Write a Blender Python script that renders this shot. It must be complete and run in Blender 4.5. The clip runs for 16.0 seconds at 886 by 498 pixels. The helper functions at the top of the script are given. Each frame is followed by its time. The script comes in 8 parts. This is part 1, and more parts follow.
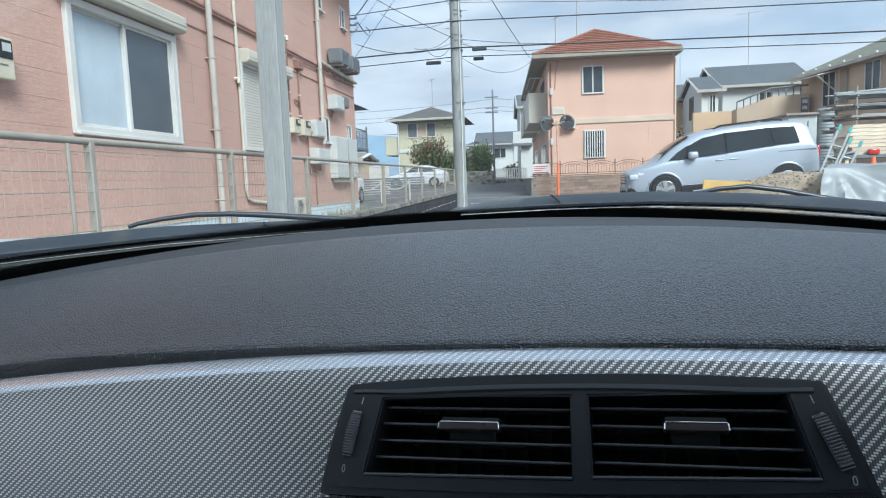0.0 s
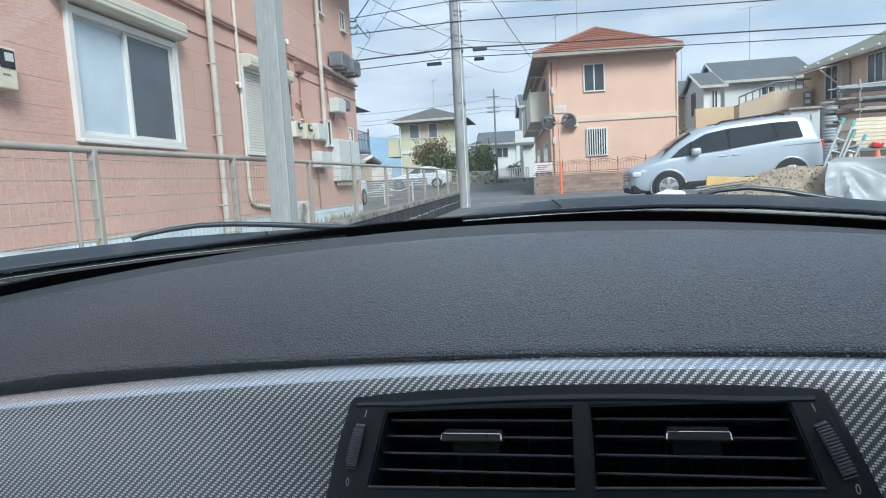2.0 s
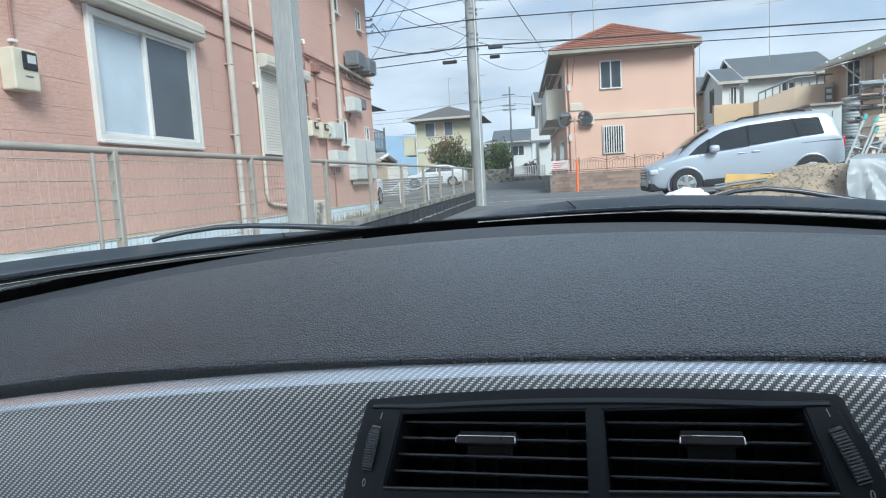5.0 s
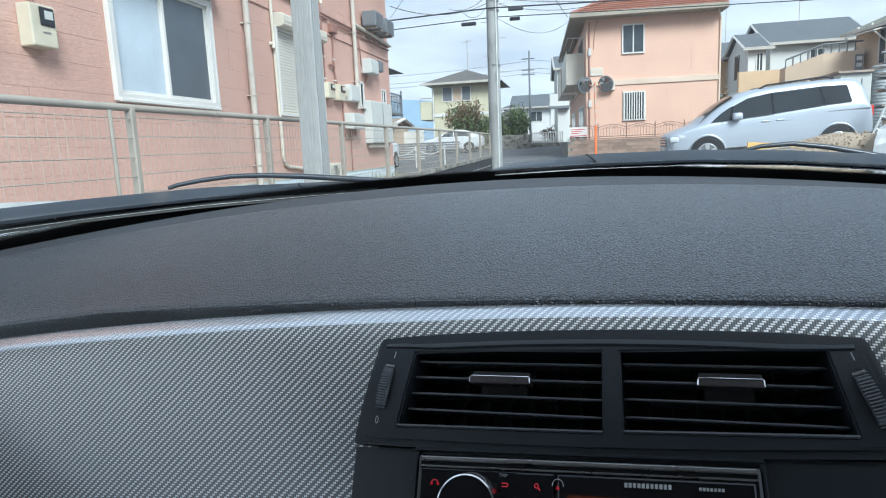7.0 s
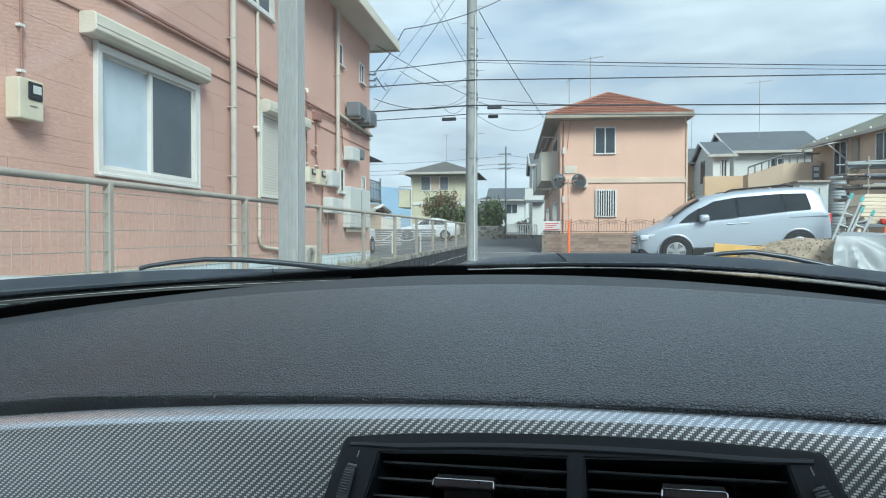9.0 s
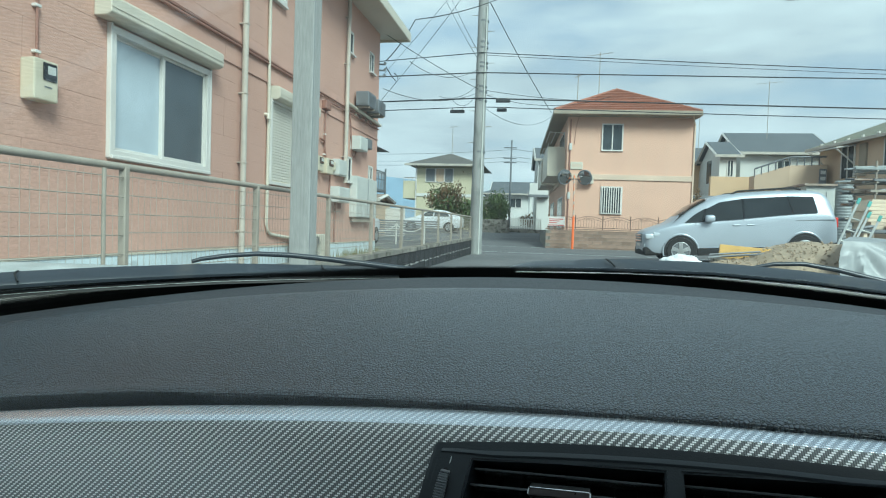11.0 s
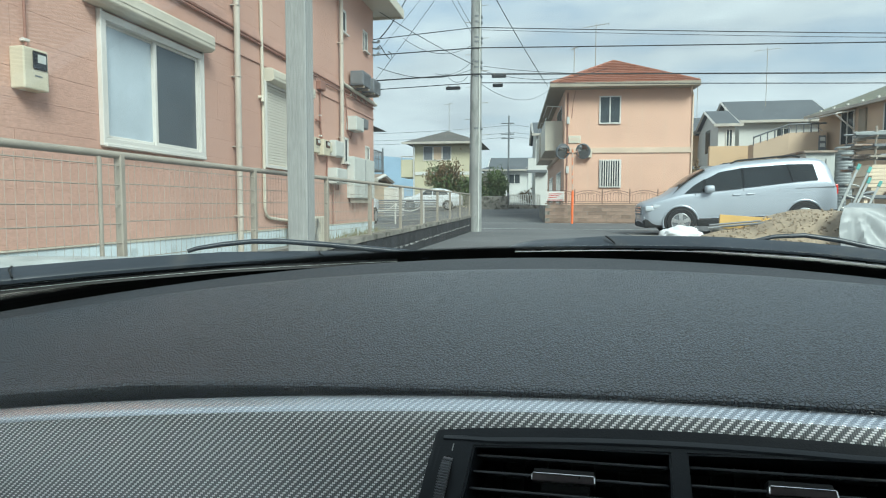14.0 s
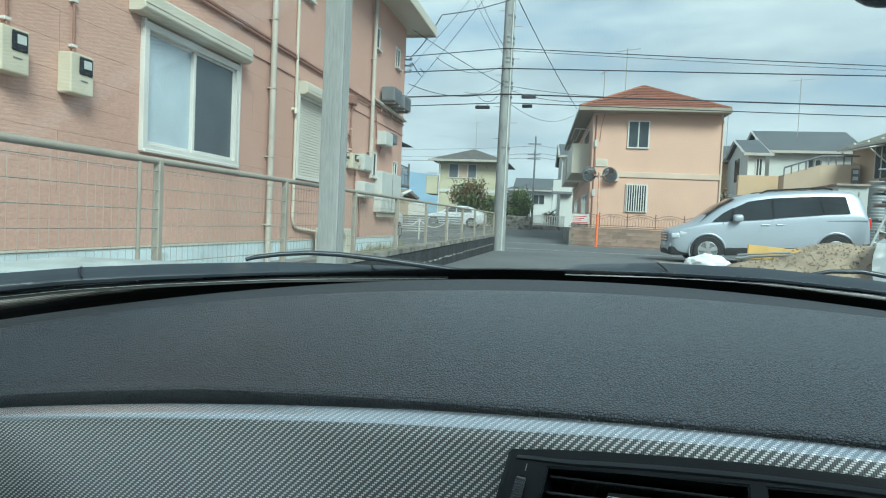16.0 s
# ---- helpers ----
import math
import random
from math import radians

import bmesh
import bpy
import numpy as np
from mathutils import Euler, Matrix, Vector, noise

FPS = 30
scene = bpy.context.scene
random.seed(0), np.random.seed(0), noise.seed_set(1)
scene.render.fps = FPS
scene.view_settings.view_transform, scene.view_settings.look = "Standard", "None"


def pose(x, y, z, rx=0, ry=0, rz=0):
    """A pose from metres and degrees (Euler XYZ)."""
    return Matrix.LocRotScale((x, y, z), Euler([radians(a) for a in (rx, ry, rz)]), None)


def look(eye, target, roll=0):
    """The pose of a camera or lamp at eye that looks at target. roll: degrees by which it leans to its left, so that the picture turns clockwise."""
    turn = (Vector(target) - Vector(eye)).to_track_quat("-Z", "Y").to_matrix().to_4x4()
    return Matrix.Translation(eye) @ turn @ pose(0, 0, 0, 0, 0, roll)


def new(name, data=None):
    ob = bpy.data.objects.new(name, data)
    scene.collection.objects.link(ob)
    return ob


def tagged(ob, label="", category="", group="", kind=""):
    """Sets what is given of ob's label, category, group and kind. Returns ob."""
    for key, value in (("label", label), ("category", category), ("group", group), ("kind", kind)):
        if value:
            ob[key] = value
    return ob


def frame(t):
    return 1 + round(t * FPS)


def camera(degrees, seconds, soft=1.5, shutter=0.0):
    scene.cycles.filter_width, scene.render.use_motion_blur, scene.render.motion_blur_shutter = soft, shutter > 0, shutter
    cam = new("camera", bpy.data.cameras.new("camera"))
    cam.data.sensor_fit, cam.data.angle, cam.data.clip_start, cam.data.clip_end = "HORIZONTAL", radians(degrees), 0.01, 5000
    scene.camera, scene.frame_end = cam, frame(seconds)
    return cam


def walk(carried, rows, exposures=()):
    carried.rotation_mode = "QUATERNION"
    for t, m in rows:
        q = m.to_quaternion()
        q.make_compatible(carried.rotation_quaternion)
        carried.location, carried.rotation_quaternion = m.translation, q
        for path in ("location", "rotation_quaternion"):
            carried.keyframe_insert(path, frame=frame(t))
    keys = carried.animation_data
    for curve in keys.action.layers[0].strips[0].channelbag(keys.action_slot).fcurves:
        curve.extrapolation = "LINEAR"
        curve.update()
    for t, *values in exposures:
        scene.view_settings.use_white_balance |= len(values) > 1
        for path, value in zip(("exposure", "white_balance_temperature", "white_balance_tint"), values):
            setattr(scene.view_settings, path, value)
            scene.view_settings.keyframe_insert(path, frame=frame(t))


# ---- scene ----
cam = camera(70.73, 16.0, 1.1)
PATH = [
    (0, (0.4418, 0.1980, 0.7257), (0.1388, 2.1637, 0.5150), -2.06),
    (0.5, (0.4425, 0.1980, 0.7258), (0.1407, 2.1630, 0.5075), -2.05),
    (1, (0.4414, 0.1979, 0.7240), (0.1380, 2.1625, 0.5034), -1.91),
    (1.5, (0.4429, 0.1993, 0.7281), (0.1396, 2.1634, 0.5036), -2.34),
    (2, (0.4448, 0.1980, 0.7332), (0.1292, 2.1619, 0.5247), -3.08),
    (2.5, (0.4463, 0.1982, 0.7383), (0.1286, 2.1630, 0.5418), -3.75),
    (3, (0.4466, 0.1992, 0.7379), (0.1270, 2.1637, 0.5410), -3.69),
    (3.5, (0.4482, 0.1980, 0.7395), (0.1089, 2.1588, 0.5386), -4.16),
    (6, (0.4401, 0.1867, 0.7303), (0.0203, 2.1285, 0.5002), -1.66),
    (6.5, (0.4339, 0.1826, 0.7220), (-0.0322, 2.1095, 0.4571), -1.55),
    (7, (0.4438, 0.1982, 0.7196), (0.0288, 2.1289, 0.4033), -2.50),
    (7.5, (0.4545, 0.1978, 0.7185), (-0.0093, 2.1125, 0.3739), -4.43),
    (8, (0.4532, 0.1904, 0.7247), (-0.0348, 2.1049, 0.4142), -4.48),
    (8.5, (0.4512, 0.1776, 0.7331), (-0.0380, 2.1143, 0.6349), -2.09),
    (9, (0.4469, 0.1930, 0.7271), (0.1151, 2.1649, 0.6857), 0.10),
    (11.5, (0.3808, 0.1770, 0.7395), (0.0492, 2.1475, 0.6549), 2.22),
    (12, (0.3841, 0.1835, 0.7382), (0.0739, 2.1569, 0.6403), 2.25),
    (12.5, (0.3921, 0.1838, 0.7487), (0.0857, 2.1587, 0.6720), 1.02),
    (13, (0.3927, 0.1858, 0.7484), (0.0806, 2.1590, 0.6533), 0.21),
    (13.5, (0.3829, 0.1853, 0.7406), (0.0530, 2.1542, 0.6199), 1.10),
    (14, (0.3875, 0.1873, 0.7427), (0.0512, 2.1540, 0.6054), 0.16),
    (14.5, (0.3841, 0.1806, 0.7457), (0.0380, 2.1469, 0.6288), 0.39),
    (15, (0.3829, 0.1867, 0.7505), (0.0674, 2.1603, 0.6764), 0.81),
    (15.5, (0.3561, 0.1813, 0.7450), (-0.0219, 2.1445, 0.6922), 2.40),
    (16, (0.3500, 0.1707, 0.7444), (-0.0550, 2.1275, 0.6598), 2.63),
]
EXPOSURES = [(0.0, 1.13, 5450, 2), (6.3, 1.15, 5450, 2), (7.3, 1.38, 5450, 2), (8.0, 1.33, 5450, 2), (9.0, 1.07, 5450, -5), (11.5, 1.0, 5450, -15), (13.4, 1.0, 5450, -14), (14.0, 1.05, 5800, -8), (14.5, 1.06, 5800, -8), (15.1, 1.02, 5450, -12), (15.5, 1.0, 5450, -16), (16.0, 0.98, 5450, -15)]
walk(cam, [(t, look(eye, target, roll)) for t, eye, target, roll in PATH], EXPOSURES)

# ---- world, sun, exposure ----
world = bpy.data.worlds.new("world")
scene.world = world
world.use_nodes = True
wn, wl = world.node_tree.nodes, world.node_tree.links
wn.clear()
w_out, w_bg = wn.new("ShaderNodeOutputWorld"), wn.new("ShaderNodeBackground")
w_sky = wn.new("ShaderNodeTexSky")
w_sky.sky_type, w_sky.sun_disc = "NISHITA", False
w_sky.sun_elevation, w_sky.sun_rotation = radians(39), radians(145)
w_co, w_map = wn.new("ShaderNodeTexCoord"), wn.new("ShaderNodeMapping")
w_map.inputs["Scale"].default_value = (1.0, 1.0, 3.6)
w_n1, w_n2 = wn.new("ShaderNodeTexNoise"), wn.new("ShaderNodeTexNoise")
w_n1.inputs["Scale"].default_value, w_n1.inputs["Detail"].default_value = 2.0, 4.5
w_n2.inputs["Scale"].default_value, w_n2.inputs["Detail"].default_value = 4.0, 4.0
w_r1, w_r2 = wn.new("ShaderNodeValToRGB"), wn.new("ShaderNodeValToRGB")
w_r1.color_ramp.elements[0].position, w_r1.color_ramp.elements[1].position = 0.20, 0.52
w_r2.color_ramp.elements[0].position, w_r2.color_ramp.elements[1].position = 0.35, 0.72
w_r2.color_ramp.elements[0].color, w_r2.color_ramp.elements[1].color = (2.12, 2.17, 2.33, 1), (3.28, 3.3, 3.40, 1)
w_dim = wn.new("ShaderNodeMix")
w_dim.data_type = "RGBA"
w_mix = wn.new("ShaderNodeMix")
w_mix.data_type = "RGBA"
w_gain = wn.new("ShaderNodeMix")
w_gain.data_type, w_gain.blend_type = "RGBA", "ADD"
w_gain.inputs[0].default_value = 1.0
w_gain.inputs[7].default_value = (0.30, 0.42, 0.60, 1)
wl.new(w_co.outputs["Generated"], w_map.inputs["Vector"])
wl.new(w_map.outputs[0], w_n1.inputs["Vector"])
wl.new(w_map.outputs[0], w_n2.inputs["Vector"])
wl.new(w_n1.outputs["Fac"], w_r1.inputs[0])
wl.new(w_n2.outputs["Fac"], w_r2.inputs[0])
w_soft = wn.new("ShaderNodeMix")
w_soft.data_type, w_soft.blend_type = "RGBA", "MULTIPLY"
w_soft.inputs[0].default_value = 1.0
w_soft.inputs[7].default_value = (0.42, 0.42, 0.42, 1)
wl.new(w_sky.outputs[0], w_soft.inputs[6])
wl.new(w_soft.outputs[2], w_gain.inputs[6])
wl.new(w_r1.outputs[0], w_mix.inputs[0])
wl.new(w_gain.outputs[2], w_mix.inputs[6])
wl.new(w_r2.outputs[0], w_mix.inputs[7])
wl.new(w_mix.outputs[2], w_bg.inputs[0])
w_bg.inputs[1].default_value = 0.15
wl.new(w_bg.outputs[0], w_out.inputs[0])

sun = new("sun", bpy.data.lights.new("sun", "SUN"))
sun.data.energy, sun.data.angle, sun.data.color = 2.4, radians(25), (1.0, 0.95, 0.88)
sun.matrix_world = look((10, -14, 14), (0, 0, 0))


# ---- materials ----
def nodes_of(name):
    m = bpy.data.materials.new(name)
    m.use_nodes = True
    nt = m.node_tree
    return m, nt, nt.nodes["Principled BSDF"]


def surface(name, colour, rough=0.6, metal=0.0, vary=0.12, scale=3.0, fine=60.0, bump=0.15, fine_vary=0.06, per_piece=0.0, stretch=(1, 1, 1), coat=0.0, dirt=None, dirt_at=0.62):
    """A painted or mineral surface: stains at one scale, grain at a finer one, relief from the grain, optional dirt patches and piece-to-piece change."""
    m, nt, bsdf = nodes_of(name)
    n, l = nt.nodes, nt.links
    co, mp = n.new("ShaderNodeTexCoord"), n.new("ShaderNodeMapping")
    mp.inputs["Scale"].default_value = stretch
    l.new(co.outputs["Object"], mp.inputs[0])
    big, small = n.new("ShaderNodeTexNoise"), n.new("ShaderNodeTexNoise")
    big.inputs["Scale"].default_value, big.inputs["Detail"].default_value = scale, 5
    small.inputs["Scale"].default_value, small.inputs["Detail"].default_value = fine, 3
    l.new(mp.outputs[0], big.inputs[0])
    l.new(mp.outputs[0], small.inputs[0])
    def ranged(src, amount):
        r = n.new("ShaderNodeMapRange")
        r.inputs[1].default_value, r.inputs[2].default_value = 0.3, 0.7
        r.inputs[3].default_value, r.inputs[4].default_value = 1 - amount, 1 + amount
        l.new(src, r.inputs[0])
        return r.outputs[0]
    mul = n.new("ShaderNodeMath")
    mul.operation = "MULTIPLY"
    l.new(ranged(big.outputs[0], vary), mul.inputs[0])
    l.new(ranged(small.outputs[0], fine_vary), mul.inputs[1])
    last = mul.outputs[0]
    if per_piece:
        info = n.new("ShaderNodeObjectInfo")
        r = n.new("ShaderNodeMapRange")
        r.inputs[3].default_value, r.inputs[4].default_value = 1 - per_piece, 1 + per_piece
        l.new(info.outputs["Random"], r.inputs[0])
        again = n.new("ShaderNodeMath")
        again.operation = "MULTIPLY"
        l.new(last, again.inputs[0])
        l.new(r.outputs[0], again.inputs[1])
        last = again.outputs[0]
    tint = n.new("ShaderNodeMix")
    tint.data_type, tint.blend_type = "RGBA", "MULTIPLY"
    tint.inputs[0].default_value = 1.0
    tint.inputs[6].default_value = (*colour, 1)
    l.new(last, tint.inputs[7])
    colour_out = tint.outputs[2]
    if dirt:
        patch = n.new("ShaderNodeTexNoise")
        patch.inputs["Scale"].default_value, patch.inputs["Detail"].default_value = scale * 2.2, 6
        l.new(mp.outputs[0], patch.inputs[0])
        r = n.new("ShaderNodeMapRange")
        r.inputs[1].default_value, r.inputs[2].default_value = dirt_at - 0.08, dirt_at + 0.1
        l.new(patch.outputs[0], r.inputs[0])
        dm = n.new("ShaderNodeMix")
        dm.data_type = "RGBA"
        dm.inputs[7].default_value = (*dirt, 1)
        l.new(r.outputs[0], dm.inputs[0])
        l.new(colour_out, dm.inputs[6])
        colour_out = dm.outputs[2]
    l.new(colour_out, bsdf.inputs["Base Color"])
    rr = n.new("ShaderNodeMapRange")
    rr.inputs[3].default_value, rr.inputs[4].default_value = max(0.02, rough - 0.1), min(1, rough + 0.1)
    l.new(big.outputs[0], rr.inputs[0])
    l.new(rr.outputs[0], bsdf.inputs["Roughness"])
    bsdf.inputs["Metallic"].default_value = metal
    bsdf.inputs["Coat Weight"].default_value = coat
    if bump:
        b = n.new("ShaderNodeBump")
        b.inputs["Strength"].default_value, b.inputs["Distance"].default_value = bump, 0.004
        l.new(small.outputs[0], b.inputs["Height"])
        l.new(b.outputs[0], bsdf.inputs["Normal"])
    return m


def siding_paint():
    """Salmon fibre-cement siding with a small brick-like relief."""
    m, nt, bsdf = nodes_of("salmon_siding")
    n, l = nt.nodes, nt.links
    co, mp = n.new("ShaderNodeTexCoord"), n.new("ShaderNodeMapping")
    mp.inputs["Rotation"].default_value = (radians(90), 0, radians(90))
    l.new(co.outputs["Object"], mp.inputs[0])
    sep, comb = n.new("ShaderNodeSeparateXYZ"), n.new("ShaderNodeCombineXYZ")
    l.new(co.outputs["Object"], sep.inputs[0])
    l.new(sep.outputs["Y"], comb.inputs["X"])
    l.new(sep.outputs["Z"], comb.inputs["Y"])
    brick = n.new("ShaderNodeTexBrick")
    brick.inputs["Scale"].default_value = 1.0
    brick.inputs["Brick Width"].default_value, brick.inputs["Row Height"].default_value = 0.115, 0.0392
    brick.inputs["Mortar Size"].default_value, brick.inputs["Mortar Smooth"].default_value = 0.006, 1.0
    brick.inputs["Color1"].default_value, brick.inputs["Color2"].default_value, brick.inputs["Mortar"].default_value = (0.975, 0.975, 0.975, 1), (1.025, 1.025, 1.025, 1), (0.965, 0.965, 0.965, 1)
    wob, away = n.new("ShaderNodeTexNoise"), n.new("ShaderNodeMix")
    wob.inputs["Scale"].default_value, wob.inputs["Detail"].default_value = 16, 3
    away.data_type, away.inputs[0].default_value = "VECTOR", 0.055
    l.new(co.outputs["Object"], wob.inputs[0])
    l.new(comb.outputs[0], away.inputs[4])
    l.new(wob.outputs["Color"], away.inputs[5])
    l.new(away.outputs[1], brick.inputs[0])
    no, big = n.new("ShaderNodeTexNoise"), n.new("ShaderNodeTexNoise")
    no.inputs["Scale"].default_value, no.inputs["Detail"].default_value = 40, 4
    tall = n.new("ShaderNodeMapping")
    tall.inputs["Scale"].default_value = (1, 0.55, 1.5)
    l.new(co.outputs["Object"], tall.inputs[0])
    big.inputs["Scale"].default_value, big.inputs["Detail"].default_value = 0.7, 5
    l.new(tall.outputs[0], no.inputs[0])
    l.new(co.outputs["Object"], big.inputs[0])
    ramp = n.new("ShaderNodeValToRGB")
    ramp.color_ramp.elements[0].position, ramp.color_ramp.elements[1].position = 0.3, 0.7
    ramp.color_ramp.elements[0].color, ramp.color_ramp.elements[1].color = (0.50, 0.305, 0.240, 1), (0.575, 0.365, 0.29, 1)
    l.new(big.outputs[0], ramp.inputs[0])
    mul = n.new("ShaderNodeMix")
    mul.data_type, mul.blend_type = "RGBA", "MULTIPLY"
    mul.inputs[0].default_value = 1.0
    l.new(ramp.outputs[0], mul.inputs[6])
    l.new(brick.outputs[0], mul.inputs[7])
    mott, mot2 = n.new("ShaderNodeMapRange"), n.new("ShaderNodeMix")
    mott.inputs[1].default_value, mott.inputs[2].default_value, mott.inputs[3].default_value, mott.inputs[4].default_value = 0.3, 0.7, 0.88, 1.11
    mot2.data_type, mot2.blend_type = "RGBA", "MULTIPLY"
    mot2.inputs[0].default_value = 1.0
    l.new(no.outputs[0], mott.inputs[0])
    l.new(mul.outputs[2], mot2.inputs[6])
    l.new(mott.outputs[0], mot2.inputs[7])
    l.new(mot2.outputs[2], bsdf.inputs["Base Color"])
    bsdf.inputs["Roughness"].default_value = 0.75
    add = n.new("ShaderNodeMath")
    add.operation = "MULTIPLY_ADD"
    l.new(no.outputs[0], add.inputs[0])
    add.inputs[1].default_value = 1.6
    inv = n.new("ShaderNodeMath")
    inv.operation = "SUBTRACT"
    inv.inputs[0].default_value = 1.0
    l.new(brick.outputs["Fac"], inv.inputs[1])
    l.new(inv.outputs[0], add.inputs[2])
    b = n.new("ShaderNodeBump")
    b.inputs["Strength"].default_value, b.inputs["Distance"].default_value = 0.24, 0.007
    l.new(add.outputs[0], b.inputs["Height"])
    l.new(b.outputs[0], bsdf.inputs["Normal"])
    return m


def leather():
    """Soft-touch grained dashboard skin."""
    m, nt, bsdf = nodes_of("dash_skin")
    n, l = nt.nodes, nt.links
    co = n.new("ShaderNodeTexCoord")
    warp = n.new("ShaderNodeTexNoise")
    warp.inputs["Scale"].default_value = 260
    l.new(co.outputs["Object"], warp.inputs[0])
    mixv = n.new("ShaderNodeMix")
    mixv.data_type = "VECTOR"
    mixv.inputs[0].default_value = 0.0010
    l.new(co.outputs["Object"], mixv.inputs[4])
    l.new(warp.outputs["Color"], mixv.inputs[5])
    vor = n.new("ShaderNodeTexVoronoi")
    vor.feature = "DISTANCE_TO_EDGE"
    vor.inputs["Scale"].default_value = 400
    l.new(mixv.outputs[1], vor.inputs[0])
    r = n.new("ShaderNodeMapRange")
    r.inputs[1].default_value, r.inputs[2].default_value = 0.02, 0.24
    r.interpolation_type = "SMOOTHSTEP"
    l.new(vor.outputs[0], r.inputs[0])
    big = n.new("ShaderNodeTexNoise")
    big.inputs["Scale"].default_value, big.inputs["Detail"].default_value = 7, 5
    l.new(co.outputs["Object"], big.inputs[0])
    ramp = n.new("ShaderNodeValToRGB")
    ramp.color_ramp.elements[0].color, ramp.color_ramp.elements[1].color = (0.039, 0.050, 0.066, 1), (0.056, 0.069, 0.089, 1)
    l.new(big.outputs[0], ramp.inputs[0])
    # shade between the grains is put into the colour: dark creases, pale tops
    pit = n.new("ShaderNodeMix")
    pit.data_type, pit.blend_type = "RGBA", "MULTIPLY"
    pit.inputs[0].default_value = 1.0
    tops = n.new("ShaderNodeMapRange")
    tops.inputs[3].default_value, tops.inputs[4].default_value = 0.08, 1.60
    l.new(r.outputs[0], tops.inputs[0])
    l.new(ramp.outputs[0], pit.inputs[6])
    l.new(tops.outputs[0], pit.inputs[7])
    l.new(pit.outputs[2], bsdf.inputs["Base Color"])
    rr = n.new("ShaderNodeMapRange")
    bsdf.inputs["Specular IOR Level"].default_value = 1.0
    bsdf.inputs["IOR"].default_value = 1.62
    rr.inputs[3].default_value, rr.inputs[4].default_value = 0.33, 0.42
    bsdf.inputs["Sheen Weight"].default_value, bsdf.inputs["Sheen Roughness"].default_value = 0.06, 0.4
    bsdf.inputs["Sheen Tint"].default_value = (0.78, 0.88, 1.0, 1)
    l.new(big.outputs[0], rr.inputs[0])
    l.new(rr.outputs[0], bsdf.inputs["Roughness"])
    b = n.new("ShaderNodeBump")
    b.inputs["Strength"].default_value, b.inputs["Distance"].default_value = 1.0, 0.0020
    l.new(r.outputs[0], b.inputs["Height"])
    l.new(b.outputs[0], bsdf.inputs["Normal"])
    return m


def carbon_film(name="silver_weave", dark=(0.018, 0.021, 0.023, 1), light=(0.80, 0.80, 0.78, 1), metal=0.25, rough=0.36):
    """Silver twill-weave film: strands alternate in steps of two, each rounded."""
    m, nt, bsdf = nodes_of(name)
    n, l = nt.nodes, nt.links
    uv = n.new("ShaderNodeUVMap")
    uv.uv_map = "weave"
    sep = n.new("ShaderNodeSeparateXYZ")
    l.new(uv.outputs[0], sep.inputs[0])

    def op(kind, a, b=None, c=None):
        q = n.new("ShaderNodeMath")
        q.operation = kind
        for i, v in enumerate((a, b, c)):
            if v is None:
                continue
            if isinstance(v, (int, float)):
                q.inputs[i].default_value = v
            else:
                l.new(v, q.inputs[i])
        return q.outputs[0]

    sx, sy = op("MULTIPLY", sep.outputs[0], 1 / 0.00145), op("MULTIPLY", sep.outputs[1], 1 / 0.00145)
    ix, iy = op("FLOOR", sx), op("FLOOR", sy)
    fx, fy = op("FRACT", sx), op("FRACT", sy)
    over = op("LESS_THAN", op("FLOORED_MODULO", op("ADD", ix, iy), 4.0), 1.9)
    def hump(f):
        return op("MULTIPLY", op("MULTIPLY", f, op("SUBTRACT", 1.0, f)), 4.0)
    hx, hy = hump(fx), hump(fy)
    high = op("ADD", op("MULTIPLY", over, hx), op("MULTIPLY", op("SUBTRACT", 1.0, over), op("MULTIPLY", hy, 0.55)))
    tone = n.new("ShaderNodeMix")
    tone.data_type = "RGBA"
    tone.inputs[6].default_value, tone.inputs[7].default_value = dark, light
    gap = op("MINIMUM", op("MULTIPLY", op("MULTIPLY", hy, hy), 1.5), 1.0)
    half_x = op("FRACT", op("MULTIPLY", op("ADD", sx, iy), 0.25))
    ends = op("MINIMUM", op("MULTIPLY", op("MULTIPLY", half_x, op("SUBTRACT", 0.5, half_x)), 26.0), 1.0)
    lit = op("MULTIPLY", op("MULTIPLY", over, gap), op("MAXIMUM", ends, 0.0))
    l.new(op("MULTIPLY_ADD", lit, 0.84, op("MULTIPLY", hx, 0.16)), tone.inputs[0])
    l.new(tone.outputs[2], bsdf.inputs["Base Color"])
    bsdf.inputs["Metallic"].default_value = metal
    bsdf.inputs["Roughness"].default_value = rough
    bsdf.inputs["Coat Weight"].default_value = 0.8
    bsdf.inputs["Coat IOR"].default_value = 1.6
    bsdf.inputs["Coat Roughness"].default_value = 0.2
    b = n.new("ShaderNodeBump")
    b.inputs["Strength"].default_value, b.inputs["Distance"].default_value = 0.25, 0.0005
    l.new(high, b.inputs["Height"])
    l.new(b.outputs[0], bsdf.inputs["Normal"])
    return m


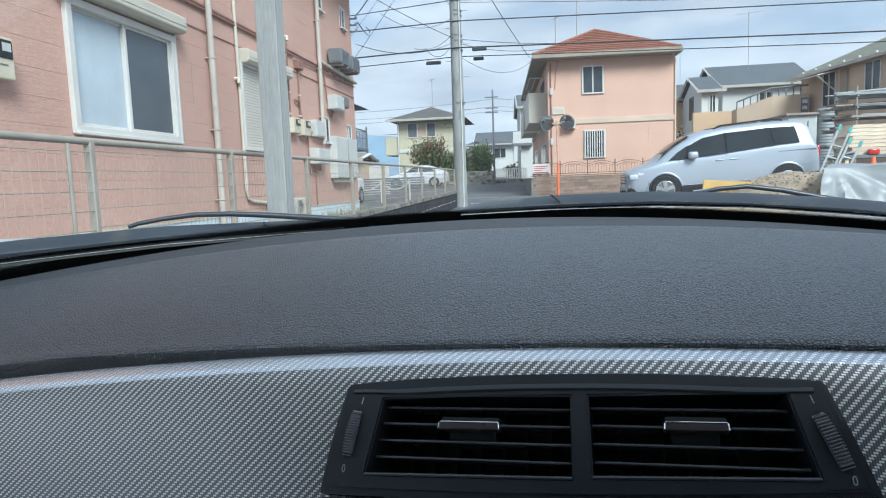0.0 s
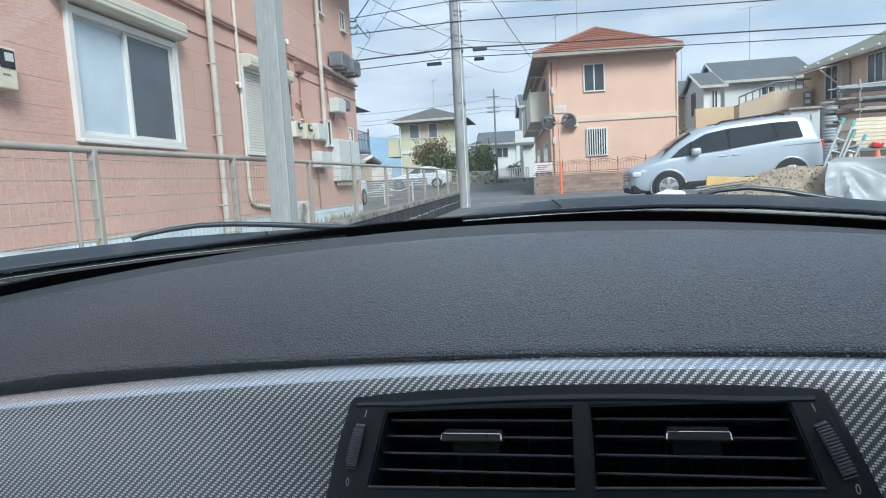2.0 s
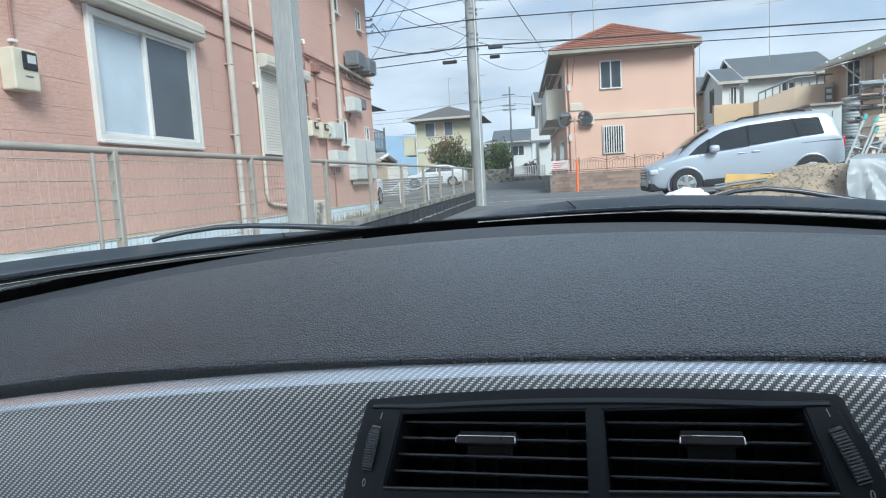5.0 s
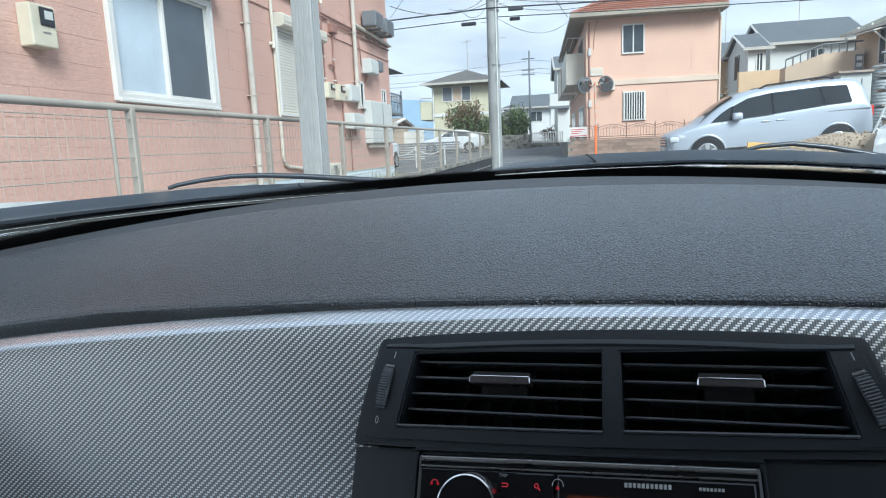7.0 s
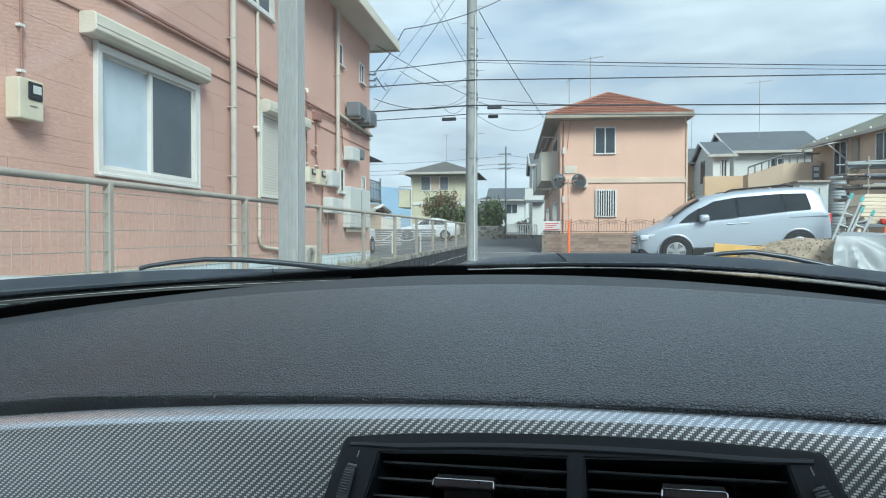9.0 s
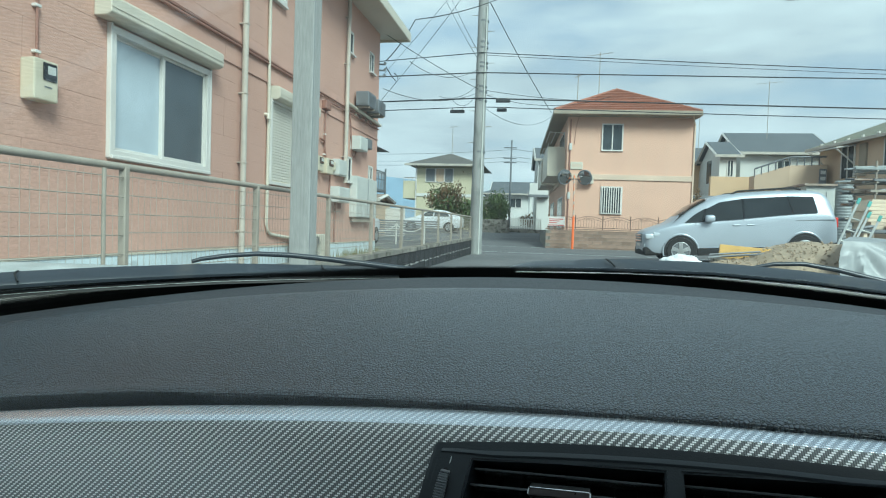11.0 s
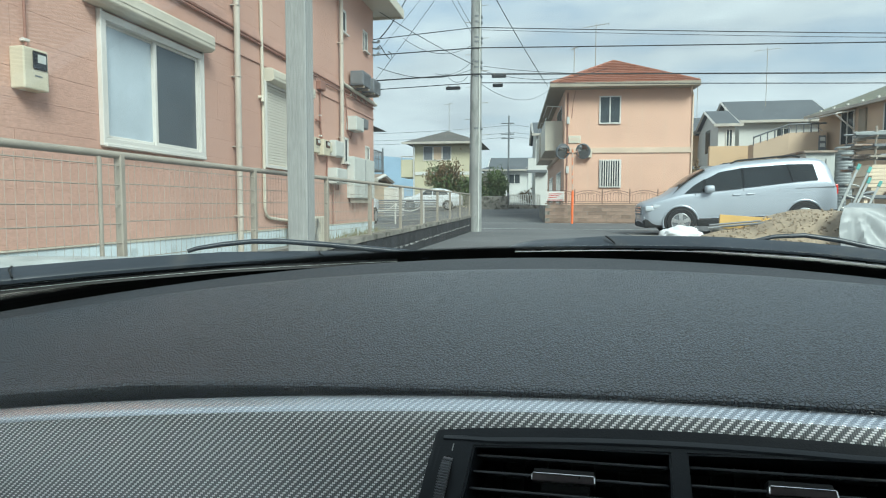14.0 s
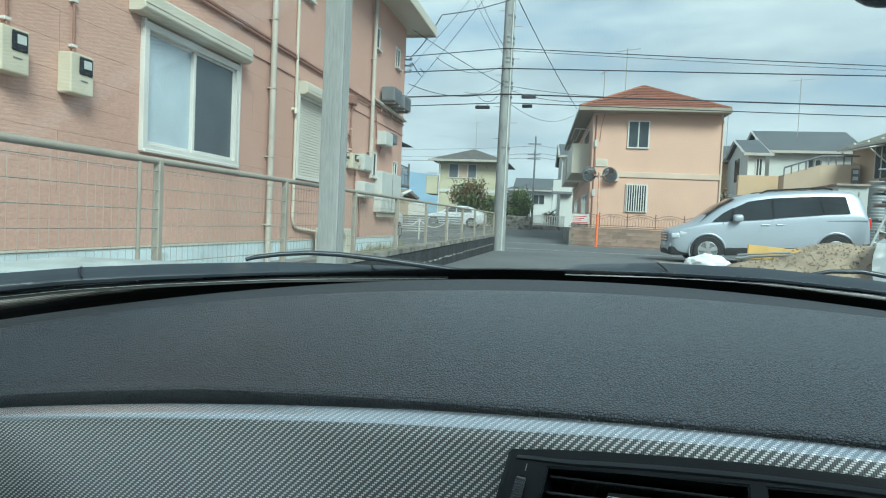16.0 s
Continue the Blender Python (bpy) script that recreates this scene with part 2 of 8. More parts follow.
def clear_glass(name, tint=(0.97, 0.99, 0.98), veil=0.0):
    m, nt, bsdf = nodes_of(name)
    n, l = nt.nodes, nt.links
    n.remove(bsdf)
    tr, gl, mx, fr = n.new("ShaderNodeBsdfTransparent"), n.new("ShaderNodeBsdfGlossy"), n.new("ShaderNodeMixShader"), n.new("ShaderNodeFresnel")
    tr.inputs[0].default_value = (*tint, 1)
    gl.inputs["Roughness"].default_value = 0.01
    fr.inputs[0].default_value = 1.45
    half = n.new("ShaderNodeMath")
    half.operation = "MULTIPLY"
    half.inputs[1].default_value = 0.12
    l.new(fr.outputs[0], half.inputs[0])
    l.new(half.outputs[0], mx.inputs[0])
    l.new(tr.outputs[0], mx.inputs[1])
    l.new(gl.outputs[0], mx.inputs[2])
    last = mx.outputs[0]
    if veil:
        # a thin translucent veil, added to imitate haze and lift the darks
        film, both, spots, rng = n.new("ShaderNodeBsdfTranslucent"), n.new("ShaderNodeMixShader"), n.new("ShaderNodeTexNoise"), n.new("ShaderNodeMapRange")
        co = n.new("ShaderNodeTexCoord")
        spots.inputs["Scale"].default_value = 9
        rng.inputs[1].default_value, rng.inputs[2].default_value, rng.inputs[3].default_value, rng.inputs[4].default_value = 0.3, 0.7, veil * 0.7, veil * 1.3
        film.inputs[0].default_value = (0.85, 0.87, 0.9, 1)
        l.new(co.outputs["Object"], spots.inputs[0])
        l.new(spots.outputs[0], rng.inputs[0])
        l.new(rng.outputs[0], both.inputs[0])
        l.new(last, both.inputs[1])
        l.new(film.outputs[0], both.inputs[2])
        last = both.outputs[0]
    l.new(last, n["Material Output"].inputs[0])
    return m


def dotted_frit():
    """Black ceramic band whose dots shrink towards the clear glass; uv y runs from 0 (solid) to 1 (clear)."""
    m, nt, bsdf = nodes_of("frit_dots")
    n, l = nt.nodes, nt.links
    uv = n.new("ShaderNodeUVMap")
    uv.uv_map = "weave"
    sep = n.new("ShaderNodeSeparateXYZ")
    l.new(uv.outputs[0], sep.inputs[0])
    vor = n.new("ShaderNodeTexVoronoi")
    vor.inputs["Scale"].default_value, vor.inputs["Randomness"].default_value = 420, 0.0
    l.new(uv.outputs[0], vor.inputs[0])
    r = n.new("ShaderNodeMapRange")
    r.inputs[1].default_value, r.inputs[2].default_value = 0.0, 0.022
    r.inputs[3].default_value, r.inputs[4].default_value = 0.85, 0.25
    l.new(sep.outputs[1], r.inputs[0])
    lt = n.new("ShaderNodeMath")
    lt.operation = "LESS_THAN"
    l.new(vor.outputs[0], lt.inputs[0])
    l.new(r.outputs[0], lt.inputs[1])
    tr, mx = n.new("ShaderNodeBsdfTransparent"), n.new("ShaderNodeMixShader")
    bsdf.inputs["Base Color"].default_value = (0.006, 0.006, 0.007, 1)
    bsdf.inputs["Roughness"].default_value = 0.5
    l.new(lt.outputs[0], mx.inputs[0])
    l.new(tr.outputs[0], mx.inputs[1])
    l.new(bsdf.outputs[0], mx.inputs[2])
    l.new(mx.outputs[0], n["Material Output"].inputs[0])
    return m


def glow(name, colour, strength):
    m, nt, bsdf = nodes_of(name)
    bsdf.inputs["Base Color"].default_value = (0.01, 0.005, 0.004, 1)
    bsdf.inputs["Emission Color"].default_value = (*colour, 1)
    bsdf.inputs["Emission Strength"].default_value = strength
    bsdf.inputs["Roughness"].default_value = 0.2
    return m


SKIN, WEAVE = leather(), carbon_film()
# the trim's weave again in paler tones: a highlight painted into the colour
LIT_WEAVE = carbon_film("silver_weave_lit", (0.42, 0.45, 0.49, 1), (0.95, 0.97, 1.0, 1), 0.75, 0.22)
STRIPSKIN = surface("strip_skin", (0.034, 0.038, 0.044), 0.6, vary=0.1, scale=8, fine=700, bump=0.25)
PLASTIC = surface("black_plastic", (0.013, 0.016, 0.020), 0.38, vary=0.1, scale=12, fine=900, bump=0.06)
DARKPLASTIC = surface("matt_black_plastic", (0.004, 0.0045, 0.005), 0.55, scale=12, fine=500, bump=0.05)
SLAT = surface("vent_slat_plastic", (0.05, 0.052, 0.058), 0.22, scale=20, fine=500, bump=0.02)
CHROME = surface("chrome", (0.75, 0.75, 0.76), 0.10, 1.0, vary=0.04, scale=10, fine=200, bump=0.0)
SEATCLOTH = surface("dark_seat_cloth", (0.02, 0.02, 0.022), 0.95, scale=10, fine=300, bump=0.2)
EDGE_GLINT = surface("rubber_edge_glint", (0.80, 0.81, 0.82), 0.35, vary=0.2, scale=60, fine=300, bump=0.1)
SATIN = surface("satin_silver", (0.36, 0.34, 0.34), 0.28, 0.9, vary=0.08, scale=30, fine=400, bump=0.02)
GLOSSBLACK = surface("gloss_black", (0.008, 0.008, 0.009), 0.08, vary=0.1, scale=10, fine=200, bump=0.0)
RUBBER = surface("wiper_rubber", (0.032, 0.039, 0.050), 0.34, vary=0.15, scale=9, fine=200, bump=0.08, dirt=(0.06, 0.06, 0.06), dirt_at=0.66)
FRIT, FRITDOT = surface("black_frit", (0.004, 0.004, 0.004), 0.6, scale=5, fine=300, bump=0.0), dotted_frit()
PRINT = surface("white_print", (0.34, 0.34, 0.34), 0.6, bump=0.0)
RED_LED, AMBER = glow("red_led", (1.0, 0.03, 0.05), 0.13), glow("amber_display", (0.24, 0.060, 0.018), 0.055)
LCD_RED = glow("lcd_red", (0.8, 0.03, 0.03), 0.075)
BONNET = surface("silver_bonnet_paint", (0.36, 0.37, 0.38), 0.25, 0.5, vary=0.05, scale=2, fine=600, bump=0.02, coat=0.6)
# lining is out of view; kept pale to bounce light onto the vents
HEADLINER = surface("grey_headliner", (0.55, 0.56, 0.56), 0.95, scale=6, fine=300, bump=0.2)
WINDSCREEN = clear_glass("windscreen_glass", veil=0.014)
# cowl grey is lightened to imitate sky reflected off the bonnet
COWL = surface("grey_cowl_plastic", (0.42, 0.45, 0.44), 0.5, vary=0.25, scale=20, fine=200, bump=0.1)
# door cards are out of view; lightened to brighten the trim's left end
DOORCARD = surface("grey_door_card", (0.34, 0.345, 0.35), 0.8, scale=6, fine=300, bump=0.2)
# paler than the black wheel: highlights on the ribs are in this colour
RIB = surface("ribbed_wheel_plastic", (0.12, 0.125, 0.135), 0.3, scale=30, fine=400, bump=0.02)
TABFACE = surface("dull_bronze_tab", (0.10, 0.085, 0.085), 0.3, 0.7, vary=0.1, scale=30, fine=400, bump=0.02)
SIDING = siding_paint()
PINKTRIM = surface("pink_band_paint", (0.50, 0.305, 0.245), 0.6, scale=2, fine=80)
PIPECREAM = surface("dull_cream_pipe", (0.47, 0.425, 0.365), 0.5, vary=0.1, scale=3, fine=90, bump=0.05, dirt=(0.36, 0.33, 0.29), dirt_at=0.68)
CREAM = surface("cream_vinyl", (0.56, 0.52, 0.43), 0.45, vary=0.08, scale=3, fine=120, bump=0.04, dirt=(0.42, 0.41, 0.35), dirt_at=0.7)
WHITEALU = surface("white_aluminium", (0.62, 0.60, 0.56), 0.4, vary=0.06, scale=4, fine=100, bump=0.03)
SHUTTER = surface("ivory_shutter_slat", (0.58, 0.55, 0.48), 0.5, vary=0.06, scale=3, fine=80, bump=0.05)
PLINTH = surface("pale_blue_plinth", (0.56, 0.63, 0.66), 0.8, scale=2, fine=70, bump=0.3, dirt=(0.3, 0.33, 0.33), dirt_at=0.68)
FROST = surface("frosted_pane", (0.46, 0.52, 0.57), 0.22, vary=0.14, scale=1.2, fine=40, bump=0.0)
DARKPANE = surface("screened_pane", (0.085, 0.10, 0.115), 0.25, vary=0.2, scale=1.2, fine=400, bump=0.0)
DARKGLASS = surface("dark_window_glass", (0.05, 0.06, 0.065), 0.06, vary=0.2, scale=1.5, fine=20, bump=0.0)
GREYBOX = surface("grey_box_paint", (0.52, 0.53, 0.50), 0.5, vary=0.08, scale=5, fine=120, bump=0.04)
SLATEBOX = surface("slate_grey_casing", (0.15, 0.16, 0.175), 0.5, vary=0.08, scale=5, fine=120, bump=0.04)
METERBOX = surface("beige_meter_plastic", (0.56, 0.51, 0.39), 0.5, vary=0.08, scale=6, fine=120, bump=0.03)
GREYDARK = surface("dark_grey_metal", (0.17, 0.18, 0.19), 0.5, 0.2, scale=5, fine=120)
CONCRETE = surface("pole_concrete", (0.29, 0.295, 0.285), 0.9, vary=0.2, scale=2.5, fine=90, bump=0.35, stretch=(1, 1, 0.35), dirt=(0.19, 0.20, 0.19), dirt_at=0.6)
POSTCONCRETE = surface("post_concrete", (0.325, 0.325, 0.31), 0.9, vary=0.2, scale=3.5, fine=80, bump=0.55, fine_vary=0.14, stretch=(1, 1, 0.12), dirt=(0.29, 0.295, 0.285), dirt_at=0.6)
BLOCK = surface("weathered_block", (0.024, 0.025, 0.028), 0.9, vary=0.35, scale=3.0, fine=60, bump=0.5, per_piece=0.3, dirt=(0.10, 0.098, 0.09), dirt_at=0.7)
LIMEBLOOM = surface("lime_bloom", (0.42, 0.42, 0.40), 0.95, vary=0.3, scale=5, fine=60, bump=0.2, dirt=(0.05, 0.05, 0.052), dirt_at=0.56)
COPING = surface("coping_concrete", (0.25, 0.235, 0.205), 0.9, vary=0.3, scale=2, fine=60, bump=0.4, dirt=(0.085, 0.08, 0.065), dirt_at=0.55)
GALV = surface("galvanised_steel", (0.335, 0.30, 0.25), 0.6, 0.1, vary=0.12, scale=6, fine=120, bump=0.06)
ASPHALT = surface("asphalt", (0.13, 0.132, 0.135), 0.9, vary=0.18, scale=0.5, fine=120, bump=0.5, fine_vary=0.2)
YARD = surface("yard_gravel", (0.25, 0.24, 0.22), 0.95, vary=0.25, scale=0.6, fine=60, bump=0.8, fine_vary=0.3)
PEACH = surface("peach_siding", (0.63, 0.405, 0.30), 0.75, vary=0.06, scale=0.8, fine=50, bump=0.2)
PEACHBAND = surface("peach_belt", (0.60, 0.47, 0.36), 0.7, scale=1.5, fine=60)
REDTILE = surface("red_roof_tile", (0.27, 0.118, 0.078), 0.7, vary=0.14, scale=2, fine=30, bump=0.4, per_piece=0.12)
SOFFIT = surface("tan_soffit", (0.31, 0.27, 0.21), 0.7, scale=2, fine=60)
BROWNBLOCK = surface("brown_split_block", (0.27, 0.19, 0.145), 0.9, vary=0.2, scale=3, fine=50, bump=0.5, per_piece=0.2)
IRON = surface("brown_iron_rail", (0.18, 0.11, 0.085), 0.55, 0.2, scale=5, fine=120)
ORANGE = surface("orange_sleeve", (0.85, 0.18, 0.05), 0.5, vary=0.1, scale=5, fine=100)
MIRRORPOST = surface("worn_orange_post", (0.50, 0.42, 0.35), 0.6, vary=0.15, scale=4, fine=60, dirt=(0.72, 0.22, 0.08), dirt_at=0.52)
MIRROR = surface("convex_mirror_face", (0.45, 0.44, 0.42), 0.05, 1.0, vary=0.03, bump=0.0)
VANPAINT = surface("silver_blue_paint", (0.40, 0.435, 0.485), 0.4, 0.35, vary=0.04, scale=1, fine=500, bump=0.01, coat=0.25)
WHITEPAINT = surface("white_car_paint", (0.72, 0.74, 0.76), 0.3, vary=0.04, scale=1, fine=300, bump=0.0, coat=0.5)
TYRE = surface("tyre_rubber", (0.02, 0.02, 0.021), 0.85, scale=8, fine=100, bump=0.2)
ALLOY = surface("alloy_wheel", (0.55, 0.56, 0.57), 0.3, 0.8, scale=6, fine=100, bump=0.02)
LAMPGLASS = surface("headlamp_lens", (0.62, 0.66, 0.70), 0.08, 0.3, vary=0.1, scale=20, fine=80, bump=0.0)
REDLAMP = surface("red_tail_lens", (0.5, 0.03, 0.02), 0.12, scale=10, fine=60, bump=0.0)
SAND = surface("sand_and_gravel", (0.33, 0.265, 0.19), 0.95, vary=0.22, scale=2.5, fine=45, bump=0.35, fine_vary=0.35)
TARP = surface("grey_tarpaulin", (0.28, 0.295, 0.30), 0.42, 0.0, vary=0.12, scale=2, fine=150, bump=0.15)
YELLOWBOARD = surface("yellow_form_board", (0.62, 0.40, 0.13), 0.7, vary=0.15, scale=4, fine=50)
BAGCLOTH = surface("white_sack", (0.74, 0.75, 0.76), 0.75, vary=0.1, scale=8, fine=160, bump=0.3)
TIMBER = surface("pale_timber", (0.66, 0.55, 0.41), 0.75, vary=0.18, scale=3, fine=40, stretch=(1, 6, 6), per_piece=0.15)
TEAL = surface("teal_plastic", (0.16, 0.46, 0.42), 0.6, vary=0.1, scale=5)
ALU = surface("ladder_aluminium", (0.62, 0.63, 0.60), 0.4, 0.6, vary=0.1, scale=5)
GREYROOF = surface("grey_slate_roof", (0.105, 0.115, 0.125), 0.75, vary=0.12, scale=1, fine=10, bump=0.3)
BROWNROOF = surface("brown_tile_roof", (0.105, 0.098, 0.088), 0.75, vary=0.15, scale=1, fine=12, bump=0.3)
MOSSROOF = surface("mossy_tile_roof", (0.20, 0.20, 0.15), 0.8, vary=0.15, scale=1.5, fine=15, bump=0.3)
WHITEWALL = surface("white_render", (0.58, 0.58, 0.55), 0.8, vary=0.06, scale=0.8, fine=30)
CREAMWALL = surface("cream_render", (0.52, 0.48, 0.34), 0.8, vary=0.08, scale=0.7, fine=30, dirt=(0.45, 0.42, 0.33), dirt_at=0.7)
BROWNWALL = surface("tan_siding", (0.54, 0.415, 0.30), 0.8, vary=0.08, scale=0.8, fine=30)
YELLOWWALL = surface("ochre_render", (0.57, 0.41, 0.255), 0.8, vary=0.08, scale=0.8, fine=30)
RUSTY = surface("rusty_sheet", (0.34, 0.28, 0.23), 0.7, 0.2, vary=0.3, scale=2, fine=30, dirt=(0.24, 0.13, 0.08), dirt_at=0.6)
CABLE = surface("black_cable", (0.03, 0.032, 0.036), 0.6, scale=5, fine=50, bump=0.0)
CONDUIT = surface("brown_conduit", (0.27, 0.14, 0.105), 0.6, scale=6, fine=80)
LEAF = surface("green_leaf", (0.085, 0.115, 0.04), 0.6, vary=0.45, scale=1.5, fine=8, fine_vary=0.35)
DRYLEAF = surface("reddish_leaf", (0.14, 0.095, 0.045), 0.6, vary=0.4, scale=1.5, fine=8, fine_vary=0.3)
BARK = surface("bark", (0.11, 0.08, 0.055), 0.9, scale=4, fine=30, bump=0.5)
LINEPAINT = surface("worn_line_paint", (0.50, 0.51, 0.50), 0.85, vary=0.2, scale=2, fine=30, dirt=(0.2, 0.2, 0.2), dirt_at=0.6)
WEED = surface("dry_grass", (0.20, 0.19, 0.09), 0.9, vary=0.3, scale=3, fine=20)
VANGLASS = surface("tinted_car_glass", (0.018, 0.022, 0.024), 0.08, vary=0.3, scale=1.5, fine=20, bump=0.0)
TANKGREY = surface("grey_corrugated_sheet", (0.30, 0.32, 0.32), 0.6, 0.2, vary=0.15, scale=3, fine=40)
GUTTER = surface("beige_gutter", (0.42, 0.39, 0.34), 0.6, scale=2, fine=60)
HILL_SKY = surface("blue_hills_and_low_sky", (0.25, 0.345, 0.44), 1.0, vary=0.08, scale=0.01, fine=0.05, bump=0.0)


# ---- building blocks ----
def thing(name, m, label, category, group="", kind=""):
    ob = tagged(new(name), label, category, group, kind)
    ob.matrix_world = m
    return ob


def part(name, bm, material, parent=None, label="", smooth=False):
    me = bpy.data.meshes.new(name)
    bmesh.ops.recalc_face_normals(bm, faces=bm.faces)
    bm.to_mesh(me)
    bm.free()
    me.materials.append(material)
    if smooth:
        me.polygons.foreach_set("use_smooth", [True] * len(me.polygons))
        me.set_sharp_from_angle(angle=radians(38))
    ob = new(name, me)
    if parent:
        ob.parent = parent
    if label:
        ob["label"] = label
    return ob


def piece(name, mesh, parent, at=(0, 0, 0)):
    ob = new(name, mesh)
    ob.parent = parent
    ob.location = at
    return ob


def box(bm, x0, x1, y0, y1, z0, z1, bevel=0.0, seg=2):
    got = bmesh.ops.create_cube(bm, size=1.0)["verts"]
    for v in got:
        v.co = ((x0 + x1) / 2 + v.co.x * (x1 - x0), (y0 + y1) / 2 + v.co.y * (y1 - y0), (z0 + z1) / 2 + v.co.z * (z1 - z0))
    if bevel:
        edges = {e for v in got for e in v.link_edges}
        bmesh.ops.bevel(bm, geom=list(edges), offset=bevel, segments=seg, affect="EDGES", profile=0.5)
    return bm


def tube(bm, points, r, seg=8, r_end=None, cap=True):
    """A round bar along points, tapering from r to r_end."""
    pts = [Vector(p) for p in points]
    rings = []
    for i, p in enumerate(pts):
        d = (pts[min(i + 1, len(pts) - 1)] - pts[max(i - 1, 0)]).normalized()
        a = d.cross(Vector((0, 0, 1)) if abs(d.z) < 0.9 else Vector((1, 0, 0))).normalized()
        b = d.cross(a)
        rr = r + ((r_end if r_end is not None else r) - r) * i / max(1, len(pts) - 1)
        rings.append([bm.verts.new(p + rr * (math.cos(k * math.tau / seg) * a + math.sin(k * math.tau / seg) * b)) for k in range(seg)])
    for q, w in zip(rings, rings[1:]):
        for k in range(seg):
            bm.faces.new((q[k], q[(k + 1) % seg], w[(k + 1) % seg], w[k]))
    if cap:
        bm.faces.new(rings[0][::-1])
        bm.faces.new(rings[-1])
    return bm


def prism(bm, outline, y0, y1):
    """An outline of (x, z) drawn out from y0 to y1."""
    a = [bm.verts.new((x, y0, z)) for x, z in outline]
    b = [bm.verts.new((x, y1, z)) for x, z in outline]
    bm.faces.new(a)
    bm.faces.new(b[::-1])
    for i in range(len(a)):
        j = (i + 1) % len(a)
        bm.faces.new((a[i], b[i], b[j], a[j]))
    return bm


def sheet(bm, rows, uvs=None):
    """A surface through rows of points; uvs: rows of (s, t) in metres for the map called weave."""
    vs = [[bm.verts.new(p) for p in row] for row in rows]
    layer = bm.loops.layers.uv.new("weave") if uvs else None
    for i in range(len(vs) - 1):
        for j in range(len(vs[0]) - 1):
            ids = ((i, j), (i, j + 1), (i + 1, j + 1), (i + 1, j))
            f = bm.faces.new([vs[a][b] for a, b in ids])
            if layer:
                for loop, (a, b) in zip(f.loops, ids):
                    loop[layer].uv = uvs[a][b]
    return bm


def B():
    return bmesh.new()


def sag(p, q, drop, n=14):
    p, q = Vector(p), Vector(q)
    return [p.lerp(q, i / n) - Vector((0, 0, drop * 4 * (i / n) * (1 - i / n))) for i in range(n + 1)]


def minus(rect, holes):
    """A rectangle (a0, a1, b0, b1) less the holes, as rectangles."""
    rects = [rect]
    for h0, h1, k0, k1 in holes:
        left = []
        for a0, a1, b0, b1 in rects:
            if h0 >= a1 or h1 <= a0 or k0 >= b1 or k1 <= b0:
                left.append((a0, a1, b0, b1))
                continue
            if a0 < h0:
                left.append((a0, h0, b0, b1))
            if h1 < a1:
                left.append((h1, a1, b0, b1))
            c0, c1 = max(a0, h0), min(a1, h1)
            if b0 < k0:
                left.append((c0, c1, b0, k0))
            if k1 < b1:
                left.append((c0, c1, k1, b1))
        rects = left
    return rects


# ---- ground ----
def ground_z(x, y):
    if x > -2.05 and y < 10:
        return -0.33 * min(1, max(0, (10 - y) / 8)) ** 1.3
    ramp = 0.052 * float(np.interp(x, [3.4, 6.9, 7.4, 8.1], [0.0, 3.5, 3.5, 0.0])) * float(np.interp(y, [15.0, 15.6, 18.6, 19.6], [0, 1, 1, 0]))
    return float(np.interp(y, [10, 28, 44, 60, 90, 400], [0.0, 0.03, 0.53, 0.90, 1.4, 3.0])) + ramp


def make_ground():
    xs = [-1500, -400, -120, -60, -30, -20, -14, -10, -7, -5, -3.4, -2.06, -2.04, -1, 0, 1, 2, 3, 4, 6, 6.9, 7.4, 8.1, 11, 15, 20, 30, 60, 120, 400, 1500]
    ys = [-1500, -300, -80, -30, -12, -6, -3, -1, 0, 1, 2, 3, 4, 5, 6, 7, 8, 9, 10, 12, 14, 15, 15.6, 17, 18.6, 19.6, 22, 24, 26, 28, 32, 36, 40, 44, 52, 60, 90, 160, 400, 1500]
    bm = B()
    sheet(bm, [[(x, y, ground_z(x, y)) for x in xs] for y in ys])
    tagged(part("ground", bm, ASPHALT, smooth=True), "grey asphalt lane and cross street", "ground", kind="structure")
    bm = B()
    for a, b in (((-20, 19.35), (45, 22.6)), ((-20, 25.9), (45, 29.2))):
        p, q = Vector((*a, 0)), Vector((*b, 0))
        side = (q - p).cross(Vector((0, 0, 1))).normalized() * 0.075
        for i in range(16):
            s, e = p.lerp(q, i / 16), p.lerp(q, (i + 1) / 16)
            bm.faces.new([bm.verts.new((v.x, v.y, ground_z(v.x, v.y) + 0.005)) for v in (s - side, e - side, e + side, s + side)])
    tagged(part("road_marking", bm, LINEPAINT), "worn white edge lines on the street", "road marking", kind="structure")
    bm = B()
    sheet(bm, [[(x, y, ground_z(0, max(y, 10)) + 0.012 + (0.1 if y < 13 and x < -2.2 else 0.0)) for x in (-12, -8, -3.6, -2.12)] for y in (-6, 0, 6, 10, 12.9, 13.2, 16, 18.6)])
    tagged(part("yard", bm, YARD), "gravelled strip behind the fence beside the house", "yard", kind="structure")
    bm = B()
    sheet(bm, [[(x, y, ground_z(x, y) + 0.014) for x in (2.4, 3.4, 4, 6, 6.9, 7.4, 8.1, 12, 20)] for y in (3, 5, 7, 9, 11, 13, 15, 15.6, 17.5)])
    tagged(part("building_plot", bm, YARD), "bare gravel plot beside the lane", "plot", kind="structure")


make_ground()


# ---- pink house with its fittings ----
WX = -3.70  # outer face of the siding


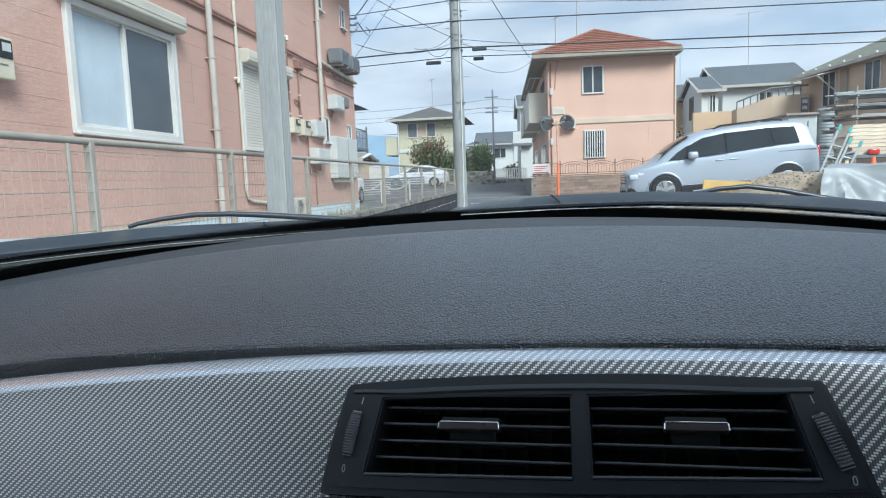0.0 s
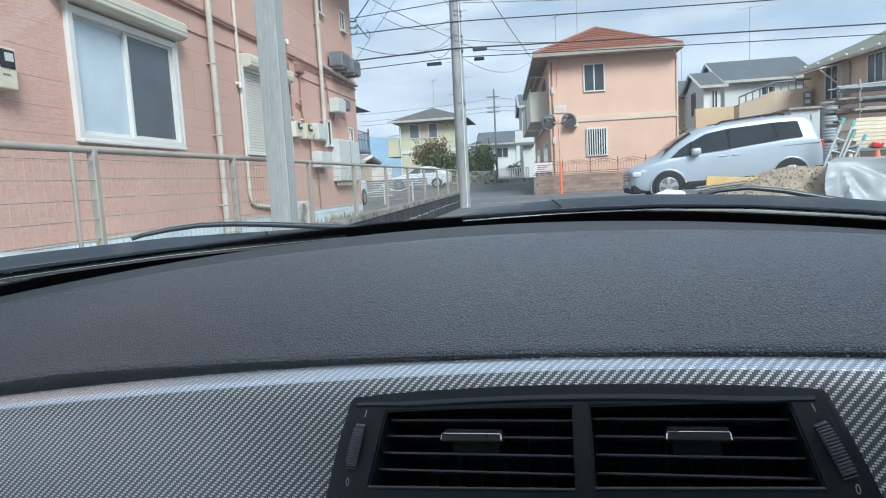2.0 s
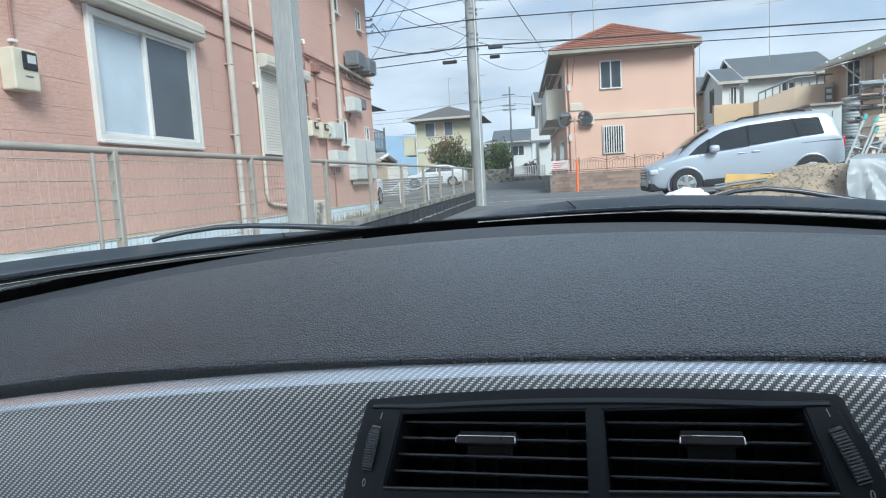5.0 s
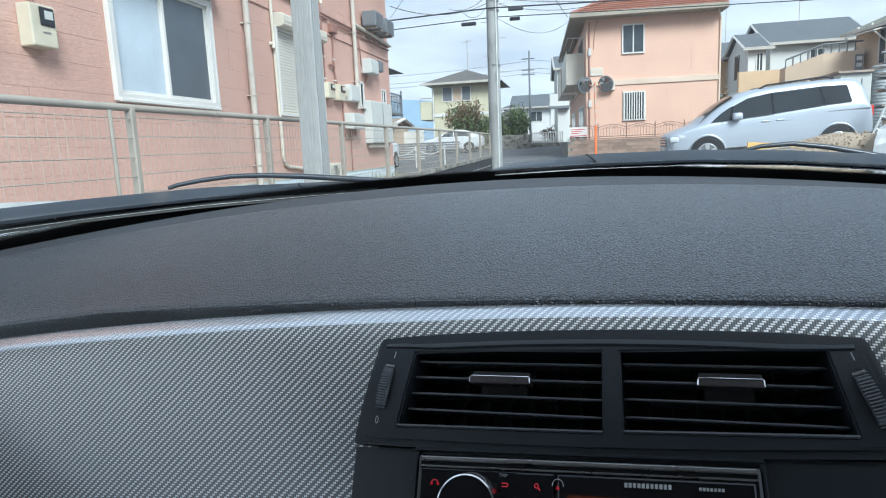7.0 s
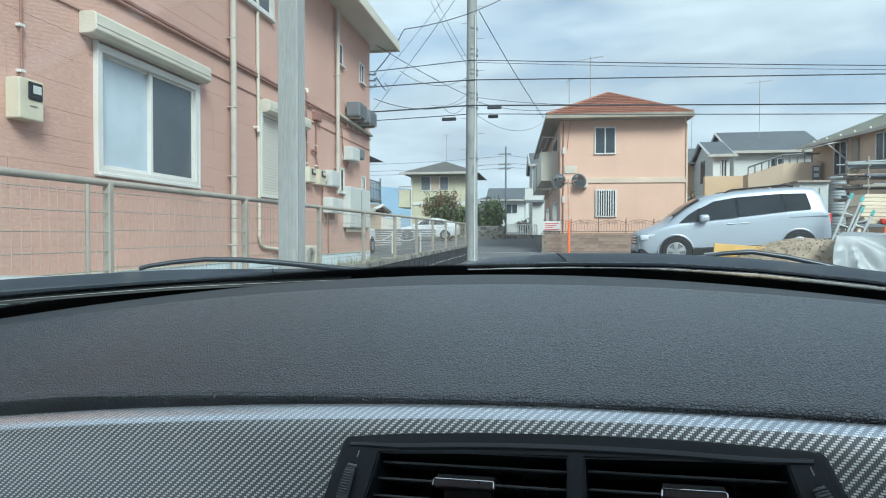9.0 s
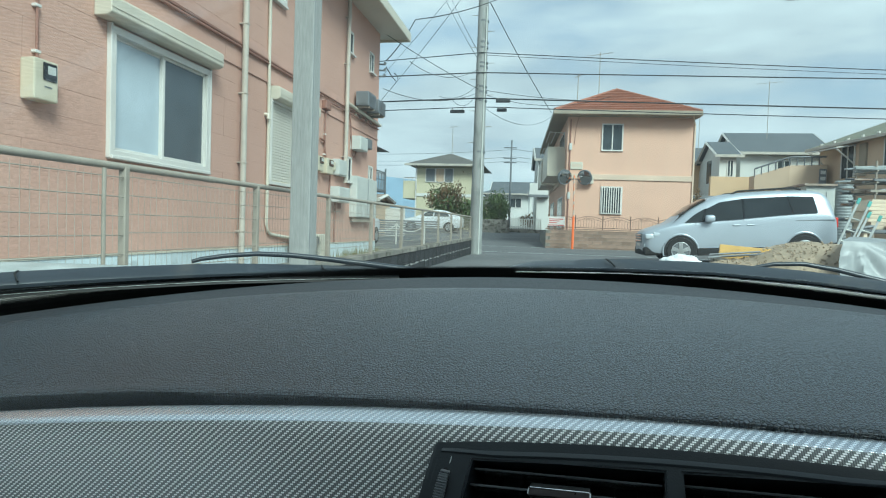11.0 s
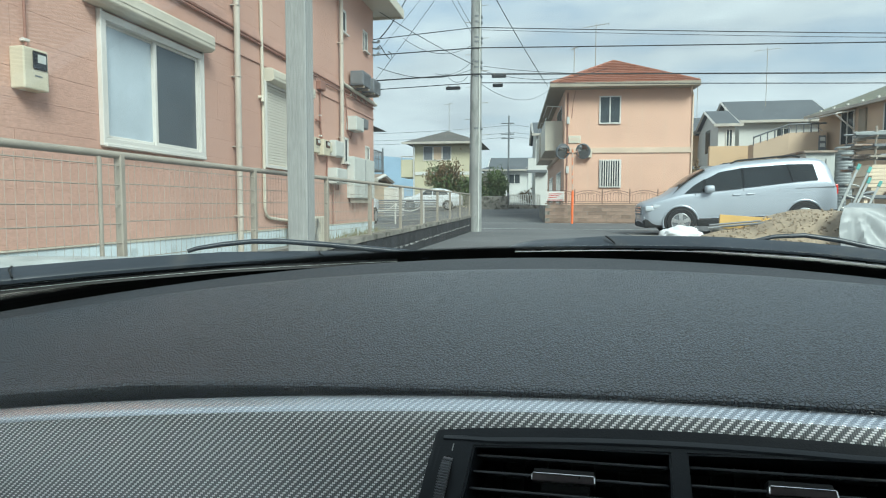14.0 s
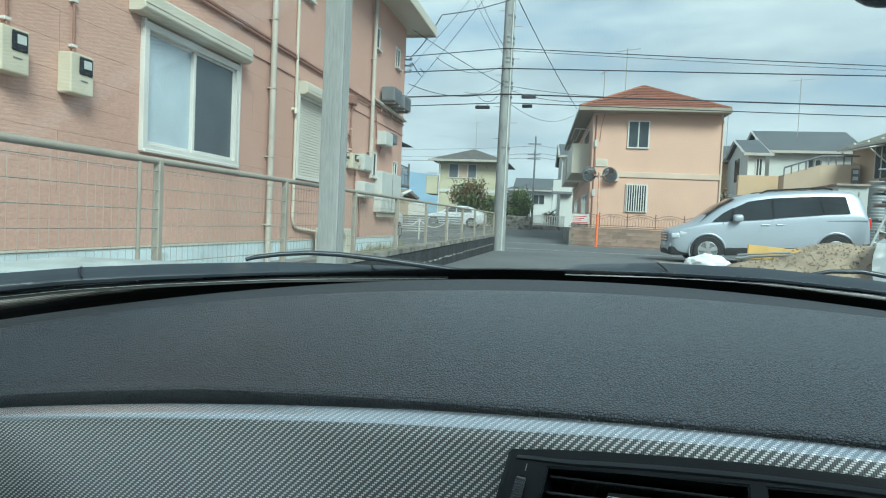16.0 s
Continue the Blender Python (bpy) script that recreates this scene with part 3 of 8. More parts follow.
def pink_house():
    house = thing("apartment_house", pose(0, 0, 0), "two-storey apartment house clad in salmon pink siding", "house")
    y0, y1, top = 2.6, 14.42, 5.22
    holes = [(5.41, 7.03, 1.33, 2.50), (8.73, 10.29, 1.34, 2.52), (12.19, 12.54, 1.61, 2.10), (13.74, 14.08, 1.76, 2.07), (12.12, 12.47, 4.16, 4.60), (13.62, 13.96, 4.15, 4.58), (7.7, 9.15, 3.98, 5.0), (3.0, 4.6, 3.98, 5.0)]
    bm = B()
    for a0, a1, b0, b1 in minus((y0, y1, 0.0, top), holes):
        box(bm, WX - 0.16, WX - 0.013, a0, a1, b0, b1)
    box(bm, WX - 7.5, WX - 0.16, y1 - 0.15, y1 - 0.013, 0.0, top)
    box(bm, WX - 7.5, WX - 0.16, y0, y0 + 0.15, 0.0, top)
    wall = part("wall", bm, PINKTRIM, house)
    bm = B()
    box(bm, WX - 7.4, WX - 0.2, y0 + 0.2, y1 - 0.2, 2.85, 3.0)
    part("floor_slab", bm, GREYDARK, house)
    # plinth with its thin drip edge
    bm = B()
    box(bm, WX - 0.1, WX + 0.006, y0, y1 + 0.01, 0.0, 0.372)
    part("plinth", bm, PLINTH, house, "pale blue painted concrete plinth")
    bm = B()
    box(bm, WX - 0.02, WX + 0.016, y0, y1 + 0.012, 0.373, 0.393)
    part("drip_edge", bm, CREAM, house)
    # storey band
    bm = B()
    box(bm, WX, WX + 0.025, y0, y1 + 0.02, 3.06, 3.16, 0.006, 1)
    box(bm, WX, WX + 0.02, y0, y1 + 0.02, 2.735, 2.765, 0.004, 1)
    part("storey_band", bm, PINKTRIM, house, "dull pink band between the storeys")
    # eave with white soffit and fascia
    bm = B()
    box(bm, WX - 8.2, WX + 0.60, y0 - 0.6, y1 + 0.48, 5.20, 5.26)
    box(bm, WX + 0.56, WX + 0.62, y0 - 0.6, y1 + 0.50, 5.15, 5.36, 0.01, 1)
    box(bm, WX - 8.2, WX + 0.56, y1 + 0.44, y1 + 0.50, 5.15, 5.36, 0.01, 1)
    part("eave", bm, CREAM, house, "cream boarded eave")
    bm = B()
    a = [(WX - 8.2, y0 - 0.6, 5.34), (WX + 0.6, y0 - 0.6, 5.34), (WX + 0.6, y1 + 0.48, 5.34), (WX - 8.2, y1 + 0.48, 5.34)]
    r = [(WX - 3.8, y0 + 3.2, 7.3), (WX - 3.8, y1 - 3.4, 7.3)]
    v = [bm.verts.new(p) for p in a + r]
    for f in ((0, 1, 4), (1, 2, 5, 4), (2, 3, 5), (3, 0, 4, 5)):
        bm.faces.new([v[i] for i in f])
    part("roof", bm, REDTILE, house, "red tiled hip roof")
    return house, wall, holes, (y0, y1, top)


HOUSE, PINKWALL, PINKHOLES, PINKSPAN = pink_house()


def sliding_window(y0, y1, z0, z1, panes, parent, x=WX, frame_w=0.05, grow=0.05, rail=0.045, proud=0.045):
    """A sliding window in the side wall: outer frame, two sashes, panes."""
    win = part("window", ring(B(), x - 0.09, x + proud, y0 - grow, y1 + grow, z0 - grow, z1 + grow, frame_w + grow * 0.4), WHITEALU, parent, "white aluminium sliding window")
    mid = (y0 + y1) / 2
    for n, (a, b, mat) in enumerate(((y0, mid + 0.025, panes[0]), (mid - 0.025, y1, panes[1]))):
        part("sash", ring(B(), x - 0.05 + 0.03 * n, x - 0.022 + 0.03 * n, a, b, z0 + 0.01, z1, rail), WHITEALU, win)
        bm = B()
        box(bm, x - 0.045 + 0.03 * n, x - 0.035 + 0.03 * n, a + rail * 0.66, b - rail * 0.66, z0 + rail * 0.66, z1 - rail * 0.66)
        part("pane", bm, mat, win)
    bm = B()
    box(bm, x, x + 0.07, y0 - grow, y1 + grow, z0 - grow - 0.015, z0 - grow + 0.02, 0.006, 1)
    part("sill", bm, WHITEALU, win)
    return win


def ring(bm, x0, x1, y0, y1, z0, z1, w):
    box(bm, x0, x1, y0, y1, z1 - w, z1, 0.004, 1)
    box(bm, x0, x1, y0, y1, z0, z0 + w, 0.004, 1)
    box(bm, x0, x1, y0, y0 + w, z0 + w, z1 - w, 0.004, 1)
    box(bm, x0, x1, y1 - w, y1, z0 + w, z1 - w, 0.004, 1)
    return bm


def shutter_box(y0, y1, z0, z1, parent):
    bm = B()
    prism_y = [(WX, z0), (WX + 0.13, z0), (WX + 0.18, z0 + 0.03), (WX + 0.18, z1 - 0.03), (WX + 0.14, z1), (WX, z1)]
    prism(bm, prism_y, y0, y1)
    bmesh.ops.bevel(bm, geom=bm.edges[:], offset=0.008, segments=1, affect="EDGES")
    box(bm, WX + 0.176, WX + 0.186, y0 + 0.004, y1 - 0.004, z0 + 0.075, z0 + 0.085)
    return part("shutter_box", bm, CREAM, parent, "cream roller shutter box")


W1 = sliding_window(5.42, 7.02, 1.345, 2.46, (FROST, DARKPANE), HOUSE)
shutter_box(5.19, 7.12, 2.535, 2.735, HOUSE)
for yy in (5.375, 7.075):
    bm = B()
    box(bm, WX, WX + 0.05, yy - 0.015, yy + 0.015, 1.29, 2.53, 0.004, 1)
    part("shutter_rail", bm, WHITEALU, HOUSE)

W2 = part("shutter_frame", ring(B(), WX - 0.05, WX + 0.06, 8.68, 10.34, 1.29, 2.53, 0.05), WHITEALU, HOUSE, "white frame of a closed roller shutter")
shutter_box(8.70, 10.31, 2.515, 2.71, HOUSE)
bm = B()
box(bm, 0, 0.012, 8.72, 10.30, 0, 0.0375, 0.004, 1)
slat_mesh = part("shutter_slat", bm, SHUTTER, W2)
slat_mesh.location = (WX + 0.01, 0, 1.36)
for i in range(1, 29):
    piece("shutter_slat", slat_mesh.data, W2, (WX + 0.01, 0, 1.36 + i * 0.0415))
bm = B()
box(bm, WX + 0.004, WX + 0.016, 8.71, 10.31, 1.29, 1.36)
box(bm, WX + 0.0, WX + 0.006, 8.71, 10.31, 1.36, 2.53)
part("shutter_backing", bm, METERBOX, W2)

sliding_window(12.205, 12.525, 1.625, 2.085, (DARKGLASS, DARKGLASS), HOUSE, frame_w=0.018, grow=0.035, rail=0.014, proud=0.008)
sliding_window(13.765, 14.055, 1.78, 2.05, (DARKGLASS, DARKGLASS), HOUSE, frame_w=0.018, grow=0.035, rail=0.014, proud=0.008)
sliding_window(12.14, 12.45, 4.175, 4.585, (DARKGLASS, DARKGLASS), HOUSE, frame_w=0.018, grow=0.035, rail=0.014, proud=0.008)
sliding_window(13.64, 13.94, 4.165, 4.565, (DARKGLASS, DARKGLASS), HOUSE, frame_w=0.018, grow=0.035, rail=0.014, proud=0.008)
sliding_window(7.73, 9.12, 4.01, 4.97, (FROST, DARKPANE), HOUSE)
sliding_window(3.03, 4.57, 4.01, 4.97, (FROST, DARKPANE), HOUSE)


def downpipe(y, z0, z1):
    bm = B()
    tube(bm, [(WX + 0.075, y, z0), (WX + 0.075, y, z1)], 0.04, 12)
    p = part("downpipe", bm, PIPECREAM, HOUSE, "cream plastic downpipe", True)
    for z in np.arange(z0 + 0.5, z1, 0.9):
        bm = B()
        box(bm, WX, WX + 0.117, y - 0.0412, y + 0.0412, z, z + 0.016, 0.004, 1)
        part("pipe_clip", bm, PIPECREAM, p)


downpipe(7.84, 0.1, 5.2)
downpipe(11.96, 1.56, 5.2)
bm = B()
tube(bm, [(WX + 0.06, 11.98, 3.18), (WX + 0.06, 12.12, 3.13), (WX + 0.06, 14.42, 3.08)], 0.035, 10)
part("gutter_pipe", bm, CREAM, HOUSE, "cream pipe running down to the corner", True)
bm = B()
tube(bm, [(WX + 0.03, 8.62, 5.2), (WX + 0.03, 8.63, 3.1), (WX + 0.03, 8.65, 2.2), (WX + 0.03, 8.65, 0.72), (WX + 0.03, 8.70, 0.60), (WX + 0.03, 8.80, 0.56), (WX + 0.05, 9.5, 0.50), (WX + 0.2, 9.66, 0.49)], 0.024, 10)
part("refrigerant_duct", bm, CREAM, HOUSE, "cream air-conditioner pipe duct", True)


def electric_meter(y0, y1, z0, z1):
    m = thing("electric_meter", pose(0, 0, 0), "beige meter box with a dark dial on the wall", "meter", "wall meters")
    bm = B()
    box(bm, WX, WX + 0.13, y0, y1, z0, z1, 0.012, 2)
    body = part("body", bm, METERBOX, m)
    bm = B()
    box(bm, WX + 0.128, WX + 0.142, y0 + 0.07 * (y1 - y0) / 0.28 + 0.02, y1 - 0.02, z0 + 0.5 * (z1 - z0), z1 - 0.02, 0.008, 1)
    g = part("dial_window", bm, GLOSSBLACK, m, "dark glass window of the meter")
    bm = B()
    box(bm, WX + 0.141, WX + 0.145, (y0 + y1) / 2 + 0.0, y1 - 0.04, z0 + 0.66 * (z1 - z0), z0 + 0.86 * (z1 - z0))
    part("dial", bm, GREYBOX, g)
    bm = B()
    box(bm, WX + 0.128, WX + 0.134, (y0 + y1) / 2 - 0.02, (y0 + y1) / 2 + 0.05, z0 + 0.33 * (z1 - z0), z0 + 0.36 * (z1 - z0))
    part("marking_bar", bm, GREYDARK, m)
    bm = B()
    tube(bm, [(WX + 0.03, y0 + 0.13, z1), (WX + 0.03, y0 + 0.13, z1 + 0.55), (WX + 0.03, y0 + 0.12, 2.9)], 0.011, 8)
    c = part("conduit", bm, CONDUIT, m, "thin brown conduit", True)
    for z in (z1 + 0.06, z1 + 0.42):
        bm = B()
        box(bm, WX, WX + 0.045, y0 + 0.10, y0 + 0.16, z, z + 0.025, 0.004, 1)
        part("conduit_clip", bm, WHITEALU, c)


electric_meter(4.41, 4.65, 1.635, 1.955)
electric_meter(3.80, 4.03, 1.66, 1.98)
electric_meter(10.34, 10.64, 1.652, 1.912)
electric_meter(10.80, 11.13, 1.642, 1.918)


def wall_box(name, y0, y1, z0, z1, depth, mat, label, category, louvre=0, lid=True):
    t = thing(name, pose(0, 0, 0), label, category)
    bm = B()
    box(bm, WX, WX + depth, y0, y1, z0, z1, 0.01, 2)
    part("casing", bm, mat, t)
    if lid:
        bm = B()
        box(bm, WX + depth - 0.002, WX + depth + 0.008, y0 + 0.015, y1 - 0.015, z0 + 0.015, z1 - 0.015, 0.005, 1)
        part("cover", bm, mat, t)
    for i in range(louvre):
        bm = B()
        z = z0 + 0.03 + i * (z1 - z0 - 0.06) / louvre
        box(bm, WX + depth, WX + depth + 0.014, y0 + 0.03, y1 - 0.03, z, z + 0.01)
        part("louvre", bm, GREYDARK, t)
    return t


wall_box("junction_box", 11.22, 11.36, 1.72, 1.90, 0.09, METERBOX, "small beige junction box on the pink wall", "junction box")
wall_box("meter_cabinet", 11.43, 11.89, 1.67, 1.97, 0.13, GREYBOX, "pale grey meter cabinet on the pink wall", "meter cabinet")
wall_box("water_heater", 11.28, 11.89, 1.16, 1.445, 0.2, GREYBOX, "pale grey gas water heater hung on the wall", "water heater")
wall_box("air_conditioner_box", 12.43, 12.93, 2.275, 2.555, 0.22, GREYBOX, "grey ventilation box below the storey band", "ventilation box")
wall_box("vent_hood", 13.06, 13.40, 2.38, 2.60, 0.18, GREYDARK, "dark grey vent hood beside the grey box", "vent hood")
wall_box("pipe_cabinet", 12.46, 13.92, 0.90, 1.745, 0.16, GREYBOX, "tall pale grey metal cabinet on the pink wall", "cabinet")
bm = B()
for yy in (13.20, 13.24):
    box(bm, WX + 0.166, WX + 0.172, yy, yy + 0.006, 0.93, 1.72)
part("door_gap", bm, GREYDARK, bpy.data.objects["pipe_cabinet"])
bm = B()
for i in range(26):
    box(bm, WX + 0.05, WX + 0.13, 12.52 + i * 0.05, 12.532 + i * 0.05, 0.81, 0.90)
part("pipe_tails", bm, GALV, bpy.data.objects["pipe_cabinet"])
for yy, zz in ((12.56, 3.19), (13.32, 3.18)):
    u = thing("ac_outdoor_unit", pose(0, 0, 0), "grey air-conditioner unit hung high on the pink wall", "air conditioner", "hung outdoor units")
    bm = B()
    box(bm, WX + 0.05, WX + 0.33, yy, yy + 0.55, zz, zz + 0.29, 0.015, 2)
    part("casing", bm, SLATEBOX, u)
    bm = B()
    box(bm, WX + 0.06, WX + 0.31, yy - 0.008, yy + 0.002, zz + 0.03, zz + 0.26)
    part("side_grille", bm, GREYDARK, u)
    bm = B()
    for z in np.arange(zz + 0.05, zz + 0.25, 0.035):
        box(bm, WX + 0.33, WX + 0.336, yy + 0.05, yy + 0.45, z, z + 0.012)
    part("front_grille", bm, GREYDARK, u)
    for dy in (0.08, 0.42):
        bm = B()
        box(bm, WX, WX + 0.32, yy + dy, yy + dy + 0.04, zz - 0.04, zz)
        box(bm, WX, WX + 0.04, yy + dy, yy + dy + 0.04, zz - 0.2, zz)
        part("bracket", bm, GALV, u)

u = thing("ac_outdoor_unit", pose(0, 0, 0), "cream air-conditioner unit standing on the ground by the wall", "air conditioner")
bm = B()
box(bm, WX + 0.12, WX + 0.44, 9.28, 10.06, 0.12, 0.57, 0.018, 2)
part("casing", bm, CREAM, u)
bm = B()
for z in np.arange(0.17, 0.53, 0.045):
    box(bm, WX + 0.15, WX + 0.41, 9.268, 9.28, z, z + 0.014)
part("side_grille", bm, GREYDARK, u)
bm = B()
tube(bm, [(WX + 0.435, 9.58, 0.35), (WX + 0.445, 9.58, 0.35)], 0.19, 24)
fan = part("fan_recess", bm, GREYDARK, u)
bm = B()
for r in (0.05, 0.09, 0.13, 0.16, 0.19):
    tube(bm, [(WX + 0.45, 9.58 + r * math.cos(k * math.tau / 20), 0.35 + r * math.sin(k * math.tau / 20)) for k in range(21)], 0.004, 4)
part("fan_guard", bm, CREAM, fan)
for yy in (9.36, 9.90):
    bm = B()
    box(bm, WX + 0.1, WX + 0.46, yy, yy + 0.08, 0.10, 0.125)
    part("foot", bm, GREYDARK, u)

# loose runs of conduit between the fittings
bm = B()
tube(bm, [(WX + 0.03, 2.6, 2.985), (WX + 0.03, 9.0, 3.005), (WX + 0.03, 10.75, 2.99)], 0.016, 6)
tube(bm, [(WX + 0.03, 2.6, 3.03), (WX + 0.03, 14.4, 3.05)], 0.013, 6)
tube(bm, [(WX + 0.03, 10.95, 2.96), (WX + 0.03, 14.4, 2.985)], 0.014, 6)
tube(bm, [(WX + 0.03, 10.42, 3.2), (WX + 0.03, 10.42, 2.95), (WX + 0.03, 10.36, 2.85), (WX + 0.03, 10.44, 2.7), (WX + 0.03, 10.46, 1.92)], 0.013, 6)
tube(bm, [(WX + 0.03, 10.94, 2.80), (WX + 0.03, 10.92, 2.5), (WX + 0.03, 10.90, 2.2), (WX + 0.03, 11.00, 1.93)], 0.013, 6)
tube(bm, [(WX + 0.03, 10.70, 2.24), (WX + 0.05, 10.84, 2.22), (WX + 0.03, 10.88, 2.22)], 0.02, 6)
tube(bm, [(WX + 0.03, 11.24, 1.72), (WX + 0.03, 11.22, 1.3), (WX + 0.03, 11.26, 1.02), (WX + 0.03, 11.40, 0.96)], 0.014, 6)
tube(bm, [(WX + 0.03, 11.55, 1.16), (WX + 0.03, 11.55, 0.40)], 0.014, 6)
tube(bm, [(WX + 0.03, 12.30, 2.96), (WX + 0.03, 12.42, 2.45), (WX + 0.03, 12.44, 2.2), (WX + 0.03, 12.62, 2.12), (WX + 0.03, 12.74, 2.28)], 0.011, 6)
for dy in (0.0, 0.09, 0.18, 0.27):
    tube(bm, [(WX + 0.08, 11.42 + dy, 1.16), (WX + 0.08, 11.42 + dy, 1.04)], 0.018, 6)
part("conduit_run", bm, CONDUIT, HOUSE, "brown cable conduits along the storey band", True)
bm = B()
box(bm, WX, WX + 0.09, 10.80, 11.05, 2.79, 2.94, 0.01, 1)
part("splice_box", bm, CONDUIT, HOUSE, "brown junction box")
for yy, zz in ((10.42, 3.24), (8.58, 2.27)):
    bm = B()
    tube(bm, [(WX, yy, zz), (WX + 0.06, yy, zz), (WX + 0.06, yy, zz - 0.06)], 0.03, 10)
    part("vent_cap", bm, CREAM, HOUSE, "", True)
bm = B()
for z in (4.5, 4.36, 4.22):
    tube(bm, [(WX + 0.0, 14.36, z), (WX + 0.12, 14.42, z)], 0.02, 8)
    tube(bm, [(WX + 0.12, 14.42, z), (WX + 0.14, 14.43, z + 0.05)], 0.035, 8)
part("service_insulator", bm, GREYDARK, HOUSE, "insulators of the service drop", True)


# ---- retaining wall and fence ----
FX = -1.88


def wall_top(y):
    return 0.29 + 0.0105 * y


BWALL = thing("block_wall", pose(0, 0, 0), "low dark weathered concrete block wall below the fence", "wall", kind="structure")
bm = B()
sheet(bm, [[(FX - 0.095, y, -0.4), (FX - 0.095, y, wall_top(y) - 0.03), (FX + 0.035, y, wall_top(y) - 0.03), (FX + 0.035, y, -0.4)] for y in np.linspace(-4, 18.05, 12)])
part("core", bm, COPING, BWALL)
bm = B()
sheet(bm, [[(FX - 0.1, y, wall_top(y) - 0.06), (FX - 0.1, y, wall_top(y)), (FX + 0.06, y, wall_top(y)), (FX + 0.06, y, wall_top(y) - 0.06), (FX - 0.1, y, wall_top(y) - 0.06)] for y in np.linspace(-4, 18.08, 30)])
part("coping", bm, COPING, BWALL, "stained concrete coping")


def fence_rail_z(y):
    return 0.992 + 0.005 * y


FENCE = thing("mesh_fence", pose(0, 0, 0), "galvanised wire mesh fence on the block wall", "fence")
bm = B()
tube(bm, [(FX, y, fence_rail_z(y)) for y in (-4, 4, 8, 12, 18.0)], 0.0195, 12)
part("top_rail", bm, GALV, FENCE, "pale steel top rail", True)
for y in (4.05, 6.62, 9.3, 12.0, 15.2):
    bm = B()
    tube(bm, [(FX, y - 0.04, fence_rail_z(y)), (FX, y + 0.04, fence_rail_z(y))], 0.0215, 12)
    part("rail_sleeve", bm, GALV, FENCE, "", True)
posts = [-1.7, -0.05, 1.57, 3.20, 4.73, 6.33, 7.90, 9.55, 11.15, 12.75, 14.4, 16.0, 17.9]
for y in posts:
    bm = B()
    box(bm, FX - 0.022, FX + 0.022, y - 0.019, y + 0.019, wall_top(y) - 0.02, fence_rail_z(y), 0.005, 1)
    part("post", bm, GALV, FENCE)
bm = B()
tube(bm, [(FX + 0.03, 3.01, wall_top(3)), (FX + 0.03, 3.01, fence_rail_z(3) - 0.02)], 0.011, 8)
part("brace", bm, GALV, FENCE, "thin pale upright", True)
for a, b in zip(posts, posts[1:]):
    bm = B()
    lo, hi = wall_top(a) + 0.03, fence_rail_z(a) - 0.05
    k = 7
    for i in range(k):
        z = lo + (hi - lo) * i / (k - 1)
        tube(bm, [(FX + 0.012, a + 0.02, z), (FX + 0.012, b - 0.02, z)], 0.0030, 5, cap=False)
    n = int((b - a - 0.06) / 0.052)
    for j in range(n):
        y = a + 0.05 + j * (b - a - 0.1) / max(1, n - 1)
        tube(bm, [(FX + 0.014, y, lo - 0.02), (FX + 0.014, y, hi + 0.02)], 0.0013, 4, cap=False)
    part("mesh_panel", bm, GALV, FENCE)


# ---- poles ----
def near_pole():
    p = thing("utility_pole", pose(-1.418, 4.555, ground_z(-1.418, 4.555)), "square pale grey concrete post standing beside the fence", "pole")
    bm = B()
    h = 0.0765
    box(bm, -h, h, -h, h, -0.05, 8.5, 0.009, 2)
    shaft = part("shaft", bm, POSTCONCRETE, p)
    bm = B()
    tube(bm, [(h + 0.0005, -h + 0.012, 0.0), (h + 0.0005, -h + 0.012, 8.4)], 0.0026, 6)
    part("mould_seam", bm, GREYDARK, shaft, "", True)


near_pole()


def street_pole():
    x, y = -1.73, 18.05
    p = thing("utility_pole", pose(x, y, ground_z(x, y)), "tall tapered concrete utility pole with bands and steps", "pole")
    bm = B()
    tube(bm, [(0, 0, 0), (0, 0, 6), (0, 0, 12)], 0.185, 24, 0.115)
    part("shaft", bm, CONCRETE, p, "", True)
    for z in (4.35, 4.6, 4.75, 5.3, 5.42, 5.85, 6.0, 2.9, 6.6):
        bm = B()
        tube(bm, [(0.02, 0, z), (0.02, 0, z + 0.05)], 0.175 - 0.005 * z + 0.012, 20)
        part("band", bm, GREYDARK, p, "", True)
    for i in range(16):
        z, s = 2.3 + i * 0.45, 1 if i % 2 else -1
        bm = B()
        tube(bm, [(0.02 + s * 0.13, 0, z), (0.02 + s * 0.33, 0, z)], 0.009, 6)
        part("step_bolt", bm, GALV, p)
    bm = B()
    tube(bm, [(0.1, -0.16, 0), (0.12, -0.13, 7)], 0.02, 8)
    part("cable_guard", bm, GREYBOX, p, "", True)


street_pole()

bm = B()
box(bm, -1.98, -1.86, 17.8, 17.95, 0, 0.42, 0.012, 2)
tagged(part("marker_stone", bm, COPING), "short pale stone post at the wall's end", "stone post")


def cable(points, r=0.012, label="black overhead cable crossing the sky"):
    bm = B()
    tube(bm, points, r, 6)
    return tagged(part("overhead_cable", bm, CABLE, None, "", True), label, "cable", "overhead cables")


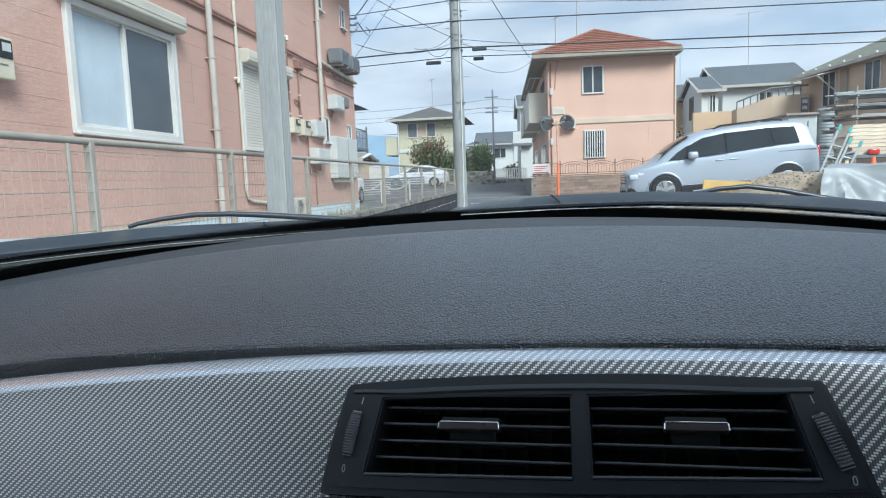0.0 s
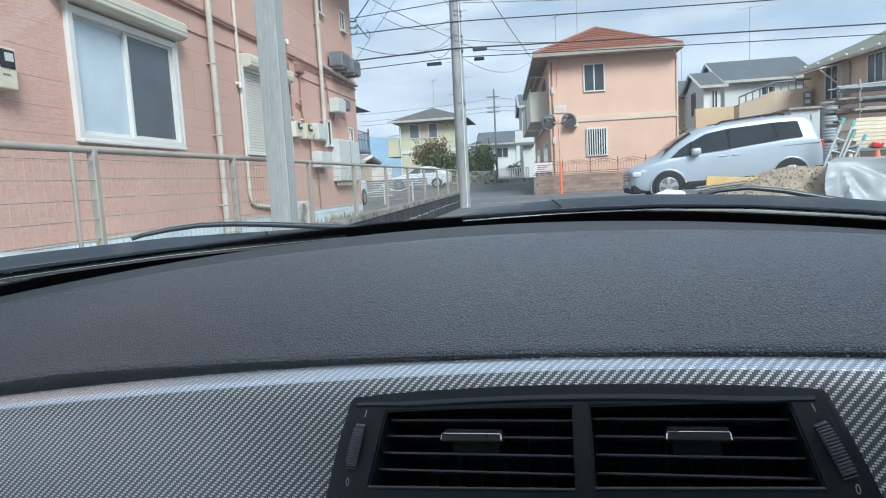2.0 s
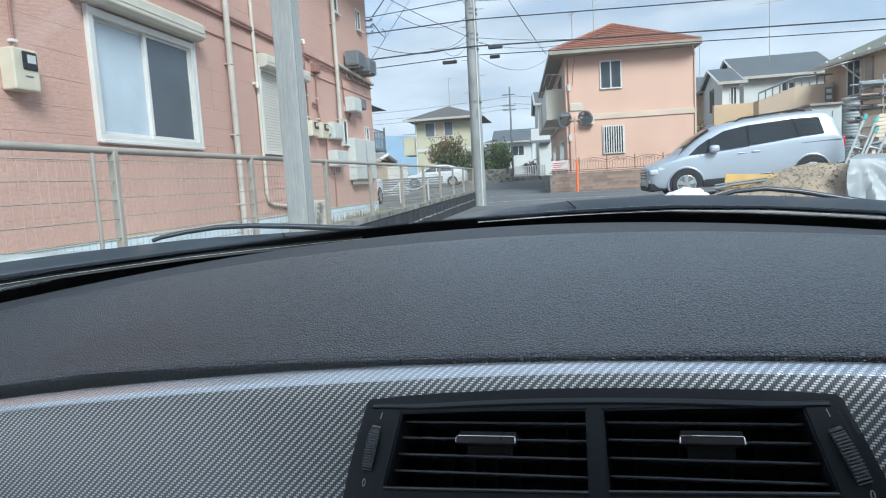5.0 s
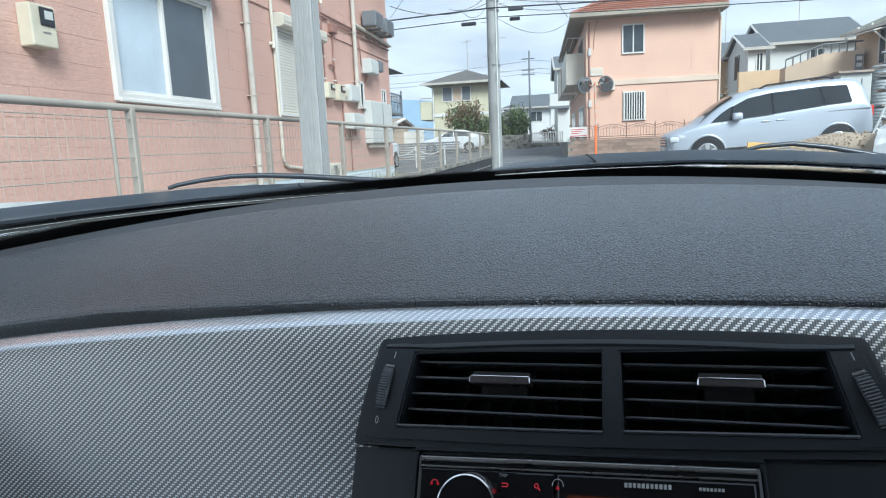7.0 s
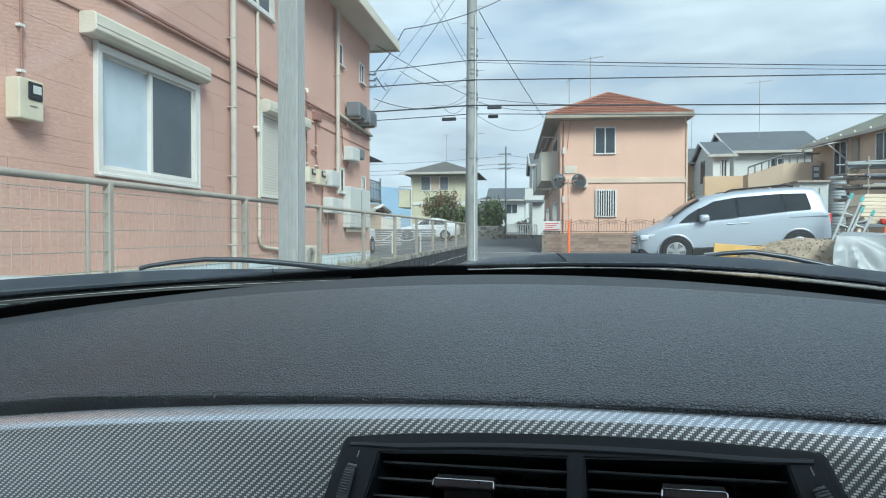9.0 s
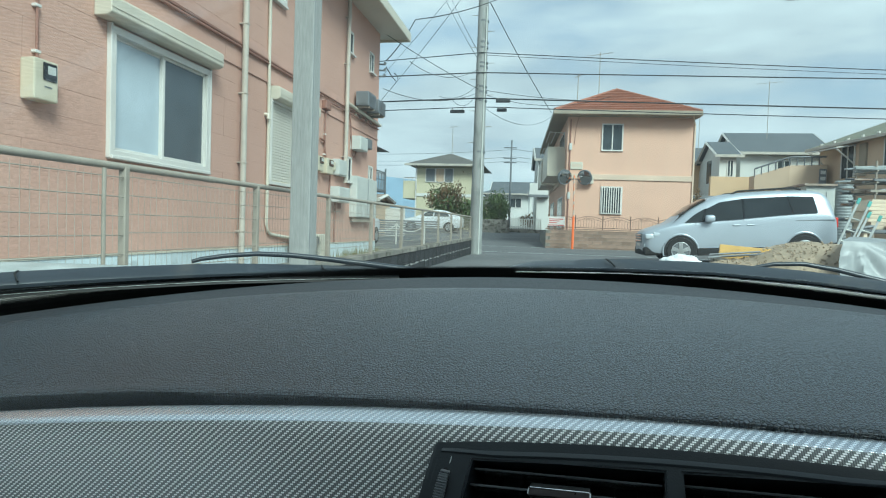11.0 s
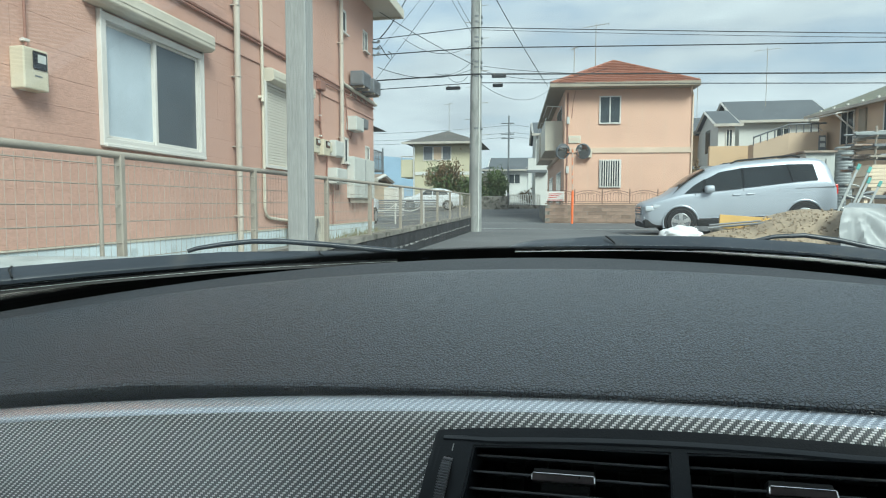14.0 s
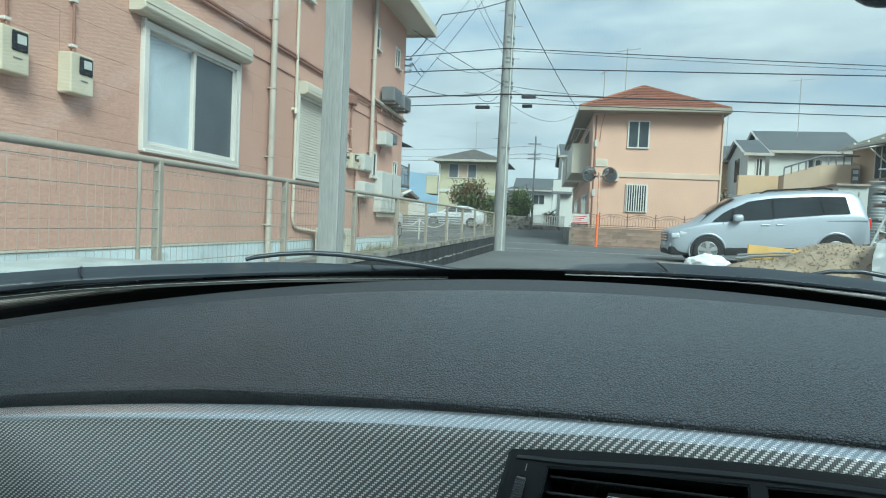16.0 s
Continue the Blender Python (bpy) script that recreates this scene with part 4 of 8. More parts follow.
PX, PY = -1.73, 18.05
for z, zr, zl, r, dip, side in ((5.72, 4.6, 2.9, 0.012, 0.3, -0.16), (5.16, 4.9, 3.6, 0.016, 0.1, -0.16), (4.44, 3.9, 2.9, 0.020, 0.1, -0.16), (4.26, 3.7, 2.6, 0.013, 0.15, 0.16)):
    cable(sag((PX, PY + side, z), (46, PY + 2.4, zr), dip, 20), r)
    cable(sag((PX, PY + side, z), (-42, PY - 2.0, zl), dip * 0.5, 16), r)
cable(sag((PX, PY, 4.72), (2.0, PY + 0.2, 4.42), 0.08, 12), 0.007)
cable(sag((PX, PY, 5.70), (46, PY + 2.6, 5.0), 0.5, 20), 0.007)
cable(sag((PX, PY, 4.3), (0.30, 27.75, 5.75), 0.5), 0.007)
cable(sag((PX + 0.20, PY, 7.15), (0.22, 27.75, 5.88), 0.1), 0.014, "black service cable running to the red-roofed house")
cable(sag((-3.55, 14.45, 4.6), (-3.10, 15.4, 5.85), 0.08, 8) + sag((-3.10, 15.4, 5.85), (0.5, 19.0, 8.6), 0.3, 8)[1:], 0.012, "black service cable rising from the pink house")
cable(sag((-3.55, 14.45, 5.2), (PX, PY, 4.7), 0.05), 0.008)
cable(sag((-3.6, 14.45, 3.95), (PX - 0.1, PY, 4.62), 0.25), 0.008)
cable(sag((-8.5, 26.0, 4.3), (PX + 0.02, PY, 8.2), 0.2), 0.008)
cable(sag((-10.5, 30.0, 5.6), (PX + 0.02, PY, 8.6), 0.25), 0.007)
cable(sag((PX, PY, 5.6), (-4.6, 26, 11.5), 0.15), 0.008)
cable(sag((PX, PY, 5.4), (-4.9, 26, 11.5), 0.15), 0.008)
cable([(-3.55, 14.45, 4.45), (-3.4, 14.5, 4.22), (-3.3, 14.52, 4.12), (-3.28, 14.52, 4.25), (-3.36, 14.5, 4.32)], 0.012, "black cable loop at the corner of the pink house")
for x0, z0, x1, y1, z1, dip in ((0.0, 4.62, 1.9, PY + 0.2, 4.55, 0.30), (-0.1, 4.60, -2.6, PY - 0.1, 4.50, 0.30), (0.0, 5.35, -3.4, 16.2, 5.05, 0.35), (0.0, 4.95, -2.5, 15.8, 4.05, 0.2)):
    cable(sag((PX + x0, PY, z0), (x1, y1, z1), dip, 16), 0.007, "thin slack cable looping beside the lines")
for x0, x1, z in ((-1.27, -0.87, 4.36), (-1.27, -0.98, 4.16), (-2.62, -2.2, 4.12)):
    c = thing("splice_closure", pose(0, 0, 0), "black cable splice closure hanging on the lines", "splice closure", "splice closures")
    bm = B()
    box(bm, x0, x1, PY + (0.1 if z < 4.2 else -0.2), PY + (0.2 if z < 4.2 else -0.1), z - 0.04, z + 0.05, 0.02, 2)
    part("body", bm, CABLE, c)
    bm = B()
    for xx in (x0 + 0.06, x1 - 0.08):
        box(bm, xx, xx + 0.02, PY + (0.13 if z < 4.2 else -0.17), PY + (0.15 if z < 4.2 else -0.15), z + 0.04, z + 0.1)
    part("hanger", bm, GALV, c)


# ---- red-roofed apartment house across the street ----
def far_window(parent, x0, x1, z0, z1, y, glass=DARKGLASS, mullions=1, bars=0, frame_mat=WHITEALU):
    """A window on a wall that faces -y: frame, panes, optional grille bars."""
    bm = B()
    t, d = 0.055, 0.05
    box(bm, x0, x1, y - d, y + 0.02, z1 - t, z1)
    box(bm, x0, x1, y - d - 0.02, y + 0.02, z0, z0 + t)
    box(bm, x0, x0 + t, y - d, y + 0.02, z0 + t, z1 - t)
    box(bm, x1 - t, x1, y - d, y + 0.02, z0 + t, z1 - t)
    for i in range(mullions):
        xm = x0 + (x1 - x0) * (i + 1) / (mullions + 1)
        box(bm, xm - 0.025, xm + 0.025, y - d * 0.8, y + 0.02, z0 + t, z1 - t)
    w = part("window", bm, frame_mat, parent)
    for i in range(mullions + 1):
        a, b = x0 + (x1 - x0) * i / (mullions + 1), x0 + (x1 - x0) * (i + 1) / (mullions + 1)
        bm = B()
        box(bm, a + 0.03, b - 0.03, y - 0.022 - 0.006 * i, y - 0.014 - 0.006 * i, z0 + 0.04, z1 - 0.04)
        part("pane", bm, glass, w)
    for i in range(bars):
        xb = x0 + 0.07 + (x1 - x0 - 0.14) * i / max(1, bars - 1)
        bm = B()
        box(bm, xb - 0.02, xb + 0.02, y - d - 0.05, y - d - 0.03, z0 + 0.02, z1 - 0.02)
        part("bar", bm, frame_mat, w)
    return w


def hip_roof(bm, x0, x1, y0, y1, z, rise, run):
    v = [bm.verts.new(p) for p in ((x0, y0, z), (x1, y0, z), (x1, y1, z), (x0, y1, z), ((x0 + x1) / 2, y0 + run, z + rise), ((x0 + x1) / 2, y1 - run, z + rise))]
    for f in ((0, 1, 4), (1, 2, 5, 4), (2, 3, 5), (3, 0, 4, 5), (3, 2, 1, 0)):
        bm.faces.new([v[i] for i in f])
    return bm


RED = thing("apartment_house", pose(0.97, 28.4, 0, 0, 0, 3.4), "two-storey peach apartment house with a red tiled hip roof", "house")
RW, RD, RE = 5.38, 13.0, 5.82
bm = B()
holes = [(1.47, 2.39, 4.33, 5.53), (1.51, 2.45, 1.57, 2.79)]
for a0, a1, b0, b1 in minus((0, RW, 0.0, RE), holes):
    box(bm, a0, a1, 0, 0.15, b0, b1)
box(bm, 0, 0.15, 0.15, RD, 0, RE)
box(bm, RW - 0.15, RW, 0.15, RD, 0, RE)
box(bm, 0.15, RW - 0.15, RD - 0.15, RD, 0, RE)
part("wall", bm, PEACH, RED, "peach siding wall")
bm = B()
for xx in (1.02, 2.72, 3.30, 4.28):
    box(bm, xx, xx + 0.012, -0.006, 0.004, 0.5, 3.05)
    box(bm, xx, xx + 0.012, -0.006, 0.004, 3.33, RE)
part("joint_strip", bm, PEACHBAND, RED)
bm = B()
box(bm, -0.03, RW + 0.03, -0.05, 0.0, 3.07, 3.31, 0.012, 1)
box(bm, -0.05, 0.0, 0.0, RD, 3.07, 3.31, 0.012, 1)
part("storey_band", bm, PEACHBAND, RED, "pale belt course")
bm = B()
box(bm, RW - 0.02, RW + 0.05, -0.06, 0.02, 0.3, 5.5, 0.01, 1)
tube(bm, [(RW + 0.02, -0.03, 5.5), (RW - 0.1, -0.2, 5.75), (RW - 0.2, -0.5, 5.95)], 0.035, 8)
part("downpipe", bm, PEACHBAND, RED)
bm = B()
box(bm, -0.62, RW + 0.12, -0.62, RD + 0.6, RE, RE + 0.04)
part("soffit", bm, SOFFIT, RED)
bm = B()
box(bm, -0.70, RW + 0.15, -0.68, -0.60, RE + 0.0, RE + 0.19, 0.015, 1)
box(bm, -0.68, -0.60, -0.60, RD + 0.6, RE + 0.0, RE + 0.19, 0.015, 1)
box(bm, RW + 0.10, RW + 0.17, -0.60, RD + 0.6, RE + 0.0, RE + 0.19, 0.015, 1)
part("fascia", bm, SOFFIT, RED, "tan fascia and gutter")
bm = B()
hip_roof(bm, -0.64, RW + 0.10, -0.58, RD + 0.5, RE + 0.14, 1.56, 3.1)
ROOF = part("roof", bm, REDTILE, RED, "red tiled hip roof")
# courses of tile on the front hip and the side slopes
for i in range(13):
    f = i / 13
    a, b = -0.66 + f * (RW / 2 + 0.36), RW + 0.12 - f * (RW / 2 + 0.40)
    bm = B()
    y, z = -0.60 + f * 3.1, RE + 0.16 + f * 1.60
    step = 3.1 / 13
    n = max(1, int((b - a) / 0.31))
    for k in range(n):
        x = a + (b - a) * k / n
        w = (b - a) / n * 0.985
        q = [bm.verts.new(p) for p in ((x, y, z - 0.01), (x + w, y, z - 0.01), (x + w, y + step * 1.06, z + 0.135), (x, y + step * 1.06, z + 0.135), (x, y - 0.03, z + 0.055), (x + w, y - 0.03, z + 0.055))]
        bm.faces.new((q[0], q[1], q[5], q[4]))
        bm.faces.new((q[4], q[5], q[2], q[3]))
    part("tile_course", bm, REDTILE, ROOF)
for s in (0, 1):
    bm = B()
    e = (-0.64, -0.6) if not s else (RW + 0.10, -0.6)
    tube(bm, [(e[0], e[1], RE + 0.19), (RW / 2 - 0.27, 2.5, RE + 1.74)], 0.075, 8)
    part("hip_cap", bm, REDTILE, ROOF)
bm = B()
tube(bm, [(RW / 2 - 0.27, 2.5, RE + 1.74), (RW / 2 - 0.27, RD - 2.6, RE + 1.74)], 0.08, 8)
part("ridge_cap", bm, REDTILE, ROOF)
far_window(RED, 1.47, 2.39, 4.33, 5.53, 0.0)
far_window(RED, 1.51, 2.45, 1.57, 2.79, 0.0, bars=9)
for k, yb in enumerate((1.0, 7.0)):
    bm = B()
    box(bm, -0.80, -0.72, yb, yb + 4.4, 3.42, 4.62, 0.01, 1)
    box(bm, -0.72, 0.0, yb, yb + 0.08, 3.42, 4.62, 0.01, 1)
    box(bm, -0.72, 0.0, yb + 4.32, yb + 4.4, 3.42, 4.62, 0.01, 1)
    box(bm, -0.80, 0.0, yb, yb + 4.4, 3.28, 3.42, 0.01, 1)
    bal = part("balcony", bm, CREAM, RED, "cream panelled balcony")
    bm = B()
    tube(bm, [(-0.76, yb + 0.05, 4.75), (-0.76, yb + 4.35, 4.75)], 0.025, 8)
    tube(bm, [(-0.7, yb + 0.3, 5.35), (-0.7, yb + 4.1, 5.35)], 0.02, 8)
    tube(bm, [(-0.45, yb + 0.3, 5.3), (-0.45, yb + 4.1, 5.3)], 0.02, 8)
    for dx in (-0.7, -0.45):
        tube(bm, [(0, yb + 0.4, 5.3), (dx, yb + 0.4, 5.35)], 0.02, 6)
    part("rail", bm, WHITEALU, bal, "", True)
    bm = B()
    box(bm, -0.02, 0.002, yb + 0.6, yb + 3.6, 0.5, 2.4)
    box(bm, -0.02, 0.002, yb + 0.6, yb + 3.6, 3.5, 5.4)
    part("window", bm, WHITEALU, RED, "pale framed glazed doors")
    bm = B()
    for z0 in (0.58, 3.58):
        box(bm, -0.03, -0.018, yb + 0.7, yb + 2.05, z0, z0 + 1.75)
        box(bm, -0.03, -0.018, yb + 2.15, yb + 3.5, z0, z0 + 1.75)
    part("pane", bm, DARKGLASS, RED)
bm = B()
box(bm, 0.16, 0.70, -0.05, 0.0, 3.50, 3.84, 0.02, 1)
part("name_plate", bm, CREAM, RED, "cream name plate with unreadable writing")
bm = B()
for k in range(5):
    box(bm, 0.25 + 0.08 * k, 0.30 + 0.08 * k, -0.056, -0.05, 3.62, 3.73)
part("plate_marks", bm, PEACHBAND, RED)
bm = B()
box(bm, 0.62, 1.15, -0.32, 0.0, 2.86, 3.20, 0.02, 1)
part("air_conditioner", bm, CREAM, RED, "small cream air-conditioner unit")
bm = B()
tube(bm, [(0.12, -0.03, 0.4), (0.12, -0.03, 5.7)], 0.03, 8)
tube(bm, [(0.3, -0.02, 4.6), (0.35, -0.02, 5.3), (0.5, -0.1, 6.0)], 0.012, 6)
part("conduit_pipe", bm, CONDUIT, RED, "", True)
bm = B()
box(bm, 0.08, 0.2, -0.1, 0.0, 4.35, 4.65, 0.01, 1)
box(bm, 0.08, 0.2, -0.1, 0.0, 2.2, 2.5, 0.01, 1)
part("cable_box", bm, GREYBOX, RED)


def antenna(x, y, z0, z1, span=1.2):
    t = thing("tv_antenna", pose(x, y, 0), "thin metal television antenna above a roof", "antenna", "antennas")
    bm = B()
    tube(bm, [(0, 0, z0), (0, 0, z1)], 0.02, 6)
    part("mast", bm, GALV, t)
    bm = B()
    tube(bm, [(-span / 2, 0.1, z1 - 0.15), (span / 2, -0.1, z1 - 0.05)], 0.012, 6)
    for i in range(7):
        f = i / 6
        p = Vector((-span / 2 + span * f, 0.1 - 0.2 * f, z1 - 0.15 + 0.1 * f))
        tube(bm, [p + Vector((0, -0.18, 0)), p + Vector((0, 0.18, 0))], 0.008, 5)
    part("aerial", bm, GALV, t)


antenna(2.5, 32.5, 7.3, 9.75)
antenna(1.4, 30.5, 6.8, 8.2, 0.3)
antenna(14.8, 46.5, 7.6, 11.5, 1.6)
antenna(10.9, 49.0, 6.6, 10.2, 0.3)
antenna(-7.9, 51.5, 6.9, 9.2, 0.8)

# front garden wall with its iron railing
GW = thing("garden_wall", pose(0.17, 27.45, -0.06, 0, 0, 3.4), "low brown block wall in front of the peach house", "wall", kind="structure")
bm = B()
box(bm, 0.02, 9.5, 0.02, 0.13, 0, 0.86)
box(bm, 0.02, 0.13, 0.13, 6, 0, 0.86)
part("core", bm, COPING, GW)
bm = B()
box(bm, -0.01, 9.5, -0.01, 0.16, 0.90, 0.94, 0.008, 1)
part("coping", bm, BROWNBLOCK, GW)
RAIL = thing("iron_railing", pose(0.17, 27.5, -0.08, 0, 0, 3.4), "brown wrought-iron railing with arched tops on the block wall", "railing")
bm = B()
tube(bm, [(0.05, 0, 1.02), (9.4, 0, 1.02)], 0.016, 6)
part("lower_rail", bm, IRON, RAIL)
for k in range(8):
    x0, x1 = 0.1 + k * 1.15, 0.1 + (k + 1) * 1.15
    bm = B()
    box(bm, x0 - 0.02, x0 + 0.02, -0.02, 0.02, 0.94, 1.56)
    part("post", bm, IRON, RAIL)
    bm = B()
    arch = [(x0 + (x1 - x0) * i / 12, 0, 1.38 + 0.13 * math.sin(math.pi * i / 12)) for i in range(13)]
    tube(bm, arch, 0.014, 6)
    tube(bm, [(p[0], 0, p[2] - 0.1) for p in arch], 0.009, 6)
    for i in range(1, 10):
        x = x0 + (x1 - x0) * i / 10
        tube(bm, [(x, 0, 1.02), (x, 0, 1.28 + 0.13 * math.sin(math.pi * i / 10))], 0.008, 5)
    for s in (-1, 1):
        tube(bm, [((x0 + x1) / 2 + s * (0.12 + 0.1 * math.cos(a)), 0, 1.40 + 0.05 * math.sin(a)) for a in np.linspace(0, 5.5, 10)], 0.008, 5)
    part("panel", bm, IRON, RAIL)
bm = B()
box(bm, 0.06, 0.80, -0.06, -0.03, 1.05, 1.46, 0.008, 1)
sg = tagged(part("notice_board", bm, WHITEALU), "white notice board on the iron railing, too far to read", "sign")
sg.matrix_world = pose(0.17, 27.5, -0.08, 0, 0, 3.4)
bm = B()
for k in range(3):
    box(bm, 0.14, 0.72 - 0.12 * k, -0.066, -0.06, 1.34 - 0.08 * k, 1.37 - 0.08 * k)
box(bm, 0.1, 0.76, -0.066, -0.06, 1.08, 1.11)
part("writing_bar", bm, REDLAMP, sg)

TM = thing("traffic_mirror", pose(1.30, 26.8, 0.02), "orange post with two round convex traffic mirrors", "traffic mirror")
bm = B()
tube(bm, [(0, 0, 0), (0, 0, 1.35)], 0.05, 12)
part("sleeve", bm, ORANGE, TM, "orange plastic sleeve", True)
bm = B()
tube(bm, [(0, 0, 1.3), (-0.03, 0, 3.1)], 0.035, 10)
tube(bm, [(-0.35, 0.05, 2.97), (0.32, 0.05, 2.97)], 0.02, 8)
part("post", bm, MIRRORPOST, TM, "post whose orange paint has worn pale", True)
for cx, turn in ((-0.43, 28), (0.40, -24)):
    m = pose(cx, 0, 3.0, 14, 0, turn)
    bm = B()
    for rr, n in ((0.31, 24),):
        ringv = []
        for j, (r, y) in enumerate(((0.31, 0.05), (0.325, 0.0), (0.31, -0.05), (0.27, -0.05))):
            ringv.append([bm.verts.new(m @ Vector((r * math.cos(k * math.tau / n), y, r * math.sin(k * math.tau / n)))) for k in range(n)])
        for q, w in zip(ringv, ringv[1:]):
            for k in range(n):
                bm.faces.new((q[k], q[(k + 1) % n], w[(k + 1) % n], w[k]))
        bm.faces.new(ringv[0])
    part("housing", bm, GREYDARK, TM, "", True)
    bm = B()
    rows = []
    for r in (0.001, 0.09, 0.18, 0.27):
        rows.append([m @ Vector((r * math.cos(k * math.tau / 24), -0.045 - 0.04 * (1 - (r / 0.27) ** 2), r * math.sin(k * math.tau / 24))) for k in range(25)])
    sheet(bm, rows)
    part("mirror_face", bm, MIRROR, TM, "", True)


# ---- vehicles ----
def loft_car(name, m, label, stations, paint, wheels, windows, wheel_r, length):
    """stations: nose to tail rows of (d, half width, sill z, belt z, top z, half roof width)."""
    car = thing(name, m, label, "car")
    bm = B()
    rows = []
    for d, hw, sill, belt, top, hr in stations:
        low = belt - 0.42 * (belt - sill)
        side = [(hw * 0.93, sill), (hw, sill + 0.10), (hw * 1.01, low), (hw, belt - 0.04), (hw * 0.975, belt), (hr + 0.02, top - 0.10), (hr - 0.06, top - 0.03), (hr * 0.55, top), (0, top + 0.012)]
        rows.append([(d, -y, z) for y, z in side] + [(d, y, z) for y, z in side[-2::-1]])
    sheet(bm, rows)
    bm.verts.ensure_lookup_table()
    k = len(rows[0])
    bm.faces.new([bm.verts[i] for i in range(k)])
    bm.faces.new([bm.verts[i] for i in range(len(bm.verts) - k, len(bm.verts))][::-1])
    body = part("body", bm, paint, car, "", True)
    sub = body.modifiers.new("round", "SUBSURF")
    sub.levels = sub.render_levels = 2

    def side_y(d, z):
        ds = [s[0] for s in stations]
        hw, belt, top, hr = (float(np.interp(d, ds, [s[i] for s in stations])) for i in (1, 3, 4, 5))
        if z <= belt:
            return hw * 1.0
        return float(np.interp(z, [belt, top - 0.1, top], [hw * 0.985, hr + 0.02, hr - 0.05]))

    for wname, outline, mat in windows:
        for s in (-1, 1):
            bm = B()
            outer = [bm.verts.new((d, s * (side_y(d, z) + 0.024), z)) for d, z in outline]
            inner = [bm.verts.new((d, s * (side_y(d, z) - 0.05), z)) for d, z in outline]
            bm.faces.new(outer)
            for i in range(len(outer)):
                j = (i + 1) % len(outer)
                bm.faces.new((outer[i], inner[i], inner[j], outer[j]))
            part(wname, bm, mat, car)
    for d in wheels:
        for s in (-1, 1):
            hw = float(np.interp(d, [q[0] for q in stations], [q[1] for q in stations]))
            y = s * (hw - 0.075)
            bm = B()
            n = 28
            prof = [(wheel_r * 0.66, 0.11), (wheel_r * 0.94, 0.115), (wheel_r, 0.08), (wheel_r, -0.08), (wheel_r * 0.94, -0.115), (wheel_r * 0.66, -0.11)]
            rr = [[bm.verts.new((d + r * math.cos(a), y + s * w, wheel_r + r * math.sin(a))) for a in np.linspace(0, math.tau, n, endpoint=False)] for r, w in prof]
            for q, w in zip(rr, rr[1:] + rr[:1]):
                for i in range(n):
                    bm.faces.new((q[i], q[(i + 1) % n], w[(i + 1) % n], w[i]))
            tyre = part("wheel", bm, TYRE, car, "", True)
            bm = B()
            tube(bm, [(d, y + s * 0.02, wheel_r), (d, y + s * 0.092, wheel_r)], wheel_r * 0.66, 28)
            part("rim_barrel", bm, GREYDARK, tyre)
            bm = B()
            for i in range(5):
                a = i * math.tau / 5 + 0.3
                c, e = Vector((math.cos(a), 0, math.sin(a))), Vector((-math.sin(a), 0, math.cos(a)))
                base = Vector((d, y + s * 0.112, wheel_r))
                q = [base + c * 0.04 + e * 0.035, base + c * wheel_r * 0.66 + e * 0.055, base + c * wheel_r * 0.66 - e * 0.055, base + c * 0.04 - e * 0.035]
                f = [bm.verts.new(p) for p in q]
                g = [bm.verts.new(p - Vector((0, s * 0.04, 0))) for p in q]
                bm.faces.new(f)
                for i2 in range(4):
                    bm.faces.new((f[i2], g[i2], g[(i2 + 1) % 4], f[(i2 + 1) % 4]))
            tube(bm, [(d, y + s * 0.05, wheel_r), (d, y + s * 0.11, wheel_r)], 0.06, 14)
            tube(bm, [(d + wheel_r * 0.63 * math.cos(a), y + s * 0.1, wheel_r + wheel_r * 0.63 * math.sin(a)) for a in np.linspace(0, math.tau, 29)], 0.014, 6)
            part("rim", bm, ALLOY, tyre, "five-spoke alloy rim")
            bm = B()
            arc = [(d + (wheel_r + 0.05) * math.cos(a), s * (hw + 0.014), max(0.12, wheel_r + (wheel_r + 0.05) * math.sin(a))) for a in np.linspace(-0.25, math.pi + 0.25, 21)]
            inner = [(p[0], s * (hw - 0.06), p[2]) for p in arc]
            sheet(bm, [arc, inner])
            bm.faces.new([bm.verts.new(p) for p in arc])
            part("wheel_arch", bm, TYRE, car, "dark wheel arch")
            bm = B()
            tube(bm, [(d + (wheel_r + 0.075) * math.cos(a), s * (hw - 0.004), wheel_r + (wheel_r + 0.075) * math.sin(a)) for a in np.linspace(-0.3, math.pi + 0.3, 25)], 0.020, 8)
            part("wing_lip", bm, paint, car, "", True)
    return car, side_y


van_st = [
    (0.16, 0.62, 0.40, 0.74, 0.78, 0.50), (0.18, 0.78, 0.28, 0.80, 0.85, 0.62), (0.27, 0.87, 0.25, 0.84, 0.90, 0.70), (0.55, 0.90, 0.25, 0.92, 0.99, 0.76), (0.82, 0.91, 0.25, 0.98, 1.06, 0.77),
    (1.04, 0.91, 0.25, 1.02, 1.23, 0.75), (1.34, 0.91, 0.25, 1.04, 1.45, 0.74), (1.70, 0.91, 0.25, 1.06, 1.63, 0.74), (2.05, 0.91, 0.25, 1.09, 1.735, 0.75), (2.55, 0.91, 0.25, 1.12, 1.78, 0.76),
    (3.30, 0.91, 0.25, 1.17, 1.805, 0.77), (3.95, 0.91, 0.26, 1.20, 1.80, 0.77), (4.34, 0.90, 0.28, 1.21, 1.77, 0.76), (4.50, 0.89, 0.30, 1.18, 1.60, 0.73), (4.60, 0.87, 0.36, 1.08, 1.30, 0.71), (4.67, 0.80, 0.42, 0.92, 1.02, 0.66)]
